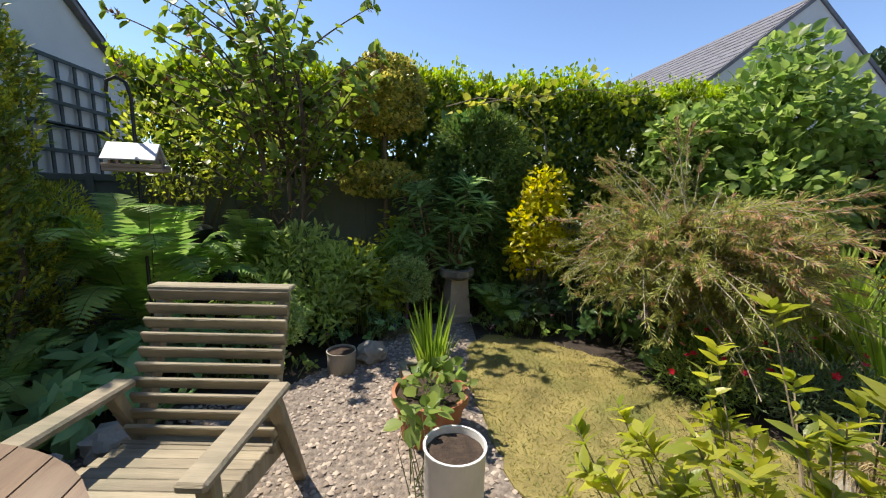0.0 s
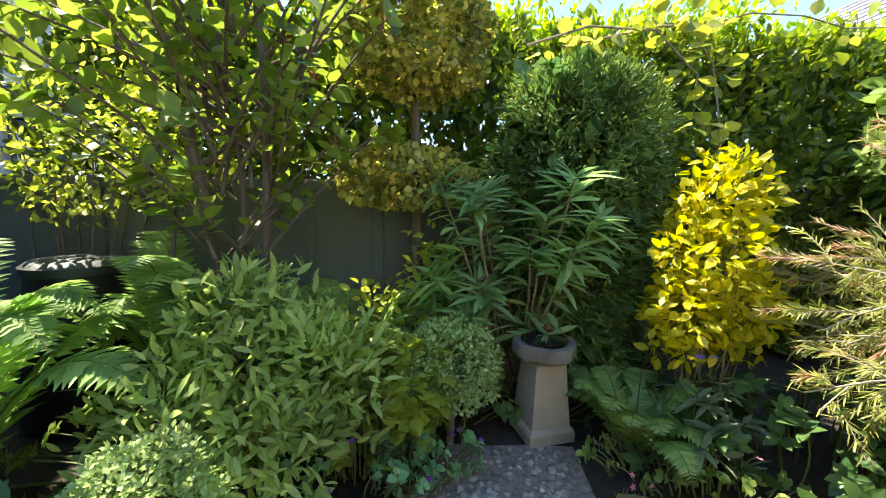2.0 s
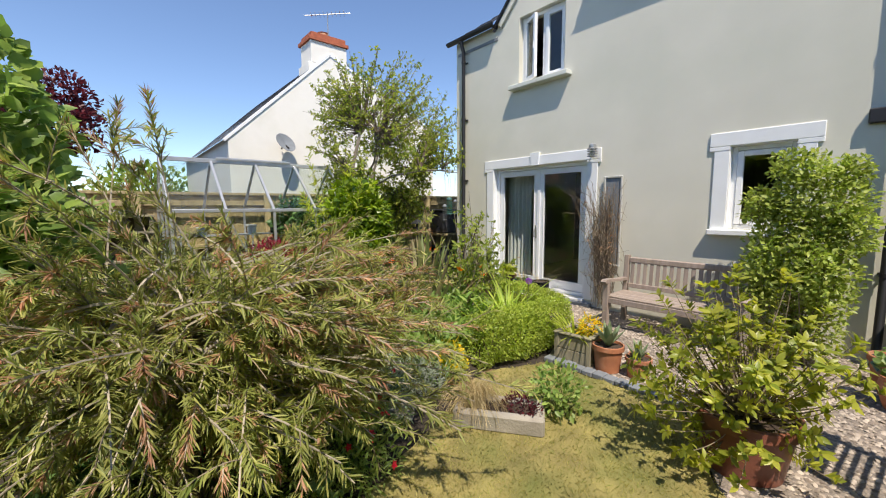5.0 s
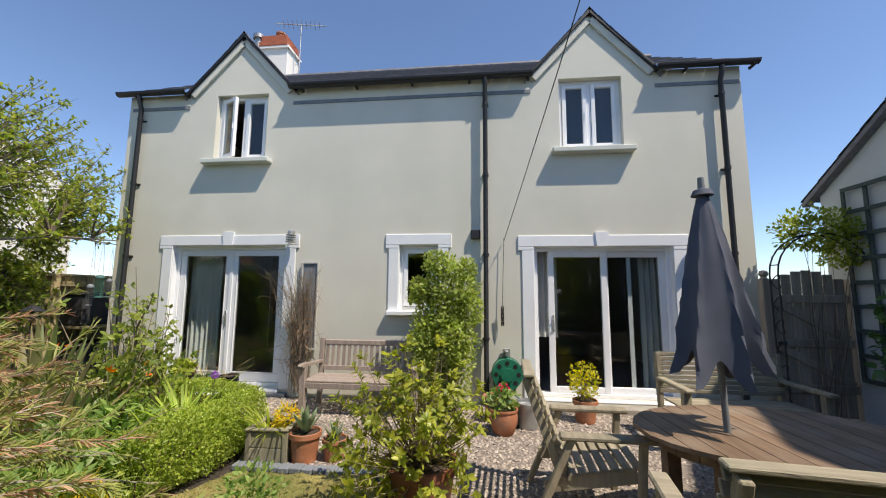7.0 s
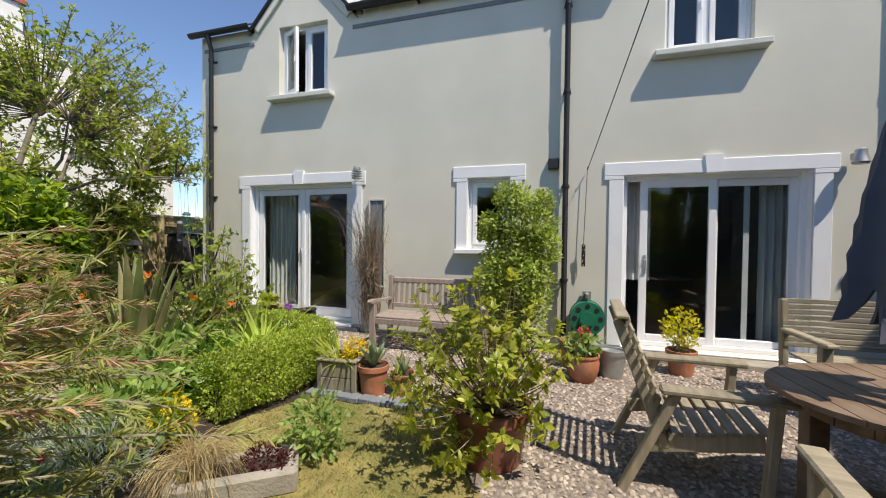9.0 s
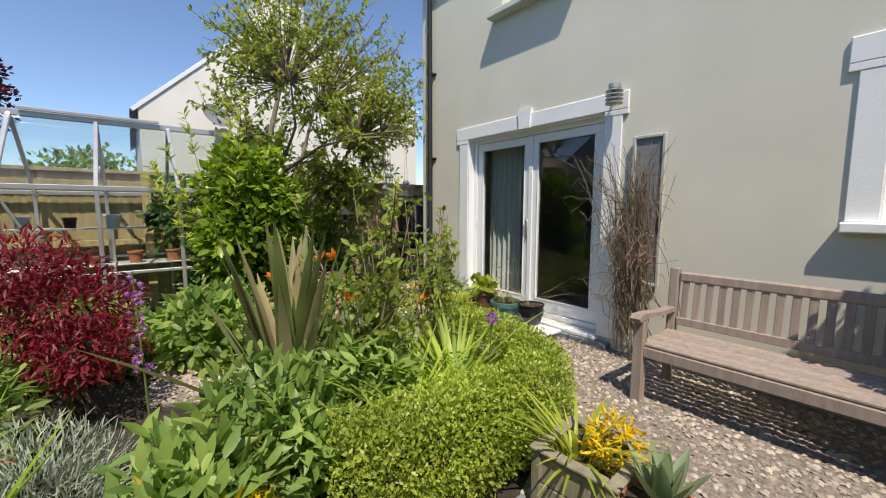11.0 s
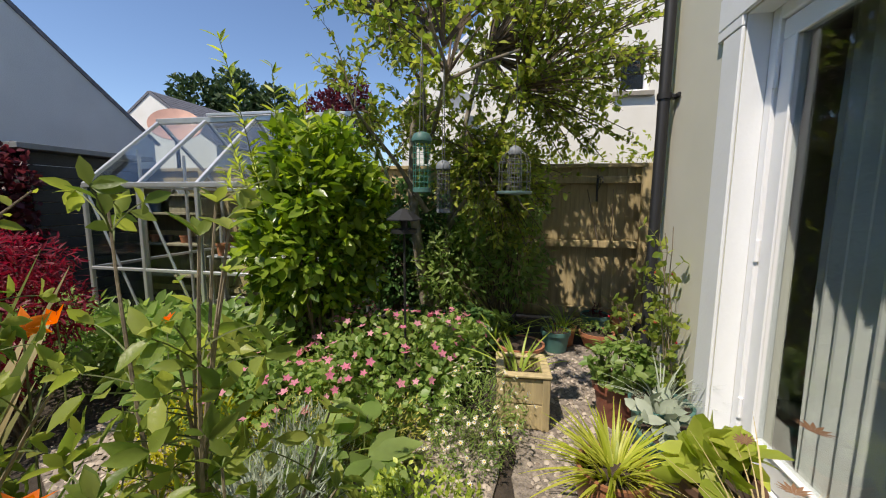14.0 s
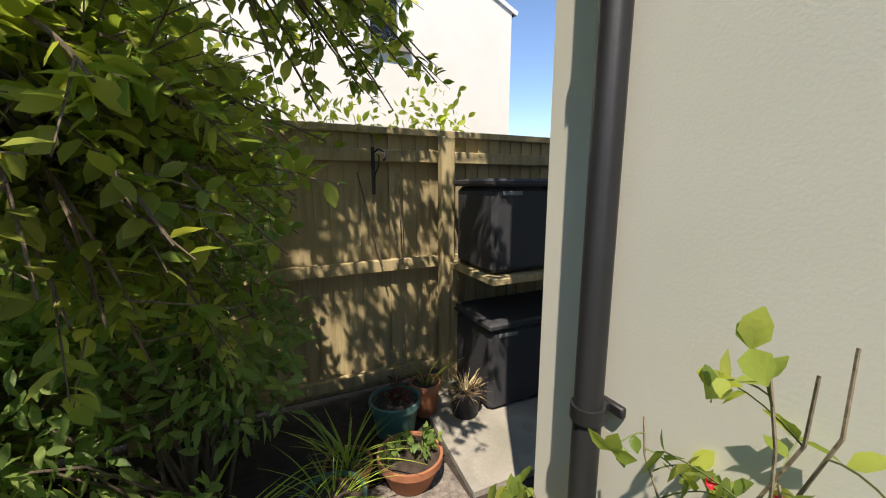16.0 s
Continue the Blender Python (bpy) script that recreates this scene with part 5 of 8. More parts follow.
# wall lamp, vent, letter box of the pipe, wire
t = thing("wall_lamp", (3.40, 0.035, 2.38), "silver louvred wall lamp beside the french doors", "lamp")
part("bracket", Shape().tube([(0, 0, 0.08), (0, 0.08, 0.1), (0, 0.11, 0.06)], 0.012, None, 8), STEEL, t, "", True)
for i in range(4):
    part("louvre", Shape().turn([(0.05, 0), (0.075, -0.012), (0.075, -0.02), (0.04, -0.012)], 18, (0, 0.11, 0.04 - i * 0.035)), STEEL, t, "", True)
part("cap", Shape().turn([(0.05, 0), (0.05, 0.04), (0.02, 0.06)], 18, (0, 0.11, 0.045)), STEEL, t, "", True)
part("bulb", Shape().turn([(0.03, -0.1), (0.035, 0.0), (0.02, 0.03)], 12, (0, 0.11, 0.0)), TRIM, t, "", True)
t = thing("wall_lamp", (-2.47, 0.035, 2.33), "silver louvred wall lamp beside the sliding doors", "lamp")
part("cap", Shape().turn([(0.06, -0.1), (0.075, -0.08), (0.05, 0.0), (0.05, 0.05), (0.02, 0.07)], 18, (0, 0.11, 0.0)), STEEL, t, "", True)
part("bracket", Shape().box((-0.03, 0, -0.04), (0.03, 0.09, 0.03)), STEEL, t)
t = thing("junction_box", (0.60, 0.0, 2.40), "black plastic box on the wall beside the downpipe", "box")
part("body", Shape().box((-0.07, 0.0, -0.07), (0.07, 0.06, 0.07), None, 0.01), BLACK, t)
part("cover", Shape().box((-0.06, 0.061, -0.06), (0.06, 0.068, 0.06), None, 0.004), BLACK, t)
t = thing("washing_line", (0.19, 0.02, 2.30), "thin black line running from a wall hook into the sky", "line")
part("hook", Shape().tube([(0, 0, 0), (0, 0.05, 0.0), (0, 0.06, 0.03)], 0.006, None, 6), IRON, t)
wire = [Vector((0, 0.05, 0)).lerp(Vector((-1.35, 9.5, 5.02)), u) - Vector((0, 0, 0.25 * math.sin(math.pi * u))) for u in [i / 24 for i in range(25)]]
part("wire", Shape().tube(wire, 0.005, None, 5), IRON, t)
part("cord", Shape().tube([(0, 0.03, -0.02), (0.02, 0.03, -0.6), (0.03, 0.03, -0.95)], 0.004, None, 5), IRON, t)
s = Shape()
for i in range(6):
    s.tube([(0.03 + 0.02 * math.cos(a + i), 0.035 + 0.004 * i, -1.08 + 0.14 * math.sin(a)) for a in [k * 0.52 for k in range(13)]], 0.004, None, 5, False)
part("coil", s, IRON, t, "coiled cord hanging on the wall")

# panel and dry climber beside the french doors
t = thing("wall_trellis", (3.12, 0.02, 0.7), "grey framed panel behind a bare climber", "panel")
part("panel", Shape().box((-0.12, 0, 0), (0.12, 0.012, 1.28)), LEAD, t)
part("frame", ring(-0.14, 0.14, -0.02, 1.30, 0.03, 0.0, 0.03), paint("pale aluminium edge", (0.5, 0.5, 0.47), 0.5), t)

# gate with arch
t = thing("garden_gate", (-3.6, 0.28, 0), "tall weathered ledged and braced timber gate, closed", "gate")
GATE = paint("grey weathered gate timber", (0.34, 0.28, 0.215), 0.85, 0.22, 8, 0.35, 60, grain=(3, 3, 0.2), obj=0.15)
for i in range(7):
    x = -0.42 + i * 0.122
    part("board", Shape().box((x, -0.012, 0.06), (x + 0.112, 0.012, 1.72 + 0.14 * math.cos((i - 3) * 0.45)), None, 0.006), GATE, t)
for z in (0.4, 0.95, 1.5):
    part("ledge", Shape().box((-0.44, 0.013, z - 0.05), (0.44, 0.045, z + 0.05), None, 0.006), GATE, t)
part("brace", Shape().bar((0.40, 0.029, 1.45), (-0.40, 0.029, 1.0), 0.03, 0.09, 0.006, (0, 0, 1)), GATE, t)
part("brace", Shape().bar((0.40, 0.029, 0.90), (-0.40, 0.029, 0.45), 0.03, 0.09, 0.006, (0, 0, 1)), GATE, t)
part("latch", Shape().box((0.33, 0.046, 0.93), (0.43, 0.06, 0.97)).tube([(0.38, 0.06, 0.95), (0.38, 0.09, 0.93)], 0.008, None, 6), IRON, t)
for x in (-0.50, 0.50):
    o = thing("gate_post", (-3.6 + x, 0.28, 0), "square weathered timber gate post", "post", "gate posts")
    part("post", Shape().box((-0.05, -0.05, 0), (0.05, 0.05, 1.75)), GATE, o)
    part("ball", Shape().turn([(0.05, 1.75), (0.03, 1.77), (0.055, 1.81), (0.04, 1.85), (0.01, 1.86)], 12), GATE, o, "", True)
t = thing("garden_arch", (-3.6, 0.42, 0), "black wrought iron arch over the gate", "arch")
for dy in (0, 0.14):
    arc = [(-0.52, dy, 0), (-0.52, dy, 1.8)] + [(-0.52 * math.cos(a), dy, 1.8 + 0.5 * math.sin(a)) for a in [math.pi * k / 14 for k in range(1, 14)]] + [(0.52, dy, 1.8), (0.52, dy, 0)]
    part("hoop", Shape().tube(arc, 0.010, None, 6), IRON, t, "", True)
for sx in (-1, 1):
    for k in range(6):
        zz = 0.35 + k * 0.27
        part("scroll", Shape().tube([(sx * (0.52 - 0.05 * abs(math.sin(a))), 0.07 + 0.06 * math.cos(a), zz + 0.09 * math.sin(a)) for a in [q * 0.6 for q in range(12)]], 0.006, None, 5), IRON, t, "", True)
for k in range(1, 14, 2):
    a = math.pi * k / 14
    part("rung", Shape().tube([(-0.52 * math.cos(a), 0, 1.8 + 0.5 * math.sin(a)), (-0.52 * math.cos(a), 0.14, 1.8 + 0.5 * math.sin(a))], 0.007, None, 5), IRON, t)
o = structure("wall_side_passage", Shape().box((-4.05, -3.2, 0), (-3.22, -3.0, 2.4)), WHITE_RENDER, "pale wall closing the passage beyond the gate", "wall")


# ---- greenhouse ----
t = thing("greenhouse", (6.3, 2.56, 0), "aluminium framed glass greenhouse on the gravel", "greenhouse")
GL, GW, GE, GA = 2.48, 1.72, 1.54, 2.28
def g_bar(name, p, q, w=0.035):
    return part(name, Shape().bar(p, q, w, w, 0.004), ALU, t)


def g_pane(pts):
    n = len(pts)
    c = (Vector(pts[1]) - Vector(pts[0])).cross(Vector(pts[2]) - Vector(pts[0])).normalized() * 0.003
    s = Shape().add([Vector(p) + c for p in pts] + [Vector(p) - c for p in pts], [tuple(range(n)), tuple(range(n, 2 * n))[::-1]] + [(i, n + i, n + (i + 1) % n, (i + 1) % n) for i in range(n)])
    return glass_part(s, t, CLEAR)


for i in range(5):
    y = GL * i / 4
    for x in (0, GW):
        g_bar("upright", (x, y, 0), (x, y, GE))
        g_bar("rafter", (x, y, GE), (GW / 2, y, GA))
for z in (0.03, 0.75, GE):
    for x in (0, GW):
        g_bar("side_rail", (x, 0, z), (x, GL, z), 0.045 if z > 1 else 0.03)
    for y in (0, GL):
        g_bar("end_rail", (0, y, z), (GW, y, z), 0.03)
g_bar("ridge", (GW / 2, -0.02, GA), (GW / 2, GL + 0.02, GA), 0.06)
for i in range(4):
    a, b = GL * i / 4 + 0.018, GL * (i + 1) / 4 - 0.018
    for x in (0, GW):
        g_pane([(x, a, 0.05), (x, b, 0.05), (x, b, 0.735), (x, a, 0.735)])
        g_pane([(x, a, 0.765), (x, b, 0.765), (x, b, GE - 0.02), (x, a, GE - 0.02)])
        m = GW / 2
        g_pane([(x, a, GE + 0.02), (x, b, GE + 0.02), (m + (0.03 if x else -0.03), b, GA - 0.03), (m + (0.03 if x else -0.03), a, GA - 0.03)])
for x, y0, y1 in ((0, 0.62, 0.0), (0, 1.24, 1.86), (GW, 0.62, 0.0), (0, 1.86, 2.48)):
    g_bar("brace", (x + 0.02, y0, 0.05), (x + 0.02, y1, GE - 0.05), 0.02)
for y in (0, GL):
    for k in range(3):
        a, b = GW * k / 3 + 0.02, GW * (k + 1) / 3 - 0.02
        if y == 0 or k != 1:
            g_pane([(a, y, 0.05), (b, y, 0.05), (b, y, GE - 0.02), (a, y, GE - 0.02)])
        if k:
            g_bar("mullion", (GW * k / 3, y, 0), (GW * k / 3, y, GE + 0.4), 0.03)
    g_pane([(0.05, y, GE + 0.03), (GW - 0.05, y, GE + 0.03), (GW / 2, y, GA - 0.05)])
g_bar("roof_vent_frame", (GW / 2 - 0.06, 0.7, GA + 0.04), (GW / 2 - 0.06, 1.8, GA + 0.04), 0.03)
for z, w in ((0.72, 0.45), (1.15, 0.25)):
    o = thing("staging", (6.3 + GW - 0.08 - w, 2.66, z - 0.04), "slatted aluminium greenhouse staging with pots", "shelf", "greenhouse shelves")
    for k in range(4):
        part("slat", Shape().box((w * k / 4, 0, 0), (w * k / 4 + w / 5, 2.2, 0.02)), ALU, o)
    for y in (0.05, 1.1, 2.15):
        part("leg", Shape().box((0, y - 0.015, -z + 0.04), (0.03, y + 0.015, 0)), ALU, o)
g = random.Random(5)
for i in range(11):
    lo = i % 2 == 0
    rr = g.uniform(0.05, 0.09)
    pot((7.60 if lo else 7.77, 2.8 + i * 0.19, 0.70 if lo else 1.13), rr, rr * 1.8, (TERRA, WHITEPOT, TERRA, BLACK)[i % 4], ("terracotta", "white plastic", "terracotta", "black plastic")[i % 4] + " pot on the greenhouse staging", POT, group="pots in the greenhouse")

# shelf unit by the fence with a bug house
t = thing("potting_shelf", (7.75, 5.15, 0), "weathered timber potting shelves against the fence", "shelf")
for y in (0.0, 1.2):
    part("upright", Shape().box((0, y - 0.03, 0), (0.3, y + 0.03, 1.45)), TIMBER_G, t)
for z in (0.35, 0.78, 1.2, 1.45):
    part("shelf", Shape().box((-0.03, -0.05, z), (0.32, 1.25, z + 0.03)), TIMBER_G, t)
part("back", Shape().box((0.301, -0.02, 0.02), (0.315, 1.22, 1.44)), BARK, t)
t = thing("bug_house", (7.8, 5.55, 1.23), "small pitched wooden bug house on the shelf", "bug house")
part("box", Shape().add([(0, -0.13, 0), (0, 0.13, 0), (0, 0.13, 0.15), (0, 0, 0.31), (0, -0.13, 0.15), (0.14, -0.13, 0), (0.14, 0.13, 0), (0.14, 0.13, 0.15), (0.14, 0, 0.31), (0.14, -0.13, 0.15)], [(4, 3, 2, 1, 0), (5, 6, 7, 8, 9), (0, 1, 6, 5), (1, 2, 7, 6), (0, 5, 9, 4), (2, 3, 8, 7), (3, 4, 9, 8)]), TIMBER_G, t)
for sy in (-1, 1):
    part("roof_panel", Shape().bar((-0.03, sy * 0.075, 0.245), (0.16, sy * 0.075, 0.245), 0.24, 0.015, 0.003, (0, sy * 0.78, 0.63)), LEAD, t)
pot((7.85, 5.95, 1.23), 0.08, 0.12, paint("blue grey pail", (0.10, 0.15, 0.22), 0.5), "blue grey pail on the potting shelf", POT)
for i in range(4):
    pot((7.88, 5.3 + i * 0.25, 0.81), 0.06, 0.1, (BLACK, TERRA)[i % 2], ("black plastic", "terracotta")[i % 2] + " pot on the potting shelf", POT, group="pots on the potting shelf")

# big dish and shed beyond
t = thing("satellite_dish", (8.95, 6.62, 2.12), "large rusty pink satellite dish on a bracket", "satellite dish")
part("dish", Shape().turn([(0.0, 0.0), (0.18, 0.015), (0.32, 0.06), (0.40, 0.10), (0.395, 0.11), (0.31, 0.075), (0.17, 0.032), (0.0, 0.018)], 28), paint("rusty pink dish", (0.62, 0.36, 0.28), 0.6, 0.15, 4, 0.1), t, "", True).matrix_basis = pose(0, 0, 0.45, 50, 0, -50) @ Matrix.Scale(0.95, 4)
part("arm", Shape().tube([(0, 0, -2.25), (0, 0, 0.4)], 0.03, None, 8), IRON, t)
t = thing("satellite_dish", (10.95, 2.12, 3.2), "grey satellite dish on the white gable wall", "satellite dish")
part("dish", Shape().turn([(0.0, 0.0), (0.15, 0.015), (0.27, 0.06), (0.265, 0.066), (0.14, 0.022), (0.0, 0.008)], 24), LEAD, t, "", True).matrix_basis = pose(-0.25, 0, 0, 0, -60, 20)
part("arm", Shape().tube([(0, 0, -0.1), (-0.2, 0, 0), (-0.4, -0.05, -0.12)], 0.02, None, 6), IRON, t)
t = thing("garden_shed", (6.6, 6.2, 0), "dark stained timber shed behind the greenhouse", "shed")
SHED = paint("dark shed stain", (0.045, 0.05, 0.05), 0.8, 0.2, 6, 0.3, 60)
s = Shape()
for k in range(14):
    s.box((0.0 - 0.004 * (k % 2), 0, 0.02 + k * 0.135), (0.02, 1.6, 0.15 + k * 0.135), None, 0.006).box((0.02, -0.02, 0.02 + k * 0.135), (1.3, 0, 0.15 + k * 0.135), None, 0.006)
part("cladding", s, SHED, t)
part("roof", Shape().box((-0.12, -0.12, 1.93), (1.4, 1.7, 1.99)), LEAD, t)

# storage boxes by the wall end
BOXGREY = paint("charcoal plastic", (0.042, 0.042, 0.048), 0.65, 0.1, 8, 0.05, 60)
for z, h in ((0.016, 0.60), (0.93, 0.58)):
    t = thing("storage_box", (7.45, -0.42, z), "dark grey plastic storage box beside the fence", "storage box", "stacked storage boxes")
    part("body", Shape().box((0.02, -1.1, 0), (0.5, -0.02, h - 0.05), None, 0.03), BOXGREY, t)
    part("lid", Shape().box((-0.0, -1.12, h - 0.049), (0.52, 0.0, h), None, 0.02), BOXGREY, t)
    part("handle_slot", Shape().box((0.012, -0.22, h - 0.10), (0.019, -0.08, h - 0.075)), LEAD, t)
t = thing("shelf_bracket", (7.4, -0.45, 0.88), "pale timber shelf carrying the upper storage box", "shelf")
part("shelf", Shape().box((0.0, -1.2, 0), (0.62, 0.05, 0.04)), TIMBER, t)
part("leg", Shape().box((0.5, -1.15, -0.88), (0.56, -1.09, 0)), TIMBER, t)
part("leg", Shape().box((0.53, 0.0, -0.88), (0.58, 0.05, 0)), TIMBER, t)


# ---- plants: tools ----
L_BOX = leafy("box leaf", (0.210, 0.300, 0.040), (0.460, 0.530, 0.090), 0.4, 0.35)
L_BOXBALL = leafy("grey box leaf", (0.240, 0.360, 0.120), (0.480, 0.590, 0.240), 0.45, 0.35)
L_HEDGE = leafy("privet leaf", (0.085, 0.140, 0.022), (0.250, 0.300, 0.035), 0.35, 0.45)
L_HEDGETOP = leafy("young privet leaf", (0.220, 0.340, 0.030), (0.440, 0.520, 0.050), 0.35, 0.55)
L_CON = leafy("golden conifer", (0.150, 0.220, 0.030), (0.600, 0.580, 0.080), 0.6, 0.3, val=0.6)
L_FERN = leafy("fern", (0.160, 0.300, 0.080), (0.340, 0.480, 0.150), 0.5, 0.4)
# Dark leaf of several shrubs; also colours the shade fillers in hedge and yew.
L_DARK = leafy("dark glossy leaf and shade filler", (0.061, 0.145, 0.047), (0.140, 0.246, 0.074), 0.3, 0.3)
L_MID = leafy("mid green leaf", (0.160, 0.270, 0.070), (0.340, 0.440, 0.120), 0.4, 0.45)
L_BRIGHT = leafy("bright green leaf", (0.150, 0.250, 0.060), (0.330, 0.420, 0.130), 0.38, 0.5)
L_LIME = leafy("lime leaf", (0.300, 0.380, 0.050), (0.500, 0.540, 0.110), 0.4, 0.5)
L_GOLD = leafy("golden leaf", (0.33, 0.37, 0.02), (0.68, 0.58, 0.05), 0.4, 0.5)
L_HOP = leafy("golden vine leaf", (0.28, 0.34, 0.05), (0.50, 0.48, 0.10), 0.4, 0.4)
L_HOLLY = leafy("variegated leaf", (0.110, 0.160, 0.030), (0.640, 0.560, 0.150), 0.3, 0.35)
L_YEW = leafy("yew", (0.090, 0.170, 0.040), (0.270, 0.350, 0.080), 0.5, 0.25)
L_SPURGE = leafy("spurge leaf", (0.180, 0.340, 0.120), (0.380, 0.540, 0.210), 0.4, 0.4)
L_BRUSH = leafy("bottlebrush leaf", (0.150, 0.200, 0.040), (0.400, 0.400, 0.120), 0.5, 0.35)
L_BRUSHTIP = leafy("bronze shoot", (0.400, 0.190, 0.110), (0.600, 0.400, 0.260), 0.5, 0.4)
L_AZALEA = leafy("azalea leaf", (0.190, 0.250, 0.035), (0.500, 0.500, 0.080), 0.35, 0.5)
L_TREE = leafy("orchard leaf", (0.123, 0.203, 0.034), (0.298, 0.377, 0.068), 0.4, 0.45)
L_BROWN = leafy("withered leaf", (0.20, 0.10, 0.05), (0.34, 0.20, 0.12), 0.7, 0.3)
L_LAUREL = leafy("laurel leaf", (0.070, 0.140, 0.020), (0.310, 0.410, 0.050), 0.25, 0.45)
L_AMEL = leafy("small tree leaf", (0.140, 0.220, 0.038), (0.380, 0.400, 0.080), 0.45, 0.5)
L_FLAX = leafy("bronze flax", (0.120, 0.170, 0.050), (0.380, 0.310, 0.170), 0.4, 0.3)
L_IRIS = leafy("sword leaf", (0.245, 0.377, 0.054), (0.525, 0.609, 0.121), 0.4, 0.5)
L_SILVER = leafy("silver leaf", (0.27, 0.32, 0.24), (0.45, 0.50, 0.40), 0.7, 0.25)
L_STRAW = leafy("straw", (0.42, 0.32, 0.15), (0.62, 0.52, 0.30), 0.7, 0.3)
L_CRIMSON = leafy("crimson leaf", (0.15, 0.015, 0.025), (0.30, 0.035, 0.055), 0.4, 0.5)
L_MAROON = leafy("maroon leaf", (0.06, 0.012, 0.02), (0.14, 0.03, 0.035), 0.4, 0.4)
L_HELLE = leafy("blue green leaf", (0.150, 0.320, 0.130), (0.310, 0.490, 0.220), 0.4, 0.35)
F_PINK = leafy("pink petal", (0.72, 0.20, 0.33), (0.85, 0.40, 0.50), 0.5, 0.45, val=0.1)
F_PURPLE = leafy("purple petal", (0.30, 0.06, 0.45), (0.42, 0.12, 0.60), 0.5, 0.45, val=0.1)
F_RED = leafy("red petal", (0.55, 0.01, 0.03), (0.72, 0.05, 0.12), 0.5, 0.4, val=0.1)
F_WHITE = leafy("white petal", (0.75, 0.75, 0.68), (0.85, 0.85, 0.80), 0.5, 0.4, val=0.05)
F_YELLOW = leafy("yellow petal", (0.70, 0.45, 0.01), (0.85, 0.62, 0.02), 0.5, 0.4, val=0.1)
F_ORANGE = leafy("orange petal", (0.80, 0.13, 0.015), (0.90, 0.24, 0.03), 0.5, 0.45, val=0.1)
F_BLUE = leafy("violet blue petal", (0.12, 0.10, 0.55), (0.28, 0.22, 0.75), 0.5, 0.4, val=0.1)


def bezier(a, b, lift, k=9, g=None):
    """Arching lines (n, k, 3) from a to b, lifted in the middle."""
    a, b = np.atleast_2d(a).astype(float), np.atleast_2d(b).astype(float)
    c = (a + b) / 2
    c[:, 2] += lift
    if g is not None:
        c += g.normal(0, 0.03, c.shape)
    u = np.linspace(0, 1, k)[None, :, None]
    return (1 - u) ** 2 * a[:, None] + 2 * u * (1 - u) * c[:, None] + u * u * b[:, None]


def on_lines(lines, per, u0, u1, g):
    """per places along each line between u0 and u1, with the line's way there and how far along."""
    n, k, _ = lines.shape
    u = g.uniform(u0, u1, (n, per))
    x = u * (k - 1)
    i = np.minimum(x.astype(int), k - 2)
    f = (x - i)[..., None]
    r = np.arange(n)[:, None]
    p, q = lines[r, i], lines[r, i + 1]
    return (p + (q - p) * f).reshape(-1, 3), unit(q - p).reshape(-1, 3), u.ravel()


def line_stems(lines, r0, r1=None, n=5):
    s = Shape()
    for c in lines:
        s.tube(c, r0, r1 or r0 * 0.4, n, False)
    return s


def twig_leaves(lines, per, u0, tpl, size, ahead, g, up=(0, 0, 1), width=1.0, grow=0.0, u1=1.0):
    p, t, u = on_lines(lines, per, u0, u1, g)
    side = unit(np.cross(t, unit(g.normal(size=p.shape))))
    way = unit(t * ahead + side)
    return spread(tpl, p, way, unit(np.asarray(up) + 0.4 * g.normal(size=p.shape)), size * g.uniform(0.7, 1.2, len(p)) * (1 + grow * (u - 0.5)), width)


def whorls(lines, per, tpl, size, g, rise=0.25, width=1.0, back=0.0):
    """A rosette of leaves round the end of each line."""
    n = len(lines)
    tip, t = lines[:, -1], unit(lines[:, -1] - lines[:, -2])
    r = np.repeat(np.arange(n), per)
    side = unit(np.cross(t[r], unit(g.normal(size=(n * per, 3)))))
    d = g.uniform(-0.35, 1.0, n * per)[:, None]
    way = unit(side + t[r] * (rise + 0.6 * d))
    pos = tip[r] - t[r] * (g.random(n * per) * back)[:, None]
    return spread(tpl, pos, way, unit(t[r] + 0.15 * g.normal(size=way.shape)), size * g.uniform(0.7, 1.15, n * per), width)


def heads(name, pts, ways, size, material, parent, g, n=5, cup=0.25, label=""):
    v, f = spread(petals(n, cup), pts, unit(np.cross(ways, unit(g.normal(size=pts.shape)))), ways, size * g.uniform(0.75, 1.15, len(pts)))
    return part(name, raw_mesh(name, v, f), material, parent, label)


def flowers_on(blobs, n, size, material, parent, seed, k=5, label="", lift=0.02, top=0.0, name="flowers"):
    g = np.random.default_rng(seed)
    p, o = ball_points(blobs, n, 0.05, seed)
    keep = o[:, 2] > top
    p, o = p[keep] + o[keep] * lift, o[keep]
    return heads(name, p, unit(o + (0, 0, 0.5) + 0.5 * g.normal(size=o.shape)), size, material, parent, g, k, 0.25, label)


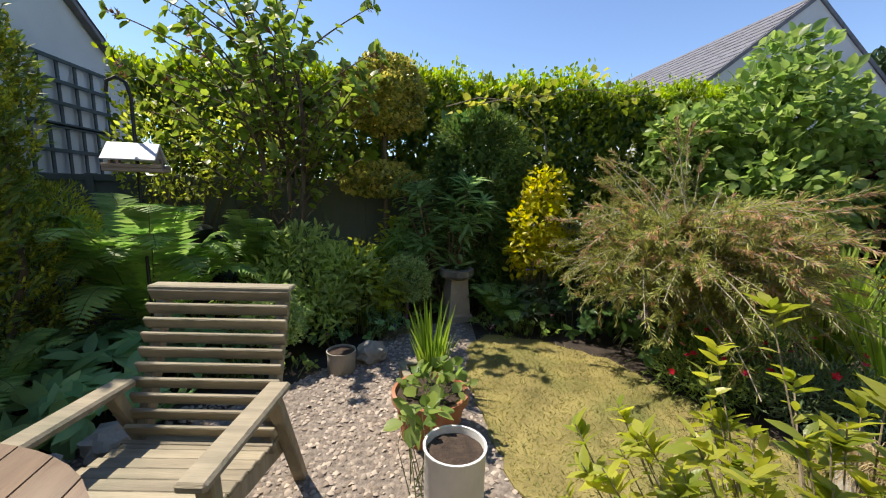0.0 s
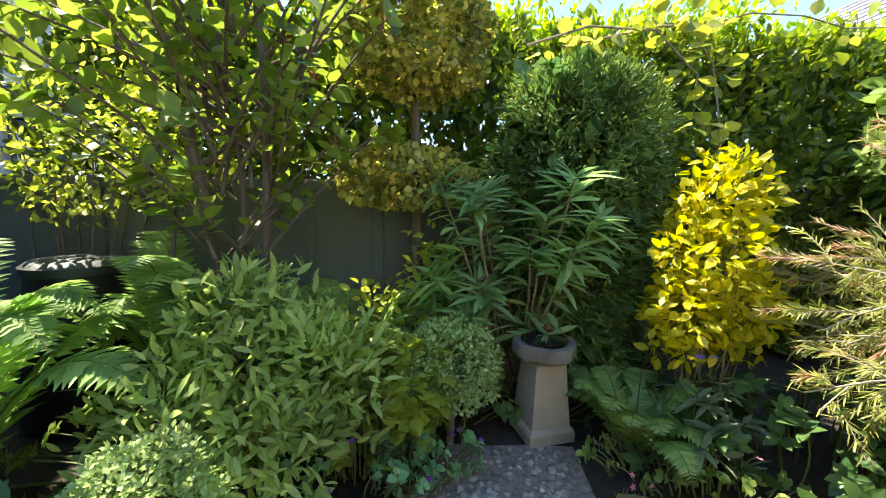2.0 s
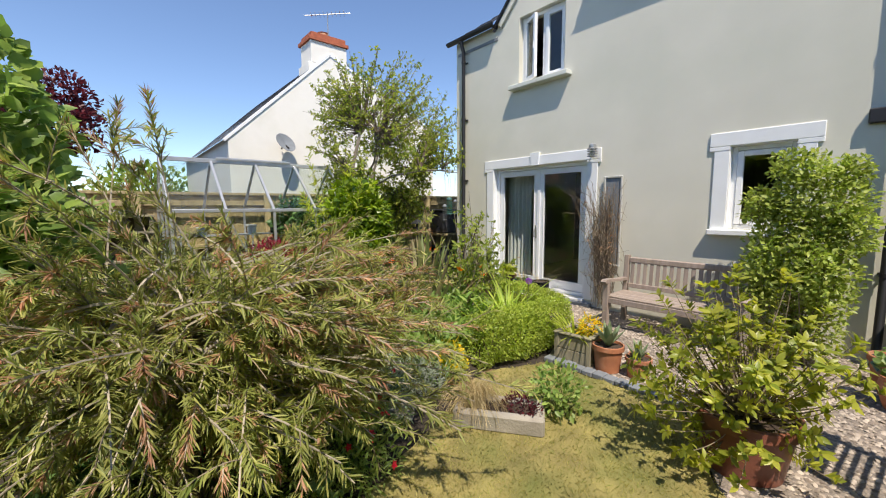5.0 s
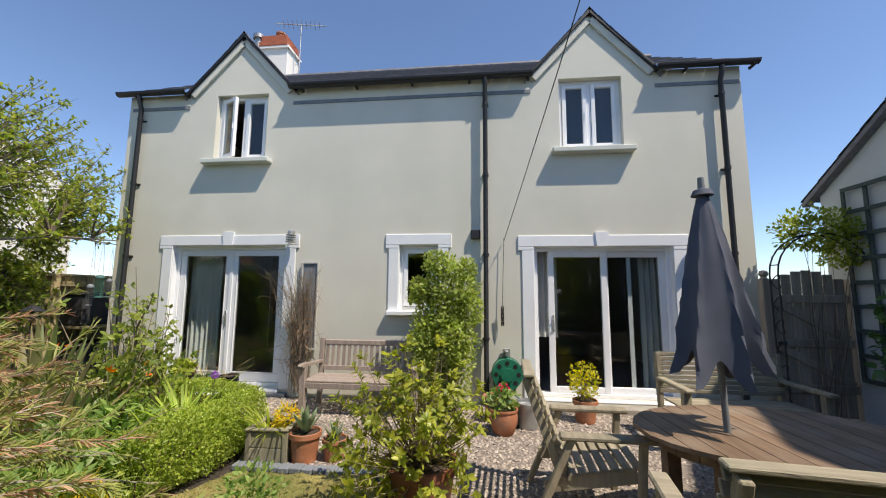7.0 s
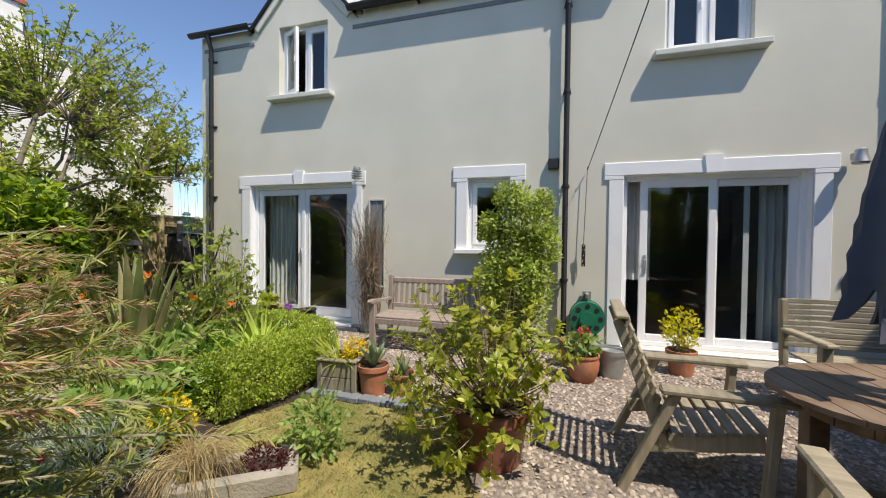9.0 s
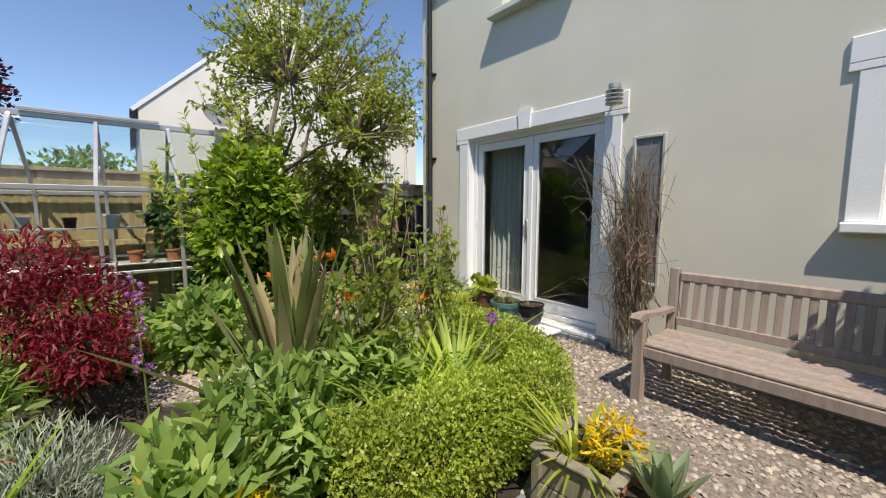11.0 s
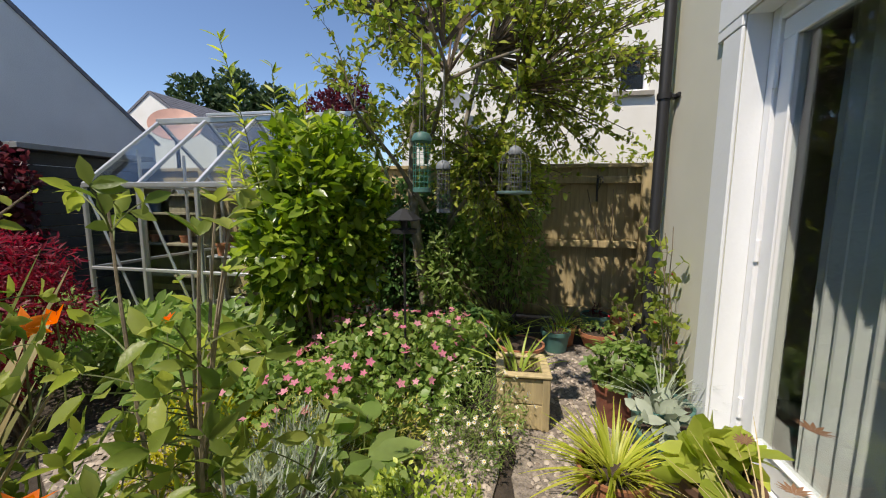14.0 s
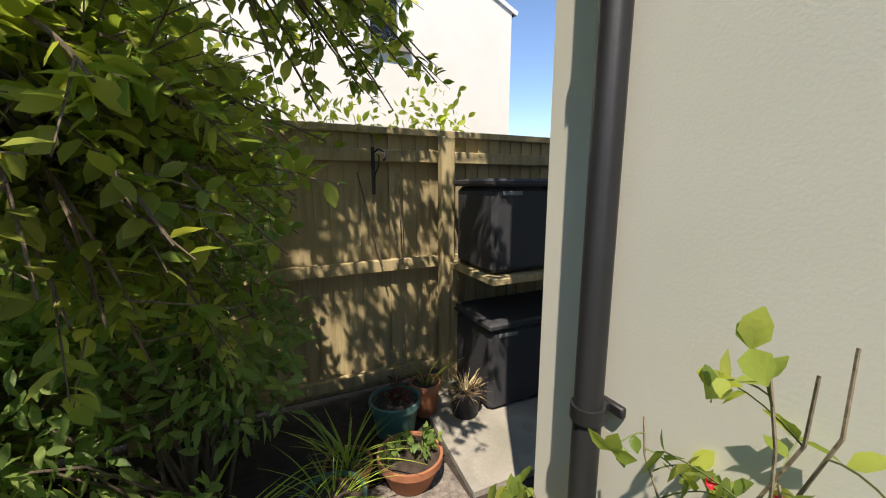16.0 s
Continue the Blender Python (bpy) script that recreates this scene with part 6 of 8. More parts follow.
def fern(at, r, n, height, label, seed, material=None):
    g = np.random.default_rng(seed)
    t = thing("fern", at, label, "fern")
    a = np.arange(n) * 2.4 + g.normal(0, 0.2, n)
    rr = r * g.uniform(0.65, 1.1, n)
    b = np.stack([np.cos(a) * rr, np.sin(a) * rr, height * g.uniform(0.35, 0.95, n)], 1)
    lines = bezier(np.stack([np.cos(a) * 0.05, np.sin(a) * 0.05, np.zeros(n)], 1), b, height * 0.65, 14)
    part("fronds", line_stems(lines, 0.006, 0.002, 4), GREENSTEM, t)
    per = 34
    u = np.tile(np.linspace(0.14, 0.99, per), (n, 1))
    x = u * 13
    i = np.minimum(x.astype(int), 12)
    row = np.arange(n)[:, None]
    p = lines[row, i] + (lines[row, i + 1] - lines[row, i]) * (x - i)[..., None]
    tg = unit(lines[row, i + 1] - lines[row, i]).reshape(-1, 3)
    p = p.reshape(-1, 3)
    u = u.ravel()
    lat = unit(np.cross(tg, np.array([0, 0, 1.0])))
    nrm = unit(np.cross(lat, tg))
    size = (r * 0.24 * np.sin(np.pi * np.clip(u * 0.93 + 0.07, 0, 1)) ** 0.7 + 0.012)
    comb = blade([0.05, 0.10, 0.09, 0.07, 0.045, 0.004], 0.12, 0.2)
    cv, cf = comb
    cv = cv.copy()
    cv[0::3, 1] *= np.array([1, 1.5, 0.8, 1.4, 0.9, 1])
    cv[2::3, 1] *= np.array([1, 1.5, 0.8, 1.4, 0.9, 1])
    sets = [spread((cv, cf), p, unit(sd * lat + 0.35 * tg + 0.06 * g.normal(size=p.shape)), nrm, size) for sd in (-1, 1)]
    part("leaflets", merged("leaflets", *sets), material or L_FERN, t)
    return t


def clump(name, label, category, at, n, h, lean, tpl, width, material, seed, bend=None):
    """A tuft of long leaves from one crown."""
    g = np.random.default_rng(seed)
    t = thing(name, at, label, category)
    a = g.uniform(0, 6.28, n)
    l = np.abs(g.normal(0, lean, n))
    way = unit(np.stack([np.cos(a) * l, np.sin(a) * l, np.ones(n)], 1))
    out = np.stack([np.cos(a), np.sin(a), np.zeros(n)], 1)
    face = unit(np.cross(np.cross(way, out + 1e-3), way) * -1 + 0.25 * g.normal(size=way.shape))
    pos = np.stack([np.cos(a), np.sin(a), np.zeros(n)], 1) * g.uniform(0, 0.09, n)[:, None]
    v, f = spread(tpl, pos, way, unit(-out * 0.0 + np.cross(way, np.cross(out, way)) * -1 + (0, 0, 0.3)), h * g.uniform(0.55, 1.1, n), width)
    part("leaves", raw_mesh("leaves", v, f), material, t)
    return t


ARCH = blade([0.02, 0.022, 0.022, 0.02, 0.018, 0.014, 0.008, 0.001], 0.75, 0.3)


def hedge_run(name, label, pts, w, h, n, size, material, seed, z0=0.02, tpl=TINY):
    """A clipped hedge along a line: leaves in its outer layer, twigs inside."""
    g = np.random.default_rng(seed)
    t = thing(name, (*pts[0], 0), label, "hedge")
    p0 = np.array(pts[0])
    P = np.array(pts) - p0
    seg = np.linalg.norm(np.diff(P, axis=0), axis=1)
    k = g.choice(len(seg), n, p=seg / seg.sum())
    u = g.uniform(-0.02, 1.02, n)[:, None]
    c = P[k] + (P[k + 1] - P[k]) * u
    d = unit(P[k + 1] - P[k])
    nm = np.stack([-d[:, 1], d[:, 0]], 1)
    a = g.uniform(0, 2 * np.pi, n)
    q = np.stack([np.cos(a), np.sin(a)], 1)
    q /= np.maximum(np.abs(q).max(1, keepdims=True), 1e-6) ** 0.75
    lump = 1 + 0.06 * np.sin(c[:, 0] * 9 + c[:, 1] * 7) + 0.05 * np.sin(c[:, 0] * 23 + a * 3)
    r = (1 - 0.4 * g.random(n) ** 1.8) * lump
    off = q[:, 0] * r * w / 2
    z = z0 + (h - z0) / 2 + q[:, 1] * r * (h - z0) / 2
    pos = np.stack([c[:, 0] + nm[:, 0] * off, c[:, 1] + nm[:, 1] * off, np.maximum(z, 0.01)], 1)
    o = unit(np.stack([nm[:, 0] * q[:, 0], nm[:, 1] * q[:, 0], q[:, 1]], 1))
    way = unit(o + 0.8 * g.normal(size=o.shape) + (0, 0, 0.3))
    v, f = spread(tpl, pos, way, unit(o + 0.6 * g.normal(size=o.shape)), size * g.uniform(0.7, 1.3, n))
    part("leaves", raw_mesh("leaves", v, f), material, t)
    s = Shape()
    for i in range(int(seg.sum() * 14)):
        j = g.choice(len(seg), p=seg / seg.sum())
        b = P[j] + (P[j + 1] - P[j]) * g.random()
        e = (b[0] + g.normal(0, w * 0.2), b[1] + g.normal(0, w * 0.2), h * g.uniform(0.5, 0.85))
        s.tube([(b[0], b[1], 0), ((b[0] + e[0]) / 2 + 0.02, (b[1] + e[1]) / 2, h * 0.35), e], 0.008, 0.003, 4, False)
    part("twigs", s, BARK, t)
    return t


# ---- back of the garden ----
hedge_run("back_hedge", "tall privet hedge with bright new top growth behind the fence", [(-3.0, 7.95), (0.0, 7.85), (3.2, 7.85), (6.0, 7.6)], 0.95, 2.82, 46000, 0.08, L_HEDGE, 21, 0.1, OVAL)
# Big dark filler leaves close gaps; the hedge's inner shade is in their colour.
hedge_run("hedge_dark_filler", "dark filler leaves coloured like the shade inside the privet hedge", [(-2.9, 8.0), (0.0, 7.95), (3.2, 7.95), (6.0, 7.7)], 0.5, 2.72, 15000, 0.16, L_DARK, 22, 0.1, OVAL)
g = np.random.default_rng(31)
n = 9000
x = g.uniform(-3.0, 6.2, n)
p = np.stack([x, 7.8 + g.normal(0, 0.22, n), 2.78 + 0.07 * np.sin(x * 3.1) + 0.05 * np.sin(x * 7.7) + np.abs(g.normal(0, 0.08, n))], 1) 
v, f = spread(OVAL, p, unit(g.normal(size=(n, 3)) * 0.6 + (0, -0.1, 0.9)), unit(g.normal(size=(n, 3)) + (0, -0.4, 0.5)), 0.07 * g.uniform(0.6, 1.2, n))
tagged(part("hedge_shoots", raw_mesh("hedge_shoots", v, f), L_HEDGETOP), "bright lime young shoots along the hedge top", "hedge", "", "stuff")

# golden conifers
blobs = [(0, 0, 0.9, 0.40, 0.42, 0.9), (0.0, 0, 2.0, 0.36, 0.38, 0.9), (-0.08, 0.0, 2.8, 0.26, 0.26, 0.7), (-0.42, 0.05, 0.9, 0.38, 0.38, 0.9), (-0.38, -0.1, 2.1, 0.34, 0.36, 1.0), (0.22, 0.2, 1.9, 0.13, 0.13, 0.45), (0.25, -0.2, 1.3, 0.16, 0.16, 0.5), (-0.1, -0.35, 1.6, 0.16, 0.16, 0.6)]
def conifer_tufts(t, blobs, n, seed):
    """Short upswept sprays, each a tuft of its own."""
    g = np.random.default_rng(seed)
    p, o = ball_points(blobs, n, 0.16, seed)
    lines = bezier(p - o * 0.05 - (0, 0, 0.04), p + (0, 0, 0.035), 0.0, 5)
    part("sprays", raw_mesh("sprays", *twig_leaves(lines, 15, 0.1, OVAL, 0.030, 1.3, g, width=0.9)), L_CON, t)


t = shrub("conifer", "tall upright golden green conifer beside the trellis wall", "tree", (-2.36, 5.0, 0), blobs, 9000, LANCE, 0.075, L_YEW, 6, 0.03, BARK, 0.35, 41, 0.9, 0.5)
conifer_tufts(t, blobs, 3400, 42)
shrub("conifer", "low golden conifer shrub behind the ferns", "shrub", (-2.5, 5.55, 0), [(0, 0, 0.6, 0.45, 0.4, 0.6), (0.1, 0, 1.1, 0.35, 0.3, 0.35)], 9000, LANCE, 0.05, L_CON, 6, 0.02, BARK, 0.35, 43, 0.8, 0.6)

# two-stemmed tree
t = thing("fruit_tree", (-0.88, 6.5, 0), "two-stemmed small tree with withered flower clusters", "tree")
g = np.random.default_rng(51)
trunk = Shape()
trunk.tube([(-0.08, 0, 0), (-0.10, 0.0, 0.5), (-0.13, 0, 1.0), (-0.2, -0.02, 1.5), (-0.28, -0.05, 2.2)], 0.042, 0.022, 8)
trunk.tube([(0.06, 0, 0), (0.10, 0.02, 0.6), (0.14, 0, 1.2), (0.18, -0.02, 1.9), (0.15, -0.05, 2.5)], 0.036, 0.018, 8)
trunk.tube([(-0.02, 0.05, 0), (0.02, 0.06, 0.8), (0.0, 0.04, 1.6), (-0.1, 0, 2.4)], 0.03, 0.014, 8)
part("trunk", trunk, BARK, t, "", True)
ends = np.array([(g.uniform(-1.35, 1.0), g.uniform(-0.95, 0.55), g.uniform(1.6, 3.7)) for _ in range(90)])
ends = ends[(ends[:, 0] / 1.4) ** 2 + (ends[:, 1] / 1.1) ** 2 + ((ends[:, 2] - 2.55) / 1.35) ** 2 < 1.05]
st = np.stack([g.normal(0, 0.15, len(ends)), g.normal(0, 0.08, len(ends)), np.clip(ends[:, 2] - g.uniform(0.3, 1.0, len(ends)), 1.0, 2.4)], 1)
lines = bezier(st, ends, 0.12, 8, g)
part("branches", line_stems(lines, 0.012, 0.004), BARK, t)
part("leaves", merged("leaves", twig_leaves(lines, 20, 0.2, OVAL, 0.10, 0.5, g, width=1.35), whorls(lines, 6, OVAL, 0.10, g, width=1.35)), L_TREE, t)
part("withered_flowers", raw_mesh("withered_flowers", *whorls(lines[:60], 12, OVAL, 0.045, g, back=0.08)), L_BROWN, t, "brown withered flower clusters")
shrub("golden_privet", "loose golden privet in front of the hedge", "shrub", (-2.15, 6.95, 0), [(0, 0, 1.75, 0.6, 0.3, 0.6), (0.7, 0.1, 1.8, 0.5, 0.3, 0.5)], 1900, OVAL, 0.06, L_LIME, 14, 0.012, BARK, 0.5, 53)

# clipped holly tiers
t = thing("holly_topiary", (0.08, 6.82, 0), "variegated holly clipped into two tiers on a bare stem", "topiary")
part("stem", Shape().tube([(0, 0, 0), (0.02, 0, 1.0), (0, 0.01, 2.2)], 0.035, 0.025, 8), BARK, t, "", True)
foliage("lower_tier", [(-0.06, -0.05, 1.52, 0.43, 0.34, 0.19)], 3600, ROUND, 0.042, L_HOLLY, t, 0.4, 61)
foliage("upper_tier", [(0.02, 0, 2.40, 0.44, 0.40, 0.42)], 6800, ROUND, 0.042, L_HOLLY, t, 0.35, 62)

# yew column, golden hop over it, golden philadelphus
t_yew = shrub("yew", "dense dark green clipped yew column", "shrub", (1.20, 7.0, 0), [(0, 0, 0.8, 0.58, 0.45, 0.85), (0, 0, 1.55, 0.60, 0.45, 0.80), (0.12, 0, 1.9, 0.48, 0.42, 0.45)], 42000, NARROW, 0.046, L_YEW, 8, 0.03, BARK, 0.25, 63, 0.1, 0.6, width=1.8)
# Oversized dark leaves added inside, their colour standing for the yew's deep shade.
foliage("yew_dark_filler", [(0, 0, 0.8, 0.46, 0.36, 0.75), (0, 0, 1.6, 0.46, 0.34, 0.72)], 3500, OVAL, 0.16, L_DARK, t_yew, 0.3, 67)
t = thing("golden_vine", (1.5, 6.75, 0), "golden leaved vine trailing over the yew and hedge", "vine")
g = np.random.default_rng(64)
vl = np.array([[(-0.75, -0.05, 2.32), (-0.4, -0.1, 2.42), (0.0, -0.12, 2.40), (0.25, -0.15, 2.15), (0.2, -0.22, 1.9), (0.35, -0.25, 1.75), (0.3, -0.3, 1.5)],
               [(-0.5, 0.05, 2.36), (0.1, 0.0, 2.48), (0.4, 0, 2.50), (0.7, 0.05, 2.6), (1.1, 0.1, 2.62), (1.5, 0.2, 2.6), (1.9, 0.3, 2.66)],
               [(0.5, -0.2, 0.3), (0.5, -0.2, 0.9), (0.4, -0.22, 1.3), (0.35, -0.25, 1.8), (0.3, -0.2, 2.2), (0.2, -0.1, 2.45), (0.0, 0.0, 2.5)]], float)
part("stems", line_stems(vl, 0.008, 0.004), STEM, t)
vines = np.concatenate([vl + g.normal(0, 0.08, vl.shape) for _ in range(3)])
part("leaves", raw_mesh("leaves", *twig_leaves(vines, 13, 0.0, ROUND, 0.10, 0.3, g)), L_HOP, t)
shrub("philadelphus", "golden yellow leaved mock orange beside the yew", "shrub", (1.70, 6.30, 0), [(0, 0, 1.10, 0.27, 0.26, 0.34), (0.10, 0.05, 1.42, 0.25, 0.22, 0.26), (-0.14, -0.05, 0.80, 0.20, 0.20, 0.26), (0.18, -0.05, 0.85, 0.2, 0.2, 0.28)], 2300, OVAL, 0.068, L_GOLD, 24, 0.006, STEM, 0.6, 65, 0.2, 0.95)

# spurge
t = thing("tree_spurge", (0.78, 6.88, 0), "honey spurge with whorls of dark narrow leaves", "shrub")
g = np.random.default_rng(71)
ends = np.array([(g.uniform(-0.62, 0.55), g.uniform(-0.50, 0.15), g.uniform(0.55, 1.55)) for _ in range(40)])
lines = bezier(np.tile((0.02, 0, 0.02), (40, 1)) + g.normal(0, 0.04, (40, 3)) * (1, 1, 0), ends, -0.12, 8, g)
part("stems", line_stems(lines, 0.011, 0.006), STEM, t)
part("leaves", merged("leaves", whorls(lines, 24, LANCE, 0.23, g, 0.2, 0.75, 0.12), twig_leaves(lines, 8, 0.55, LANCE, 0.19, 0.4, g)), L_SPURGE, t)
part("flower_heads", raw_mesh("flower_heads", *whorls(lines[:9] + (0, 0, 0.03), 40, OVAL, 0.04, g, 0.6)), L_BROWN, t, "brownish seed heads")

# ferns and undergrowth
fern((-1.75, 5.68, 0), 0.82, 26, 1.38, "large green fern growing beneath the bird feeder", 81)
fern((-1.12, 6.40, 0.1), 0.60, 24, 1.15, "pale green fern in front of the fence", 82, leafy("pale fern", (0.16, 0.28, 0.07), (0.30, 0.42, 0.14), 0.5, 0.5))
fern((1.32, 6.22, 0), 0.42, 18, 0.48, "small green fern beside the bird bath", 83)
fern((-2.1, 4.55, 0), 0.55, 15, 0.6, "green fern at the foot of the conifer", 84)
fern((-0.35, 6.72, 0), 0.62, 26, 0.85, "green fern against the fence", 85)


def rosettes(name, label, at, blobs, n, per, tpl, size, material, seed, category="plant", width=1.0, lift=0.15, stem_h=0.02):
    """Many short stems, each ending in a whorl of leaves."""
    g = np.random.default_rng(seed)
    t = thing(name, at, label, category)
    p, o = ball_points(blobs, n, 0.3, seed)
    keep = p[:, 2] > 0.06
    p = p[keep]
    b = p * (0.75, 0.75, 0)
    b[:, 2] = stem_h
    lines = bezier(b, p, lift * 0.3, 6, g)
    part("stems", line_stems(lines, 0.005, 0.003, 4), GREENSTEM, t)
    part("leaves", raw_mesh("leaves", *whorls(lines, per, tpl, size, g, 0.1, width, 0.05)), material, t)
    return t


rosettes("hellebore", "dark green hellebores spreading at the bed's edge", (-1.75, 5.05, 0), [(0, 0, 0.12, 0.75, 0.6, 0.3), (0.35, 0.35, 0.15, 0.4, 0.35, 0.3)], 150, 9, LANCE, 0.20, L_HELLE, 91, width=1.7)
rosettes("hellebore", "dark green hellebores below the ferns", (-2.35, 4.2, 0), [(0, 0, 0.1, 0.7, 0.7, 0.25)], 110, 9, LANCE, 0.20, L_HELLE, 92, width=1.7)
rosettes("lamium", "pale leaved ground cover beside the gravel", (-0.75, 5.25, 0), [(0, 0, 0.06, 0.3, 0.2, 0.16), (-0.4, 0.0, 0.06, 0.25, 0.2, 0.14)], 130, 8, OVAL, 0.045, L_BRIGHT, 93, width=1.3)
shrub("hydrangea", "leafy green shrub with small pale leaves", "shrub", (-0.62, 6.02, 0), [(0, 0, 0.62, 0.50, 0.36, 0.42), (0.32, 0.05, 0.55, 0.38, 0.28, 0.34), (-0.25, -0.15, 0.42, 0.38, 0.28, 0.34), (-0.1, 0.05, 0.88, 0.26, 0.22, 0.22), (0.15, -0.3, 0.4, 0.3, 0.2, 0.28)], 3600, LANCE, 0.080, leafy("pale shrub leaf", (0.270, 0.370, 0.100), (0.500, 0.600, 0.200), 0.4, 0.5), 30, 0.005, STEM, 0.7, 94, 0.5, 0.9, width=1.4)
rosettes("heuchera", "lime green lobed leaves in the bed", (-0.12, 6.14, 0), [(0, 0, 0.36, 0.30, 0.20, 0.36), (0.22, 0.1, 0.42, 0.2, 0.18, 0.34)], 120, 5, ROUND, 0.095, L_LIME, 95)
shrub("honeysuckle", "pale leaved honeysuckle climbing before the fence", "climber", (0.15, 6.72, 0), [(0, 0, 0.75, 0.16, 0.12, 0.5), (-0.3, 0.1, 0.5, 0.25, 0.12, 0.4)], 420, OVAL, 0.07, L_LIME, 10, 0.005, STEM, 0.7, 99)
t = rosettes("geranium", "dark green cranesbill with purple flowers", (-0.25, 5.92, 0), [(0, 0, 0.1, 0.42, 0.28, 0.24), (0.4, 0.15, 0.08, 0.35, 0.2, 0.18)], 170, 7, ROUND, 0.05, L_HELLE, 96)
flowers_on([(0, 0, 0.1, 0.42, 0.28, 0.24), (0.4, 0.15, 0.08, 0.35, 0.2, 0.18)], 46, 0.018, F_PURPLE, t, 97, 5, "purple flowers", 0.03, 0.1)
rosettes("ivy", "dark low ivy between the shrubs", (0.2, 7.0, 0), [(-1.2, 0.0, 0.1, 1.2, 0.35, 0.4), (0.6, -0.2, 0.1, 0.7, 0.4, 0.35), (1.5, -0.3, 0.1, 0.7, 0.4, 0.5)], 260, 8, ROUND, 0.07, L_DARK, 98)


def ball_topiary(at, z, r, label, seed):
    t = thing("box_ball", at, label, "topiary", "clipped box balls")
    part("stem", Shape().tube([(0, 0, 0), (0.01, 0, z * 0.5), (0, 0, z)], 0.022, 0.016, 7), STEM, t, "", True)
    foliage("leaves", [(0, 0, z, r, r, r * 0.92)], 5200, TINY, 0.026, L_BOXBALL, t, 0.3, seed, 0.2, 0.9, "", 1.2)
    return t


ball_topiary((-0.75, 5.47, 0), 0.38, 0.235, "clipped box ball on a short stem", 101)
ball_topiary((0.31, 6.36, 0), 0.48, 0.27, "clipped grey green box ball near the bird bath", 102)
t = rosettes("cornflower", "grey leaved cornflowers with violet blue heads", (1.62, 6.10, 0), [(0, 0, 0.15, 0.28, 0.22, 0.32)], 60, 6, LANCE, 0.13, leafy("grey green leaf", (0.13, 0.20, 0.11), (0.24, 0.31, 0.19), 0.6, 0.35), 104)
flowers_on([(0, 0, 0.22, 0.26, 0.2, 0.36)], 22, 0.028, F_BLUE, t, 105, 9, "violet blue flowers", 0.05, 0.2)
t = rosettes("cranesbill", "low leafy edge of the bed with pale pink flowers", (1.55, 5.88, 0), [(0, 0, 0.04, 0.4, 0.14, 0.13), (-0.3, 0.22, 0.05, 0.3, 0.15, 0.16)], 120, 7, ROUND, 0.04, L_MID, 106)
flowers_on([(0, 0, 0.05, 0.4, 0.14, 0.14)], 14, 0.018, F_PINK, t, 107, 5, "pale pink flowers", 0.03, 0.2)

# bottlebrush
t = thing("bottlebrush", (2.55, 5.38, 0), "large arching bottlebrush shrub with bronze shoot tips", "shrub")
g = np.random.default_rng(111)
limbs = []
for k in range(17):
    a = g.uniform(0, 6.28)
    limbs.append([(0.25 * math.cos(a), 0.3 * math.sin(a), g.uniform(0.7, 1.25))])
limbs = np.array(limbs)[:, 0]
main = bezier(g.normal(0, 0.05, (17, 3)) * (1, 1, 0) + (0, 0, 0.01), limbs, 0.1, 7, g)
part("limbs", line_stems(main, 0.02, 0.010, 6), STEM, t, "", True)
N = 420
a = g.uniform(0, 6.28, N)
el = g.uniform(-0.85, 1.05, N)
rad = np.where(g.random(N) < 0.12, g.uniform(1.0, 1.25, N), g.uniform(0.5, 1.0, N))
e = np.stack([np.cos(a) * np.cos(el) * 0.98 * rad, np.sin(a) * np.cos(el) * 1.28 * rad - 0.30, 0.84 + np.sin(el) * 0.68 * rad], 1)
e[:, 0] -= np.where(e[:, 0] < -0.4, 0.10, 0.0)
e[:, 2] = np.maximum(e[:, 2], g.uniform(0.08, 0.3, N))
e[:10] = np.stack([g.uniform(-0.45, 0.35, 10), g.uniform(0.0, 0.75, 10), g.uniform(1.55, 2.1, 10)], 1)
e[16:60] = np.stack([g.uniform(-0.6, 0.3, 44), g.uniform(-1.3, -0.8, 44), g.uniform(0.85, 1.35, 44)], 1)
src = main[g.integers(0, 17, N), g.integers(3, 7, N)]
br = bezier(src, e, 0.26, 8, g)
BRUSHSTEM = paint("pale bottlebrush bark", (0.40, 0.35, 0.27), 0.8, 0.25, 12, 0.4, 60)
part("branches", line_stems(br, 0.007, 0.0025, 4), BRUSHSTEM, t)
side_n = 4
ti, tt, tu = on_lines(br, side_n, 0.45, 0.95, g)
se = ti + unit(tt + 0.7 * g.normal(size=ti.shape)) * g.uniform(0.08, 0.22, len(ti))[:, None]
sb = bezier(ti, se, 0.03, 5)
part("twigs", line_stems(sb, 0.003, 0.0015, 3), STEM, t)
part("leaves", merged("leaves", twig_leaves(br, 74, 0.3, NARROW, 0.056, 1.2, g, width=0.9), twig_leaves(sb, 30, 0.0, NARROW, 0.052, 1.3, g, width=0.9)), L_BRUSH, t)
tips = br[(e[:, 2] > 0.95) | (g.random(N) < 0.2)]
part("shoots", merged("shoots", twig_leaves(tips, 44, 0.80, NARROW, 0.05, 1.8, g, width=0.75), twig_leaves(sb[::4], 16, 0.5, NARROW, 0.045, 1.8, g, width=0.75)), L_BRUSHTIP, t, "bronze young shoots")
caps = br[g.choice(N, 60, replace=False)]
cp, ct, _ = on_lines(caps, 26, 0.55, 0.72, g)
sd = unit(np.cross(ct, unit(g.normal(size=ct.shape))))
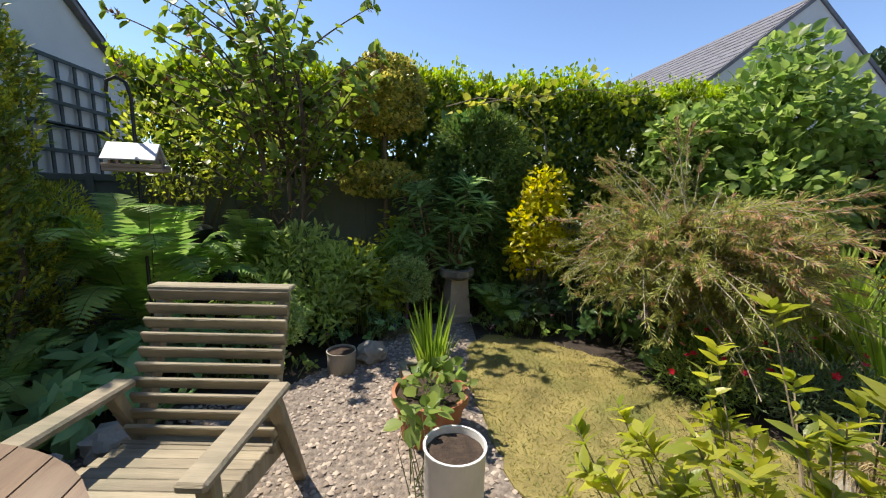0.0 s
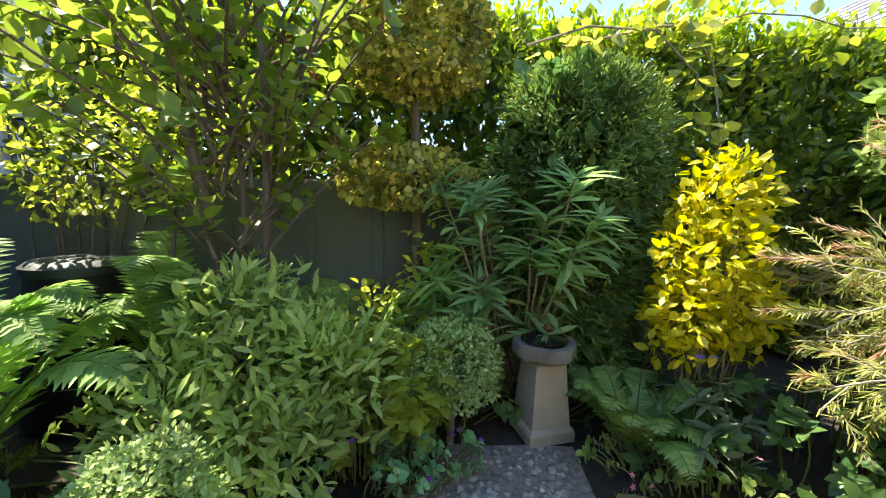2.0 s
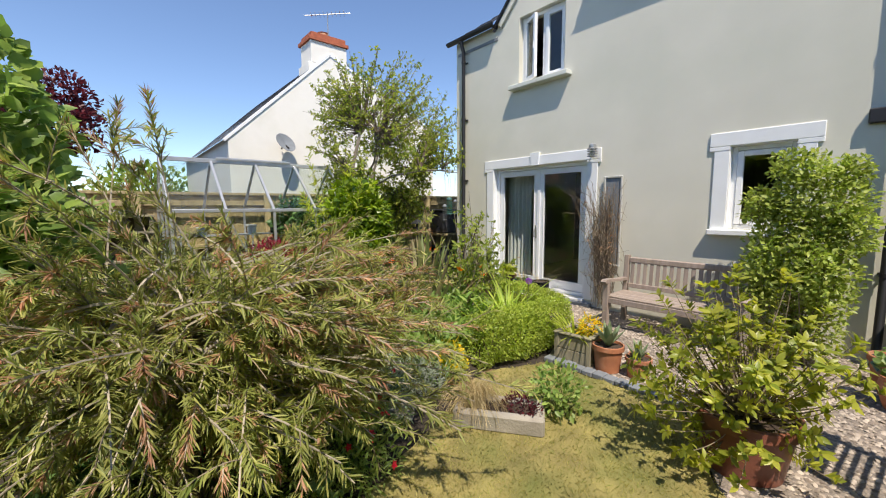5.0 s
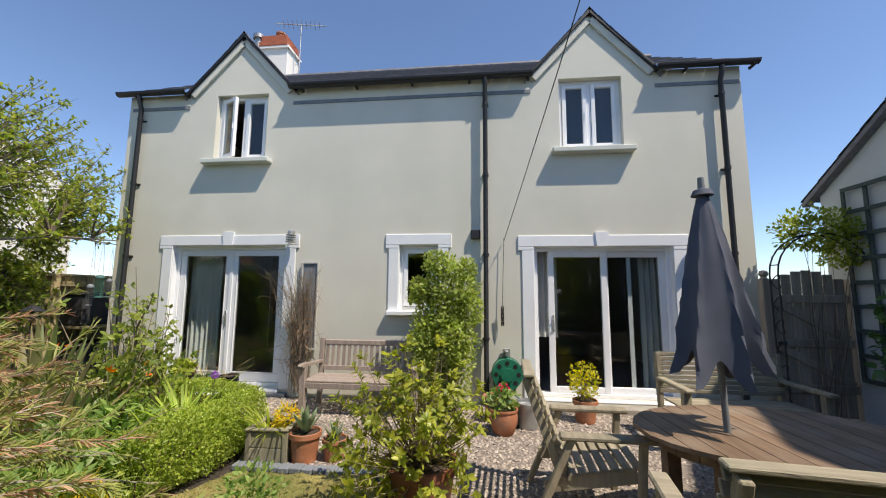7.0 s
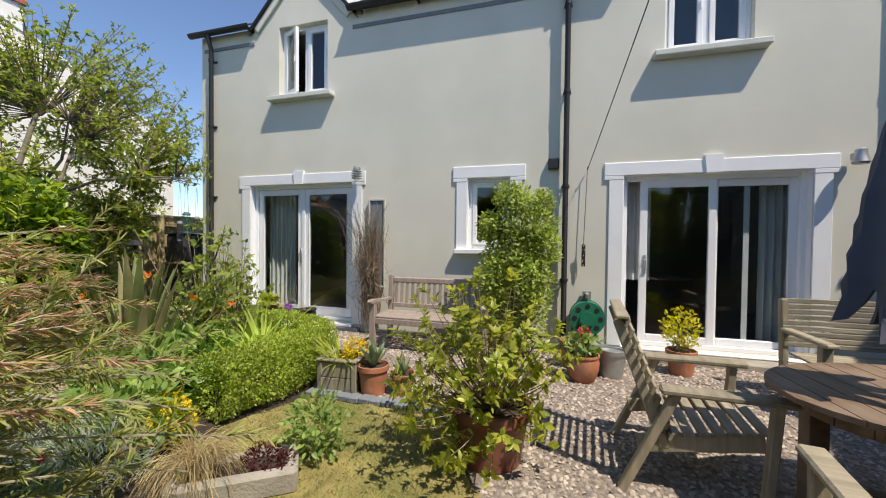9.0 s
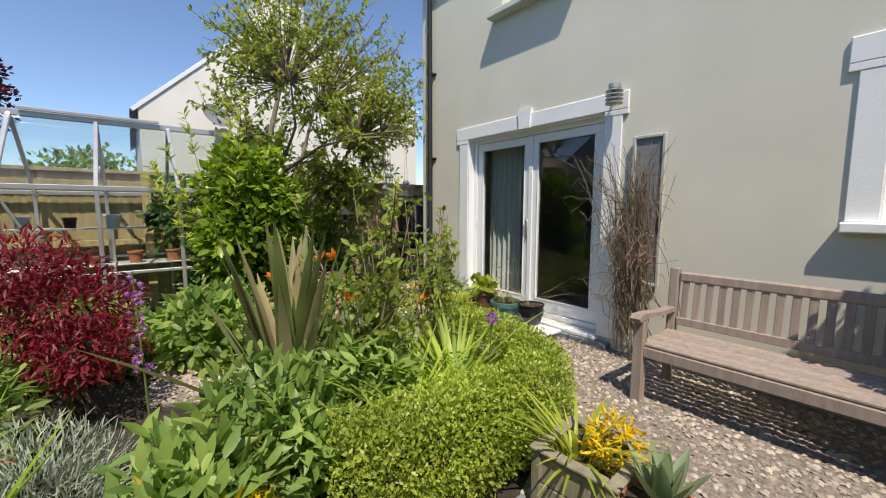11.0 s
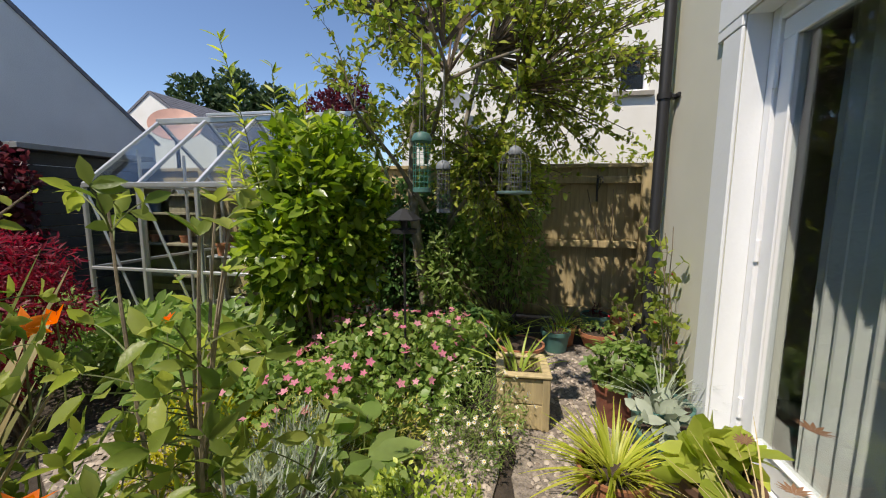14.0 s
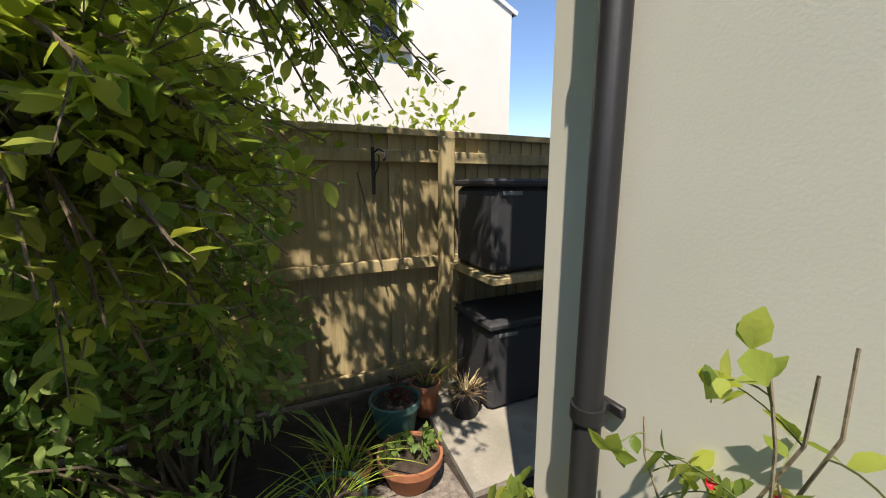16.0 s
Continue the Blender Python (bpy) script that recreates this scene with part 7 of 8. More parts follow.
part("seed_capsules", raw_mesh("seed_capsules", *spread(TINY, cp + sd * 0.005, unit(sd + 0.3 * ct), ct, 0.011, 1.8)), leafy("grey seed capsule", (0.30, 0.25, 0.21), (0.48, 0.42, 0.36), 0.8, 0.0), t, "grey woody seed capsules along the stems")

rosettes("undergrowth", "dark leafy undergrowth below the bottlebrush", (2.2, 6.1, 0), [(0, 0, 0.15, 0.6, 0.5, 0.4), (0.6, -0.5, 0.1, 0.6, 0.6, 0.35), (-0.5, 0.1, 0.1, 0.4, 0.35, 0.3), (0.3, -1.1, 0.1, 0.45, 0.4, 0.3)], 300, 8, OVAL, 0.10, L_DARK, 112)
rosettes("undergrowth", "mixed low leaves filling the shaded bed", (-0.2, 6.55, 0), [(-0.6, 0, 0.15, 0.6, 0.35, 0.35), (0.5, 0.1, 0.1, 0.6, 0.3, 0.25), (-1.2, -0.5, 0.1, 0.5, 0.4, 0.3)], 220, 8, OVAL, 0.075, L_MID, 113)

# tall shrub to the north east
t = shrub("magnolia", "tall bright green broad leaved shrub by the hedge", "shrub", (4.75, 6.75, 0), [(0, 0, 1.3, 1.0, 0.8, 1.1), (0.1, -0.2, 2.2, 0.85, 0.7, 0.75), (0.35, 0.1, 2.9, 0.45, 0.4, 0.55), (-0.75, 0.2, 1.9, 0.6, 0.5, 0.7), (0.9, -0.3, 1.6, 0.6, 0.6, 0.8), (-0.2, -0.6, 1.2, 0.7, 0.5, 0.8)], 9500, OVAL, 0.14, L_BRIGHT, 40, 0.018, STEM, 0.5, 121, 0.2, 0.9, width=1.15)
shrub("smoke_bush", "dark purple leaved shrub near the fence", "shrub", (6.2, 6.3, 0), [(0, 0, 1.0, 0.5, 0.5, 0.7), (0.1, 0, 1.6, 0.4, 0.4, 0.4)], 2200, ROUND, 0.07, L_MAROON, 14, 0.01, BARK, 0.5, 122)


# ---- right hand bed ----
t = clump("yellow_flag", "tall yellow flag iris with sword leaves", "iris", (3.65, 4.85, 0), 70, 1.05, 0.22, SWORD, 0.85, L_IRIS, 131)
g = np.random.default_rng(132)
p = np.stack([g.normal(0, 0.2, 9), g.normal(0, 0.2, 9), g.uniform(0.7, 0.95, 9)], 1)
part("stalks", line_stems(bezier(p * (0.3, 0.3, 0), p, 0.0, 5), 0.006, 0.004), GREENSTEM, t)
heads("flowers", p, unit(g.normal(size=(9, 3)) * 0.4 + (0, 0, 1)), 0.05, F_YELLOW, t, g, 6, 0.2, "yellow flowers")
clump("yellow_flag", "sword leaved iris clump in the flower bed", "iris", (3.35, 4.25, 0), 50, 0.75, 0.3, SWORD, 0.85, L_IRIS, 133)
for k, (x, y, rx, ry, h, sd) in enumerate(((2.45, 4.75, 0.40, 0.42, 0.42, 141), (2.85, 4.35, 0.42, 0.38, 0.40, 142), (3.05, 5.3, 0.5, 0.45, 0.45, 143), (3.6, 5.6, 0.6, 0.5, 0.5, 146))):
    t = shrub("helianthemum", "grey green rock roses with crimson flowers", "plant", (x, y, 0), [(0, 0, h * 0.45, rx, ry, h * 0.55)], 2600, LANCE, 0.05, (L_MID, leafy("grey rock rose leaf", (0.12, 0.19, 0.09), (0.24, 0.32, 0.16), 0.6, 0.35))[k % 2], 26, 0.004, GREENSTEM, 0.6, sd, 0.6, 0.8)
    flowers_on([(0, 0, h * 0.5, rx, ry, h * 0.6)], 44, 0.026, F_RED, t, sd + 3, 5, "crimson flowers", 0.03, 0.1)
    flowers_on([(0, 0, h * 0.5, rx, ry, h * 0.6)], 14, 0.026, F_PINK, t, sd + 7, 5, "pink flowers", 0.03, 0.2, "pale_flowers")

# flax
t = clump("flax", "bronze and green striped flax with sword leaves", "flax", (4.0, 2.84, 0), 58, 1.2, 0.34, SWORD, 1.0, L_FLAX, 151)
g = np.random.default_rng(152)
n = 10
a = g.uniform(2.2, 5.6, n)
way = unit(np.stack([np.cos(a), np.sin(a), g.uniform(0.15, 0.5, n)], 1))
v, f = spread(ARCH, np.zeros((n, 3)), way, np.tile((0, 0, 1.0), (n, 1)), 0.85, 2.3)
part("drooping_leaves", raw_mesh("drooping_leaves", v, f), leafy("yellowing flax", (0.42, 0.30, 0.05), (0.60, 0.50, 0.16), 0.5, 0.3), t, "yellowing drooping leaves")

shrub("santolina", "silver leaved cotton lavender mound", "plant", (3.05, 3.72, 0), [(0, 0, 0.12, 0.30, 0.26, 0.22)], 2600, NARROW, 0.06, L_SILVER, 20, 0.003, GREENSTEM, 0.6, 161, 0.9, 0.6, width=0.8)
shrub("santolina", "silver leaved cotton lavender in the gravel", "plant", (3.75, 3.95, 0), [(0, 0, 0.15, 0.4, 0.34, 0.28)], 2800, NARROW, 0.07, L_SILVER, 20, 0.003, GREENSTEM, 0.6, 162, 0.9, 0.6, width=0.8)
shrub("lavender", "grey lavender tufts in the gravel bed", "plant", (4.6, 1.95, 0), [(0, 0, 0.12, 0.35, 0.25, 0.24), (0.4, 0.1, 0.1, 0.25, 0.25, 0.2)], 2600, NARROW, 0.08, L_SILVER, 20, 0.003, GREENSTEM, 0.6, 163, 1.0, 0.5, width=0.7)
t = shrub("valerian", "leafy green perennials at the foot of the flax", "plant", (3.55, 3.10, 0), [(0, 0, 0.25, 0.45, 0.35, 0.34), (-0.3, 0.35, 0.2, 0.35, 0.3, 0.28), (0.2, -0.55, 0.25, 0.4, 0.35, 0.36)], 3000, LANCE, 0.11, L_MID, 30, 0.005, GREENSTEM, 0.6, 164, 0.5, 0.9, width=1.5)
t = shrub("goldenrod", "yellow flowering stonecrop by the lawn edge", "plant", (2.98, 3.34, 0), [(0, 0, 0.14, 0.17, 0.15, 0.16)], 700, LANCE, 0.05, L_GOLD, 16, 0.004, GREENSTEM, 0.5, 165, 0.9, 0.5)
flowers_on([(0, 0, 0.18, 0.17, 0.15, 0.16)], 260, 0.016, F_YELLOW, t, 166, 5, "yellow flower heads", 0.01, 0.0)
t = clump("dead_leaves", "yellowed strap leaves lying at the bed's edge", "leaf", (3.12, 3.42, 0.05), 7, 0.42, 0.8, SWORD, 1.6, leafy("yellow strap", (0.60, 0.36, 0.02), (0.75, 0.55, 0.08), 0.5, 0.4), 167)
t = thing("foxglove", (4.0, 3.55, 0), "foxglove spike with mauve bells", "flower")
g = np.random.default_rng(168)
sp = bezier([(0, 0, 0)], [(0.02, 0.03, 1.05)], 0.02, 9, None)
part("stalk", line_stems(sp, 0.008, 0.003), GREENSTEM, t)
p, tg, u = on_lines(sp, 34, 0.5, 0.97, g)
sd = unit(np.cross(tg, unit(g.normal(size=tg.shape))))
BELL = petals(6, 1.4)
v, f = spread(BELL, p + sd * 0.02, tg, unit(sd - (0, 0, 0.7)), 0.018)
part("bells", raw_mesh("bells", v, f), leafy("mauve bell", (0.45, 0.16, 0.48), (0.62, 0.34, 0.62), 0.5, 0.5), t, "mauve bells")
t = thing("tussock_grass", (2.36, 3.66, 0.10), "straw coloured mop of dry grass in the trough", "grass")
g = np.random.default_rng(169)
a, rr = g.uniform(0, 6.28, 420), g.uniform(0.10, 0.30, 420)
part("leaves", line_stems(bezier(g.normal(0, 0.03, (420, 3)) * (1, 1, 0), np.stack([np.cos(a) * rr, np.sin(a) * rr, g.uniform(-0.07, 0.12, 420)], 1), 0.26, 8, g), 0.0018, 0.0008, 3), L_STRAW, t)
shrub("sedum", "dark red stonecrop in the stone trough", "plant", (2.08, 3.45, 0.10), [(0, 0, 0.03, 0.16, 0.10, 0.08)], 700, OVAL, 0.022, L_MAROON, 0, seed=170)
shrub("rose", "small green rose growing behind the stone trough", "plant", (1.98, 3.15, 0), [(0, 0, 0.2, 0.22, 0.2, 0.2)], 420, OVAL, 0.05, L_MID, 14, 0.004, GREENSTEM, 0.7, 171)

# box hedge
hedge_run("box_hedge", "low clipped bright green box hedge", [(3.0, 2.98), (2.92, 2.5), (2.90, 1.75), (3.3, 1.42), (4.5, 1.27)], 0.36, 0.50, 34000, 0.026, L_BOX, 181)
clump("daylily", "arching green daylily leaves behind the hedge", "plant", (3.45, 1.95, 0), 90, 0.75, 0.5, ARCH, 1.1, L_IRIS, 182)
clump("daylily", "arching green daylily leaves by the box hedge", "plant", (3.85, 1.98, 0), 70, 0.58, 0.4, ARCH, 1.1, L_IRIS, 183)
clump("daylily", "arching green daylily leaves in the border", "plant", (3.35, 2.4, 0), 70, 0.62, 0.5, ARCH, 1.1, L_IRIS, 184)
L_PEONY = leafy("fresh yellow green leaf", (0.140, 0.215, 0.040), (0.380, 0.420, 0.090), 0.4, 0.5)


def open_shrub(at, label, n, wide, z0, z1, seed):
    """Upright bare stems with side sprays, each bearing pointed leaves in threes."""
    t = thing("tree_peony", at, label, "shrub")
    g = np.random.default_rng(seed)
    ends = np.stack([g.normal(0, wide * 0.6, n), g.normal(0, wide * 0.6, n), g.uniform(z0, z1, n)], 1)
    lines = bezier(g.normal(0, 0.06, (n, 3)) * (1, 1, 0), ends, 0.12, 8, g)
    part("stems", line_stems(lines, 0.009, 0.003), STEM, t)
    p, w, u = on_lines(lines, 7, 0.4, 1.0, g)
    q = p + unit(np.cross(w, unit(g.normal(size=w.shape))) + 0.5 * w) * g.uniform(0.07, 0.2, len(p))[:, None]
    sprays = bezier(p, q, 0.02, 5)
    part("twigs", line_stems(sprays, 0.0025, 0.0015, 3), GREENSTEM, t)
    part("leaves", merged("leaves", whorls(sprays, 3, OVAL, 0.066, g, 0.3, 0.85), twig_leaves(sprays, 2, 0.3, OVAL, 0.054, 0.5, g), whorls(lines, 5, OVAL, 0.064, g, 0.5, 0.8)), L_PEONY, t)
    return t


open_shrub((3.80, 2.36, 0), "open shrub of pointed yellow green leaves on bare stems", 24, 0.34, 0.45, 1.50, 185)
open_shrub((4.04, 1.74, 0), "young upright shrub of pointed leaves near the french doors", 14, 0.24, 0.6, 1.42, 186)
t = thing("allium_flower", (3.22, 1.86, 0), "round mauve allium head on a tall stalk", "flower")
part("stalk", Shape().tube([(0, 0, 0), (0.01, 0.01, 0.35), (0, 0, 0.66)], 0.004, None, 6), GREENSTEM, t)
foliage("flowers", [(0, 0, 0.68, 0.032, 0.032, 0.032)], 240, TINY, 0.014, F_PURPLE, t, 0.3, 189)
t = thing("poppy", (4.0, 2.2, 0), "orange poppies among the border leaves", "flower")
g = np.random.default_rng(187)
p = np.array([(-0.12, -0.22, 0.78), (0.2, 0.25, 1.02), (0.32, 0.3, 1.0), (-0.4, 0.45, 0.85), (0.9, 0.5, 0.8), (-0.05, -0.3, 0.66)])
part("stalks", line_stems(bezier(p * (0.7, 0.7, 0), p, 0.0, 6, g), 0.004, 0.003), GREENSTEM, t)
heads("flowers", p, unit(g.normal(size=p.shape) * 0.5 + (0, 0, 1)), 0.055, F_ORANGE, t, g, 5, 0.7, "orange poppy petals")
t = thing("cut_branch", (3.77, 2.24, 0), "bare upright grey branch with sparse leaves", "branch")
br_ = np.array([[(0, 0, 0), (0.05, 0.03, 0.6), (-0.04, 0.02, 1.1), (0.07, -0.03, 1.6), (0.06, 0.05, 2.1)], [(0.0, 0.01, 1.2), (0.1, -0.05, 1.4), (0.2, -0.1, 1.5), (0.28, -0.12, 1.62), (0.36, -0.15, 1.7)], [(0.02, 0, 1.4), (-0.1, 0.05, 1.55), (-0.2, 0.1, 1.62), (-0.25, 0.12, 1.72), (-0.3, 0.15, 1.8)]])
part("limb", line_stems(br_ * (0.8, 0.8, 0.84), 0.008, 0.002, 7), BARK, t, "", True)
part("leaves", raw_mesh("leaves", *twig_leaves(br_ * (0.8, 0.8, 0.84), 12, 0.3, OVAL, 0.05, 0.3, np.random.default_rng(188))), L_LIME, t)

# crimson maple, pink cranesbills, daisies
t = thing("japanese_maple", (5.0, 3.95, 0), "low crimson japanese maple", "shrub")
bl = [(0, 0, 0.75, 0.42, 0.40, 0.28), (0.1, 0.2, 1.0, 0.36, 0.36, 0.22), (-0.25, -0.1, 0.5, 0.32, 0.3, 0.2)]
part("stems", twigs((0, 0, 0), bl, 16, 0.012, 191), BARK, t, "", True)
foliage("leaves", bl, 4600, LANCE, 0.060, L_CRIMSON, t, 0.6, 192, -0.3, 0.9)
bl = [(0, 0, 0.22, 0.62, 0.55, 0.34), (0.45, 0.75, 0.2, 0.5, 0.5, 0.34), (-0.55, 0.6, 0.15, 0.45, 0.45, 0.28), (0.5, -0.35, 0.2, 0.32, 0.3, 0.28)]
t = shrub("cranesbill", "mound of pink flowering cranesbills", "plant", (5.85, 1.88, 0), bl, 8500, ROUND, 0.05, L_MID, 60, 0.004, GREENSTEM, 0.5, 193, 0.3, 0.9)
flowers_on(bl, 620, 0.030, F_PINK, t, 194, 5, "pink flowers", 0.05, 0.25)
bl = [(0, 0, 0.16, 0.36, 0.28, 0.24), (-0.25, 0.05, 0.1, 0.25, 0.22, 0.17)]
t = shrub("fleabane", "low spread of small white daisies", "plant", (5.5, 1.2, 0), bl, 2600, LANCE, 0.035, L_MID, 40, 0.003, GREENSTEM, 0.5, 195, 0.5, 0.8)
flowers_on(bl, 330, 0.014, F_WHITE, t, 196, 8, "white daisy flowers", 0.03, 0.0)
flowers_on(bl, 330, 0.006, F_YELLOW, t, 196, 6, "yellow centres", 0.034, 0.0, "flower_centres")
rosettes("foxglove_plant", "broad pale green leaves among the flowers", (5.0, 1.75, 0), [(0, 0, 0.15, 0.2, 0.2, 0.25)], 12, 7, LANCE, 0.22, L_BRIGHT, 197, width=2.2)
shrub("euphorbia", "yellow green cushion at the edge of the gravel bed", "plant", (4.95, 2.65, 0), [(0, 0, 0.15, 0.35, 0.3, 0.22)], 1600, LANCE, 0.05, L_GOLD, 20, 0.004, GREENSTEM, 0.5, 198)
shrub("heather", "dull bronze green cushions among the flowers", "plant", (5.15, 2.15, 0), [(0, 0, 0.12, 0.35, 0.3, 0.22), (0.1, -0.45, 0.1, 0.3, 0.25, 0.2)], 3200, LANCE, 0.03, L_HOLLY, 20, 0.003, BARK, 0.5, 199)
shrub("comfrey", "broad leaved green border plants by the greenhouse", "plant", (5.55, 3.0, 0), [(0, 0, 0.3, 0.5, 0.5, 0.35), (0.3, 0.9, 0.25, 0.4, 0.5, 0.3)], 1800, OVAL, 0.12, L_MID, 30, 0.006, GREENSTEM, 0.6, 200)
shrub("verbena", "purple flowering border plants before the greenhouse", "plant", (5.6, 4.6, 0), [(0, 0, 0.3, 0.5, 0.5, 0.35)], 1500, LANCE, 0.09, L_MID, 20, 0.005, GREENSTEM, 0.6, 201)
t = shrub("border_plants", "mixed leafy perennials beside the bottlebrush", "plant", (4.4, 4.6, 0), [(0, 0, 0.3, 0.6, 0.6, 0.4), (0.7, 0.8, 0.3, 0.7, 0.6, 0.45), (-0.2, 1.2, 0.4, 0.6, 0.5, 0.5)], 5200, LANCE, 0.11, L_BRIGHT, 40, 0.005, GREENSTEM, 0.6, 202, width=1.4)
flowers_on([(0, 0, 0.4, 0.6, 0.6, 0.45)], 30, 0.025, F_PURPLE, t, 203, 6, "purple flowers", 0.05, 0.3)

# laurel and tree at the far end
shrub("laurel", "dense laurel with glossy yellow green leaves", "shrub", (6.12, 2.52, 0), [(0, 0, 1.05, 0.46, 0.46, 0.55), (0.05, 0.05, 1.58, 0.42, 0.42, 0.45), (-0.1, 0.2, 1.0, 0.4, 0.36, 0.42), (0.05, -0.2, 1.25, 0.38, 0.32, 0.45), (-0.25, -0.1, 1.45, 0.25, 0.25, 0.3)], 5600, OVAL, 0.105, L_LAUREL, 30, 0.012, BARK, 0.45, 211, 0.2, 0.8)
t = clump("bamboo", "slender yellow green bamboo beside the greenhouse", "bamboo", (6.15, 2.75, 0), 6, 0.5, 0.12, SWORD, 0.3, L_LIME, 212)
g = np.random.default_rng(213)
lines = bezier(g.normal(0, 0.05, (14, 3)) * (1, 1, 0) + (0, 0, 0), np.stack([g.normal(0, 0.35, 14), g.normal(0.1, 0.3, 14), g.uniform(1.4, 2.6, 14)], 1), 0.3, 9, g)
part("canes", line_stems(lines, 0.006, 0.002), GREENSTEM, t)
part("cane_leaves", raw_mesh("cane_leaves", *twig_leaves(lines, 70, 0.35, LANCE, 0.10, 0.8, g)), L_LIME, t)
t = thing("garden_tree", (7.45, 1.95, 0), "small grey barked tree with a spreading leafy crown", "tree")
g = np.random.default_rng(221)
tr = Shape()
tr.tube([(0, 0, 0), (-0.06, 0.05, 0.5), (-0.13, 0.11, 1.0), (-0.18, 0.15, 1.5), (-0.22, 0.12, 2.2), (-0.3, -0.1, 3.2)], 0.078, 0.025, 10)
tr.tube([(0.03, -0.05, 0), (0.05, -0.14, 0.6), (0.02, -0.22, 1.2), (-0.1, -0.35, 2.0), (-0.2, -0.6, 3.0)], 0.05, 0.018, 9)
tr.tube([(-0.14, 0.0, 1.3), (-0.45, 0.25, 1.8), (-0.8, 0.5, 2.2)], 0.03, 0.012, 8)
tr.tube([(0.0, -0.2, 1.1), (-0.4, -0.6, 1.7), (-0.8, -0.9, 2.3)], 0.028, 0.012, 8)
tr.tube([(-0.18, 0, 1.8), (-0.7, -0.1, 2.4), (-1.2, 0.1, 2.8)], 0.026, 0.01, 8)
tr.tube([(-0.18, 0, 1.8), (-1.0, -0.3, 2.14), (-1.7, -0.5, 2.2), (-2.45, -0.56, 2.15)], 0.024, 0.007, 8)
tr.tube([(0.02, -0.22, 1.2), (-0.35, -0.4, 1.55), (-0.75, -0.6, 1.75)], 0.02, 0.008, 7)
tr.tube([(-1.5, -0.44, 2.19), (-1.8, -0.75, 2.2), (-2.07, -0.93, 2.15)], 0.012, 0.006, 7)
part("trunk", tr, paint("speckled grey bark", (0.25, 0.21, 0.16), 0.85, 0.3, 14, 0.6, 60, stain=(0.40, 0.38, 0.32), stain_amt=0.5, sscale=9), t, "", True)
N = 360
d = unit(g.normal(size=(N, 3)))
e = np.array((-0.25, -0.70, 3.05)) + d * np.array((1.35, 1.8, 1.6)) * g.uniform(0.55, 1.0, N)[:, None] ** 0.6
e = np.concatenate([e[e[:, 2] > 1.45], np.array((-1.6, -0.6, 2.45)) + d[:26] * np.array((0.75, 0.55, 0.3)), np.array((-0.80, -0.75, 1.50)) + d[70:124] * np.array((0.34, 0.36, 0.34)), np.array((-0.55, -0.95, 1.35)) + d[140:190] * np.array((0.35, 0.3, 0.45)), np.array((-0.1, -0.35, 1.95)) + d[190:245] * np.array((0.7, 1.0, 0.55))])
hub = np.array([(-0.2, 0, 2.2), (-0.3, -0.1, 3.0), (-0.2, -0.6, 2.8), (-0.8, 0.5, 2.2), (-0.8, -0.9, 2.3), (-1.2, 0.1, 2.8), (-0.1, -0.35, 2.0), (-1.6, -0.48, 2.2), (-2.1, -0.55, 2.18), (-0.75, -0.6, 1.75)])
near = hub[np.argmin(np.linalg.norm(e[:, None] - hub[None], axis=2), axis=1)]
lines = bezier(near, e, 0.12, 8, g)
part("branches", line_stems(lines, 0.010, 0.003, 4), BARK, t)
ti, tt, tu = on_lines(lines, 3, 0.35, 0.95, g)
se = ti + unit(tt + 0.9 * g.normal(size=ti.shape)) * g.uniform(0.12, 0.3, len(ti))[:, None]
sb = bezier(ti, se, 0.0, 5)
part("twigs", line_stems(sb, 0.003, 0.0015, 3), BARK, t)
part("leaves", merged("leaves", twig_leaves(lines, 15, 0.35, OVAL, 0.064, 0.6, g), twig_leaves(sb, 8, 0.0, OVAL, 0.062, 0.6, g)), L_AMEL, t)
shrub("evergreen", "shady evergreen shrub under the tree", "shrub", (7.45, 1.15, 0), [(0.05, -0.15, 0.75, 0.34, 0.34, 0.5), (0.1, 0.25, 1.15, 0.40, 0.42, 0.45), (-0.1, 0.5, 0.7, 0.42, 0.45, 0.5), (0.1, -0.1, 1.3, 0.3, 0.32, 0.25)], 3800, LANCE, 0.085, L_BRIGHT, 26, 0.010, BARK, 0.6, 231, 0.0, 0.9, width=1.5)
shrub("viburnum", "dark leafy shrub filling the shade beside the fence", "shrub", (7.72, 2.45, 0), [(0, 0, 0.7, 0.34, 0.7, 0.65), (0, -0.35, 1.2, 0.3, 0.5, 0.5), (0, 0.5, 1.3, 0.32, 0.5, 0.5)], 4200, OVAL, 0.085, L_DARK, 24, 0.010, BARK, 0.6, 234, 0.1, 0.9)
rosettes("brunnera", "low shade loving leaves under the tree", (6.85, 1.75, 0), [(0, 0, 0.1, 0.4, 0.5, 0.28), (0.2, -0.5, 0.1, 0.3, 0.35, 0.24)], 120, 7, OVAL, 0.085, L_MID, 235)
clump("crocosmia", "arching green strap leaves under the tree", "plant", (7.0, 1.2, 0), 34, 0.5, 0.5, ARCH, 1.1, L_IRIS, 232)
rosettes("cranesbill", "dark ground cover in the shade under the tree", (7.0, 1.6, 0), [(0, 0, 0.1, 0.45, 0.6, 0.3)], 120, 7, ROUND, 0.06, L_DARK, 233)

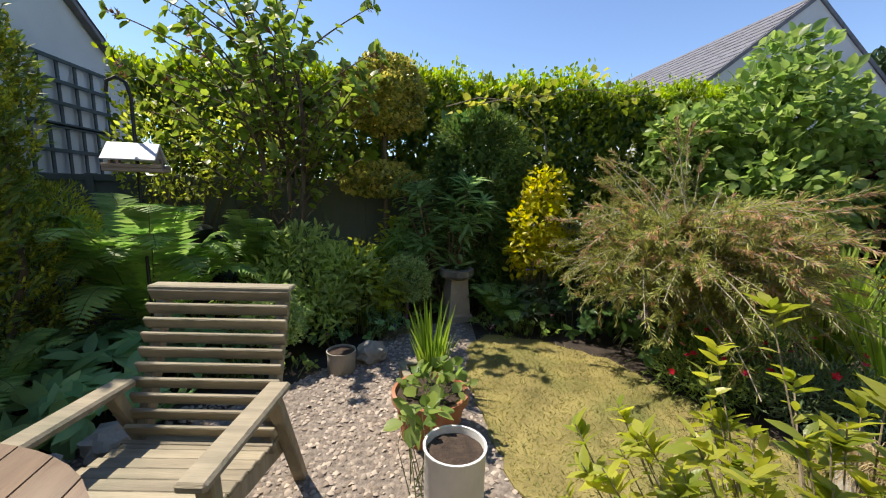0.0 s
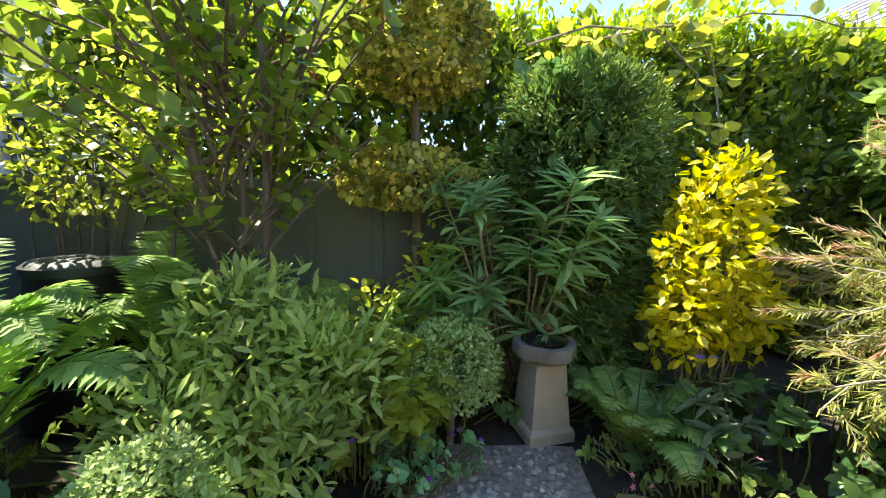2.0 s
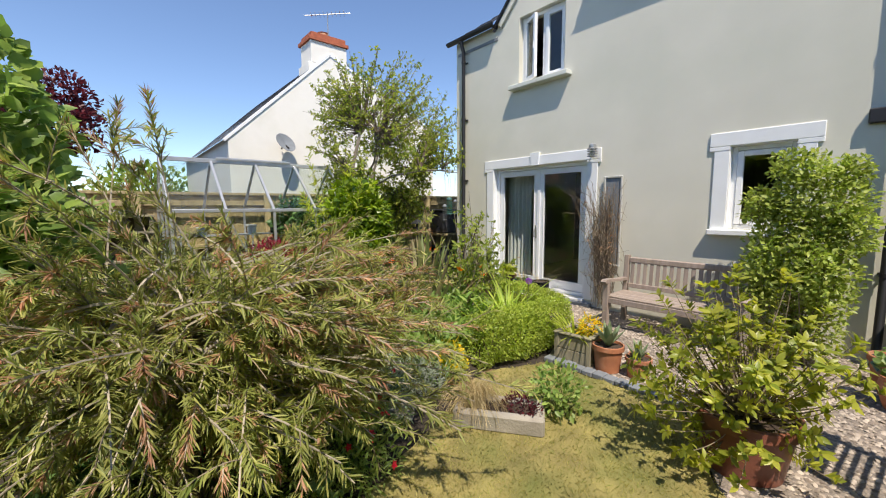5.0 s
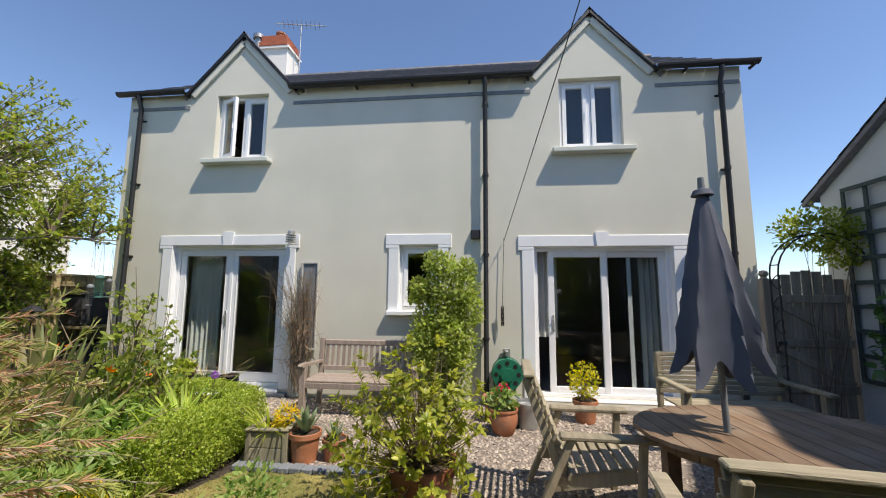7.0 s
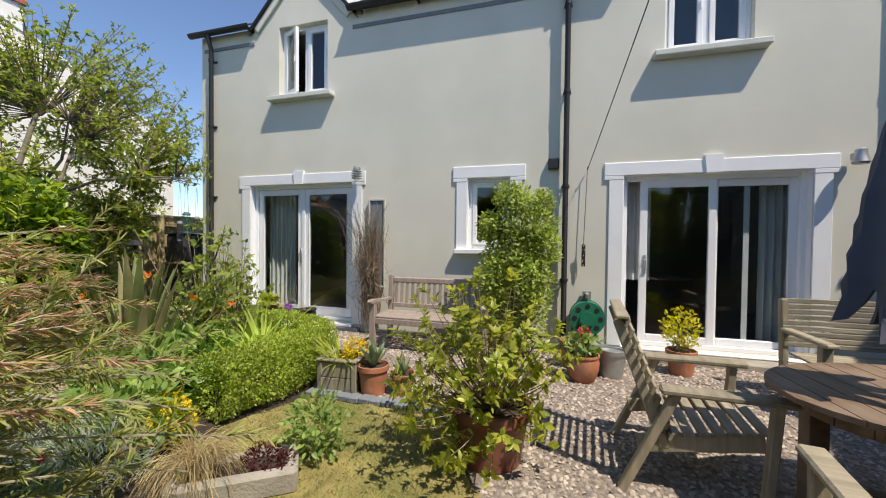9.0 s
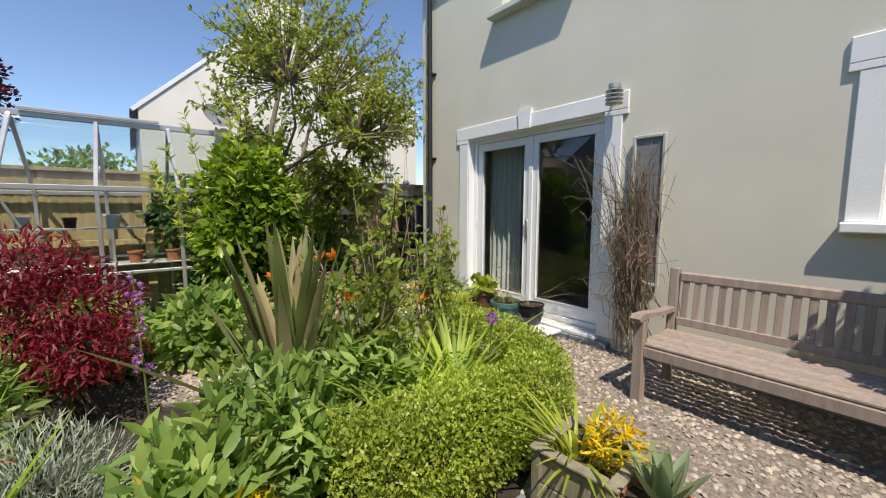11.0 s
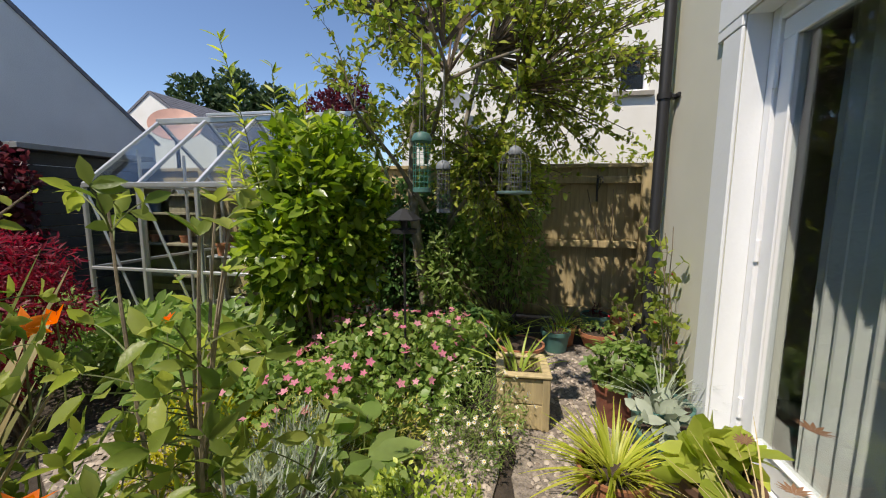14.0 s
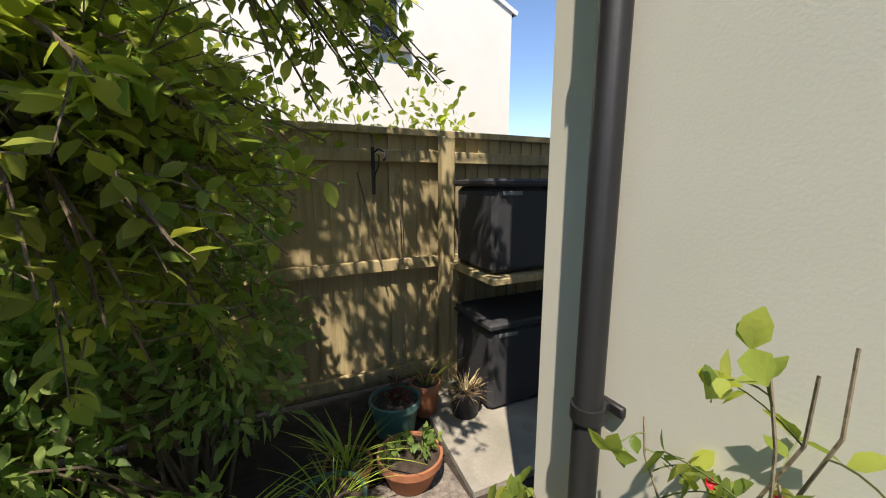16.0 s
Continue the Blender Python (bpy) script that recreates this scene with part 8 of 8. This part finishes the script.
# ---- along the house ----
t_jas = shrub("jasmine", "tall column of leafy climber in front of the house wall", "climber", (0.97, 0.50, 0), [(0, 0, 0.55, 0.34, 0.28, 0.55), (0.05, 0, 1.15, 0.38, 0.30, 0.45), (-0.05, 0, 1.6, 0.38, 0.28, 0.36), (0.1, 0.0, 1.92, 0.22, 0.18, 0.20), (-0.3, 0.05, 1.3, 0.17, 0.18, 0.3), (0.36, 0.05, 1.55, 0.16, 0.16, 0.2), (-0.15, 0.2, 0.9, 0.25, 0.2, 0.3), (0.3, 0.15, 0.85, 0.2, 0.18, 0.35), (-0.25, 0, 1.85, 0.14, 0.14, 0.16)], 12500, OVAL, 0.05, leafy("jasmine leaf", (0.20, 0.28, 0.05), (0.42, 0.47, 0.12), 0.4, 0.45), 24, 0.008, STEM, 0.7, 241, 0.2, 0.9)
t = thing("azalea", (0.93, 2.80, 0.3), "large potted azalea with whorls of yellow green leaves", "azalea")
g = np.random.default_rng(251)
N = 250
d = unit(g.normal(size=(N, 3)) + (0, 0, 0.25))
e = np.array((0.06, 0.06, 0.26)) + d * np.array((0.62, 0.68, 0.70)) * g.uniform(0.4, 1.0, N)[:, None]
e[:, 2] = np.maximum(e[:, 2], -0.12)
lines = bezier(g.normal(0, 0.03, (N, 3)) * (1, 1, 0) + (0, 0, 0.0), e, -0.04, 8, g)
part("stems", line_stems(lines[:60], 0.006, 0.002), STEM, t)
part("stems", line_stems(lines[60:], 0.0035, 0.0015), STEM, t)
part("leaves", merged("leaves", whorls(lines, 10, LANCE, 0.060, g, 0.5, 1.9, 0.06), twig_leaves(lines, 6, 0.5, LANCE, 0.046, 0.5, g, width=1.7)), L_AZALEA, t)
t = thing("bare_climber", (3.14, 0.12, 0), "dry tangled stems of a bare climber beside the door", "climber")
g = np.random.default_rng(261)
DRYSTEM = paint("dry brown stem", (0.23, 0.175, 0.12), 0.85, 0.25, 12, 0.3, 60)
N = 280
e = np.stack([g.normal(0.05, 0.17, N), np.abs(g.normal(0.10, 0.09, N)), g.uniform(0.5, 1.95, N)], 1)
lines = bezier(np.stack([g.normal(0, 0.08, N), g.uniform(0, 0.08, N), g.uniform(0.05, 1.4, N)], 1), e, 0.15, 8, g) + g.normal(0, 0.012, (N, 8, 3))
part("stems", line_stems(lines, 0.004, 0.002, 4), DRYSTEM, t)
ln = bezier(np.tile((0.1, 0.1, 1.4), (14, 1)), np.stack([g.uniform(0.25, 0.7, 14), g.uniform(0.05, 0.4, 14), g.uniform(1.0, 1.9, 14)], 1), 0.12, 9, g)
ln = ln[::2].copy()
ln[:, 1:-1] += np.cumsum(g.normal(0, 0.022, ln[:, 1:-1].shape), axis=1) * (1, 0.35, 1)
part("runners", line_stems(ln, 0.004, 0.0015, 4), DRYSTEM, t)
part("leaves", raw_mesh("leaves", *twig_leaves(lines[::5], 3, 0.6, LANCE, 0.06, 0.5, g)), L_BROWN, t)
def climbing_rose(at, n, height, seed, label):
    t = thing("climbing_rose", at, label, "climber")
    g = np.random.default_rng(seed)
    canes = bezier(g.normal(0, 0.03, (n, 3)) * (1, 0.2, 0), np.stack([g.normal(0, 0.10, n), np.abs(g.normal(0.06, 0.04, n)), height * g.uniform(0.5, 1.0, n)], 1), 0.1, 10, g)
    canes[:, 1:] += np.cumsum(g.normal(0, 0.018, canes[:, 1:].shape), axis=1) * (1, 0.3, 0.3)
    canes[..., 1] = np.maximum(canes[..., 1], 0.0)
    part("canes", line_stems(canes, 0.005, 0.0025), STEM, t)
    p, w, u = on_lines(canes, 9, 0.2, 1.0, g)
    q = p + unit(g.normal(size=p.shape) * (1, 0.6, 0.5) + (0, 0.35, 0.35)) * g.uniform(0.06, 0.15, len(p))[:, None]
    side = bezier(p, q, 0.02, 5)
    part("twigs", line_stems(side, 0.002, 0.0015, 3), GREENSTEM, t)
    part("leaves", merged("leaves", whorls(side, 3, OVAL, 0.052, g, 0.2, 1.25), twig_leaves(side, 2, 0.3, OVAL, 0.045, 0.5, g, width=1.25)), L_PEONY, t)
    tip = side[::11, -1] + (0, 0.01, 0.02)
    part("flowers", raw_mesh("flowers", *spread(petals(6, 1.2), tip, unit(g.normal(size=tip.shape)), np.tile((0, 0.3, 1.0), (len(tip), 1)), 0.012)), F_RED, t, "small red buds")
    return t


climbing_rose((5.80, 0.06, 0), 8, 1.38, 271, "young climbing rose against the sunlit wall")
climbing_rose((6.12, 0.16, 0), 3, 0.72, 272, "straggling rose shoot at the foot of the downpipe")

# potted plants
def agave(at, n, r, seed):
    g = np.random.default_rng(seed)
    t = thing("agave", at, "grey green agave rosette in its pot", "agave", "agaves")
    a = np.arange(n) * 2.4
    l = np.linspace(0.15, 1.3, n)
    way = unit(np.stack([np.cos(a) * l, np.sin(a) * l, np.ones(n)], 1))
    out = np.stack([np.cos(a), np.sin(a), np.full(n, -0.2)], 1)
    v, f = spread(blade([0.10, 0.13, 0.12, 0.08, 0.004], -0.15, 0.5), way * 0.01, way, -out, r * g.uniform(0.8, 1.1, n))
    part("leaves", raw_mesh("leaves", v, f), leafy("agave leaf", (0.17, 0.24, 0.13), (0.30, 0.36, 0.20), 0.45, 0.15), t)
    return t


agave((2.12, 2.08, 0.23), 16, 0.24, 281)
agave((1.86, 2.02, 0.16), 12, 0.18, 282)
clump("lily", "yellow green strap leaves spilling from the planter", "plant", (2.50, 2.05, 0.20), 60, 0.34, 0.6, ARCH, 1.6, L_LIME, 283)
shrub("wallflower", "orange yellow flowers in the timber planter", "plant", (2.38, 1.95, 0.2), [(0, 0, 0.12, 0.13, 0.12, 0.12)], 300, LANCE, 0.05, F_YELLOW, 8, 0.003, GREENSTEM, 0.6, 284)
shrub("strawberry", "strawberry plant with round leaves in terracotta", "plant", (0.40, 4.44, 0.20), [(0, 0, 0.12, 0.19, 0.17, 0.14)], 90, ROUND, 0.060, L_BRIGHT, 22, 0.003, GREENSTEM, 0.6, 285)
shrub("strawberry", "small strawberry plant by the white pot", "plant", (0.28, 4.02, 0.02), [(0, 0, 0.38, 0.13, 0.10, 0.10)], 34, ROUND, 0.075, L_BRIGHT, 12, 0.003, GREENSTEM, 0.7, 286)
clump("montbretia", "upright bright green sword leaves in a pot", "plant", (0.42, 4.90, 0.10), 70, 0.56, 0.20, SWORD, 0.6, leafy("green sword leaf", (0.14, 0.27, 0.035), (0.34, 0.46, 0.08), 0.4, 0.45), 287)
planter((0.42, 4.90, 0), 0.36, 0.30, 0.16, "low worn timber planter of sword leaves", TIMBER_G, 10, 1)
t = shrub("pelargonium", "potted red geranium by the wall", "plant", (0.27, 1.15, 0.24), [(0, 0, 0.12, 0.16, 0.15, 0.14)], 160, ROUND, 0.06, L_MID, 10, 0.004, GREENSTEM, 0.6, 288)
flowers_on([(0, 0, 0.22, 0.05, 0.05, 0.05)], 40, 0.02, F_RED, t, 289, 5, "red flower head")
shrub("golden_shrub", "small golden leaved shrub in a pot", "plant", (-0.74, 0.62, 0.22), [(0, 0, 0.26, 0.18, 0.16, 0.22)], 420, OVAL, 0.045, L_GOLD, 12, 0.005, STEM, 0.6, 290)
shrub("rose_arch", "rambler spilling over the gate arch", "climber", (-3.6, 0.4, 0), [(-0.1, 0, 2.35, 0.5, 0.3, 0.28), (-0.4, 0, 2.15, 0.3, 0.25, 0.3)], 2400, OVAL, 0.055, L_AMEL, 10, 0.006, BARK, 0.6, 291)
shrub("trellis_vine", "dark leaved vine climbing the trellis", "climber", (-3.92, 1.2, 0), [(0, 0, 1.0, 0.12, 0.5, 0.6), (0.05, 0.4, 1.4, 0.12, 0.35, 0.35)], 420, ROUND, 0.10, L_DARK, 10, 0.006, BARK, 0.7, 292)

# pots along the path
pot((5.86, 0.33, 0), 0.17, 0.27, DARKTERRA, "square shouldered red brown pot on the path", POT)
rosettes("aquilegia", "bright green potted perennial with red leaf tips", (5.86, 0.33, 0.22), [(0, 0, 0.16, 0.22, 0.2, 0.18)], 90, 7, OVAL, 0.07, L_BRIGHT, 301)
pot((5.60, 0.18, 0), 0.17, 0.29, TEALPOT, "teal plastic pot of dry grassy leaves", POT)
clump("chives", "thin grey green straggling leaves in the teal pot", "plant", (5.60, 0.18, 0.25), 50, 0.3, 0.5, ARCH, 0.7, L_SILVER, 302)
pot((5.32, 0.20, 0), 0.19, 0.27, TEALPOT, "wide teal plastic tub of seedlings", POT)
shrub("cabbage", "blue grey leaves in a teal tub", "plant", (5.38, 0.24, 0.22), [(0, 0, 0.08, 0.13, 0.12, 0.1)], 70, OVAL, 0.09, L_SILVER, 6, 0.003, GREENSTEM, 0.6, 303)
o = pot((5.20, 0.13, 0.14), 0.1, 0.1, TERRA, "broken terracotta shards in the tub", POT, "terracotta_shard", fill=False)
pot((5.02, 0.56, 0), 0.16, 0.26, paint("ribbed copper brown glaze", (0.30, 0.13, 0.07), 0.35, 0.2, 8, 0.1, 60), "ribbed copper brown pot of golden grass", BELLY)
clump("japanese_grass", "golden striped arching grass in a glazed pot", "grass", (5.02, 0.56, 0.2), 170, 0.26, 0.8, ARCH, 1.5, leafy("striped gold grass", (0.30, 0.36, 0.03), (0.60, 0.60, 0.12), 0.4, 0.45), 304)
pot((4.90, 0.21, 0.16), 0.15, 0.19, paint("brown tub", (0.14, 0.075, 0.05), 0.6, 0.15), "brown pot of lime hostas on the low bench", POT)
rosettes("hosta", "lime green hosta leaves in a brown pot", (4.90, 0.21, 0.3), [(0, 0, 0.08, 0.2, 0.16, 0.1)], 26, 5, OVAL, 0.13, L_LIME, 305, width=1.1)
t = thing("low_bench", (4.93, 0.25, 0), "low brown slatted stool carrying plant pots", "bench")
for k in range(3):
    part("slat", Shape().box((-0.30, -0.15 + k * 0.105, 0.13), (0.30, -0.055 + k * 0.105, 0.15)), TABLE_W, t)
for sx in (-1, 1):
    part("leg", Shape().box((sx * 0.24 - 0.03, -0.13, 0), (sx * 0.24 + 0.03, 0.13, 0.129)), TABLE_W, t)
t = thing("white_board", (4.25, 0.30, 0.06), "white board shelf carrying pots below the french doors", "shelf")
part("board", Shape().box((-0.40, -0.14, 0.02), (0.34, 0.14, 0.045), None, 0.004), TRIM, t)
part("support", Shape().box((-0.36, -0.12, -0.06), (-0.28, 0.12, 0.019)), CONCRETE, t)
part("support", Shape().box((0.22, -0.12, -0.06), (0.30, 0.12, 0.019)), CONCRETE, t)
pot((4.56, 0.22, 0), 0.185, 0.29, TEALPOT, "large teal tub with seed heads by the door", POT)
t = clump("allium", "thin stalks with dry seed heads in the tub", "plant", (4.56, 0.22, 0.26), 14, 0.4, 0.35, ARCH, 0.5, L_STRAW, 306)
heads("seed_heads", np.array([(0.05, 0.08, 0.42), (-0.08, 0.02, 0.36), (0.0, -0.06, 0.5)]), np.array([(0, 0.3, 1.0), (0.2, 0, 1), (0, -0.2, 1)]), 0.045, L_BROWN, t, np.random.default_rng(307), 12, 0.3)
rosettes("seedlings", "green seedlings in the teal tub", (4.60, 0.24, 0.25), [(0, 0, 0.05, 0.12, 0.1, 0.06)], 14, 5, OVAL, 0.06, L_BRIGHT, 308)
pot((4.20, 0.22, 0.105), 0.145, 0.22, BLACKGLAZE, "glossy black pot with bare twigs", BELLY)
clump("twiggy_shrub", "bare thin twigs in the black pot", "plant", (4.20, 0.22, 0.28), 16, 0.4, 0.4, ARCH, 0.25, L_STRAW, 309)
g = random.Random(9)
for i in range(36):
    x, y = 3.98 + (i % 9) * 0.102 + g.uniform(-0.006, 0.006), 0.50 + (i // 9) * 0.098 + g.uniform(-0.006, 0.006)
    c = (i * 7) % 5
    pot((x, y, 0.03), 0.046, 0.075, (BLACK, TERRA, BLACK, BLACK, DARKTERRA)[c], ("black plastic", "terracotta coloured", "black plastic", "black plastic", "brown plastic")[c] + " seedling pot in a tray", POT, group="seedling pots")
    if i % 3 == 1:
        rosettes("seedling", "young green seedling in a small pot", (x, y, 0.09), [(0, 0, 0.025, 0.03, 0.03, 0.03)], 4, 5, OVAL, 0.04, L_BRIGHT, 310 + i)
for x in (4.16, 4.62):
    t = thing("seed_tray", (x, 0.65, 0), "black plastic seed tray on the gravel", "tray", "seed trays")
    part("base", Shape().box((-0.225, -0.205, 0.004), (0.225, 0.205, 0.012), None, 0.003), BLACK, t)
    part("rim", ring(-0.228, 0.228, -0.208, 0.208, 0.012, 0.012, 0.05, Matrix(((1, 0, 0, 0), (0, 0, 1, 0), (0, 1, 0, 0), (0, 0, 0, 1)))), BLACK, t)

# pots by the fence
for x, y, r, h, m, lab, pf in ((7.58, 0.16, 0.155, 0.22, TEALPOT, "teal plastic pot of dark seedlings", POT), (7.68, -0.08, 0.10, 0.22, TERRA, "terracotta pot with green shoots", POT), (7.54, -0.30, 0.11, 0.18, BLACK, "black plastic pot of dry straw", POT),
                               (7.17, 0.22, 0.165, 0.16, TERRA, "wide terracotta bowl of small leaves", BOWL), (7.20, 0.52, 0.115, 0.19, TERRA, "terracotta pot of grassy leaves", POT), (7.02, 0.62, 0.14, 0.20, TEALPOT, "teal green pot of straggling grass", POT), (6.82, 0.95, 0.22, 0.12, TERRA, "shallow terracotta bowl under the tree", BOWL)):
    pot((x, y, 0.0), r, h, m, lab, pf)
rosettes("seedlings", "dark leafy seedlings in a teal pot", (7.58, 0.16, 0.19), [(0, 0, 0.06, 0.1, 0.1, 0.08)], 16, 6, LANCE, 0.07, L_MAROON, 331)
clump("shoots", "green shoots in a terracotta pot", "plant", (7.68, -0.08, 0.19), 10, 0.24, 0.25, ARCH, 1.2, L_LIME, 332)
clump("straw", "dry straw in a black pot", "plant", (7.54, -0.30, 0.15), 90, 0.14, 0.9, ARCH, 0.8, L_STRAW, 333)
rosettes("campanula", "small leafy plants in a terracotta bowl", (7.17, 0.22, 0.13), [(0, 0, 0.04, 0.15, 0.15, 0.08)], 40, 6, OVAL, 0.05, L_MID, 334)
clump("grassy", "grassy leaves in a terracotta pot", "plant", (7.20, 0.52, 0.16), 50, 0.28, 0.4, ARCH, 0.9, L_IRIS, 335)
clump("grassy", "straggling grass in a teal pot", "plant", (7.02, 0.62, 0.17), 34, 0.24, 0.5, ARCH, 0.7, L_IRIS, 336)
clump("agapanthus", "green strap leaves arching from the planter", "plant", (5.82, 0.98, 0.25), 24, 0.3, 0.6, ARCH, 1.4, L_IRIS, 337)

# feeders in the tree
WIRE = paint("dull galvanised wire", (0.13, 0.135, 0.13), 0.6, 0.15, metal=0.2)
GREENWIRE = paint("green coated wire", (0.05, 0.20, 0.14), 0.4, 0.1)
def feeder(at, r, h, material, cap_mat, label, tray=0.0, hang=0.45, seed=0):
    t = thing("bird_feeder", at, label, "bird feeder", "feeders in the tree")
    s = Shape()
    for k in range(12):
        a = 2 * math.pi * k / 12
        s.tube([(r * math.cos(a), r * math.sin(a), 0), (r * math.cos(a), r * math.sin(a), h)], 0.0014, None, 4)
    for k in range(9):
        z = h * k / 8
        s.tube([(r * math.cos(a), r * math.sin(a), z) for a in [2 * math.pi * q / 16 for q in range(17)]], 0.0014, None, 4, False)
    part("mesh_tube", s, material, t)
    part("cap", Shape().turn([(r * 1.15, h), (r * 1.2, h + 0.012), (r * 0.9, h + 0.035), (0.01, h + 0.045)], 18), cap_mat, t, "", True)
    part("foot", Shape().turn([(r * 1.05, -0.02), (r * 1.05, 0.0), (0.01, 0.0)], 18), cap_mat, t, "", True)
    part("hanger", Shape().tube([(-r, 0, h), (-r * 0.4, 0, h + hang * 0.8), (0, 0, h + hang), (r * 0.4, 0, h + hang * 0.8), (r, 0, h)], 0.002, None, 4), WIRE, t)
    if tray:
        part("tray", Shape().turn([(tray * 0.4, -0.016), (tray * 0.95, -0.013), (tray, -0.004), (tray, 0.0), (tray * 0.96, 0.001), (tray * 0.9, -0.008), (0.01, -0.008)], 24), paint("grey teal plastic tray", (0.17, 0.27, 0.26), 0.4, 0.08), t, "grey teal tray", True)
    return t


feeder((5.11, 1.45, 1.47), 0.040, 0.21, GREENWIRE, TEALPOT, "green wire cage fat ball feeder hanging in the tree")
feeder((5.30, 1.385, 1.37), 0.032, 0.20, WIRE, LEAD, "grey wire mesh nut feeder hanging in the tree", 0.0, 0.55)
t = feeder((5.43, 1.03, 1.462), 0.030, 0.19, WIRE, LEAD, "caged wire seed feeder with a round green tray", 0.092, 0.45)
cg = Shape()
for k in range(14):
    a = 2 * math.pi * k / 14
    cg.tube([(q * math.cos(a), q * math.sin(a), z) for q, z in ((0.082, -0.01), (0.082, 0.14), (0.065, 0.185), (0.034, 0.21))], 0.0012, None, 4)
for z in (0.05, 0.10, 0.15):
    cg.tube([(0.082 * math.cos(q * math.pi / 10), 0.082 * math.sin(q * math.pi / 10), z) for q in range(21)], 0.0012, None, 4, False)
part("cage", cg, WIRE, t)
t = thing("bird_feeder", (5.65, 1.70, 0), "dark metal canopy bird feeder on a pole", "bird feeder", "feeders in the tree")
part("pole", Shape().tube([(0.02, 0, 0), (0, 0, 1.23)], 0.008, None, 8), IRON, t)
part("canopy", Shape().turn([(0.115, 1.29), (0.115, 1.297), (0.025, 1.36), (0.01, 1.363)], 8), BLACK, t)
part("tray", Shape().turn([(0.08, 1.21), (0.08, 1.235), (0.074, 1.235), (0.07, 1.22), (0.01, 1.22)], 20), IRON, t, "", True)
part("tube", Shape().tube([(0, 0, 1.22), (0, 0, 1.30)], 0.022, None, 10), BLACK, t)


# ---- distance ----
def far_tree(at, blobs, n, size, material, label, seed, trunk=0.15):
    t = thing("far_tree", at, label, "tree")
    part("trunk", Shape().tube([(0, 0, 0), (0.05, 0, blobs[0][2] * 0.6), (0, 0, blobs[0][2])], trunk, trunk * 0.5, 8), BARK, t, "", True)
    foliage("crown", blobs, n, OVAL, size, material, t, 0.45, seed)
    return t


far_tree((22.6, 16.4, 0), [(0, 0, 5.0, 1.8, 1.8, 2.2), (0.6, 0.4, 6.8, 1.3, 1.3, 1.7), (-1.2, 1.4, 6.2, 1.3, 1.3, 1.6), (1.2, -1.6, 6.4, 1.1, 1.1, 1.4)], 7000, 0.3, leafy("far dark needles", (0.030, 0.060, 0.022), (0.080, 0.125, 0.045), 0.6, 0.2), "dark conifer standing far behind the greenhouse", 401, 0.25)
far_tree((15.4, 6.9, 0), [(0, 0, 3.9, 1.1, 1.3, 0.9), (0, -0.4, 4.6, 0.7, 0.8, 0.7)], 3600, 0.14, L_MAROON, "maroon leaved tree beyond the fence", 402)
for i, (x, y, r, h) in enumerate(((19, 4.5, 2.0, 3.2), (20, 9, 2.2, 3.4), (24, 22, 3, 4.5), (17, 13, 1.6, 3.0), (30, 12, 3, 4.5))):
    far_tree((x, y, 0), [(0, 0, h * 0.5, r, r, h * 0.5), (r * 0.5, 0.3, h * 0.6, r * 0.6, r * 0.6, h * 0.4)], 2600, 0.22, L_TREE, "distant green tree beyond the gardens", 410 + i)
shrub("fence_climber", "rambling leaves growing over the fence top", "climber", (8.3, 0.2, 0), [(0, 0.2, 1.85, 0.3, 0.7, 0.25), (0, -0.6, 1.9, 0.25, 0.3, 0.3)], 420, OVAL, 0.07, L_LIME, 12, 0.006, BARK, 0.8, 421)
t = thing("plant_bracket", (8.02, 0.130, 1.569), "black iron hanging bracket screwed to the fence", "bracket")
part("back_plate", Shape().box((-0.012, -0.012, -0.16), (0.0, 0.012, 0.14)), IRON, t)
part("arm", Shape().tube([(-0.01, 0, 0.10), (-0.10, -0.01, 0.12), (-0.19, -0.02, 0.10), (-0.20, -0.02, 0.06), (-0.17, -0.02, 0.05)], 0.007, None, 6), IRON, t, "", True)
part("scroll", Shape().tube([(-0.01, 0, -0.10), (-0.05, 0, -0.03), (-0.10, -0.01, 0.02), (-0.11, -0.01, 0.08), (-0.07, -0.01, 0.09)], 0.005, None, 6), IRON, t, "", True)
for dy in (-0.16, -0.02):
    t = thing("garden_cane", (7.99, 0.111 + dy, 0.93), "thin dark garden cane resting on the fence rail", "cane", "canes on the fence")
    part("cane", Shape().tube([(0, 0, 0), (0.045, 0.16 + dy, 0.62)], 0.006, 0.005, 6), BARK, t)
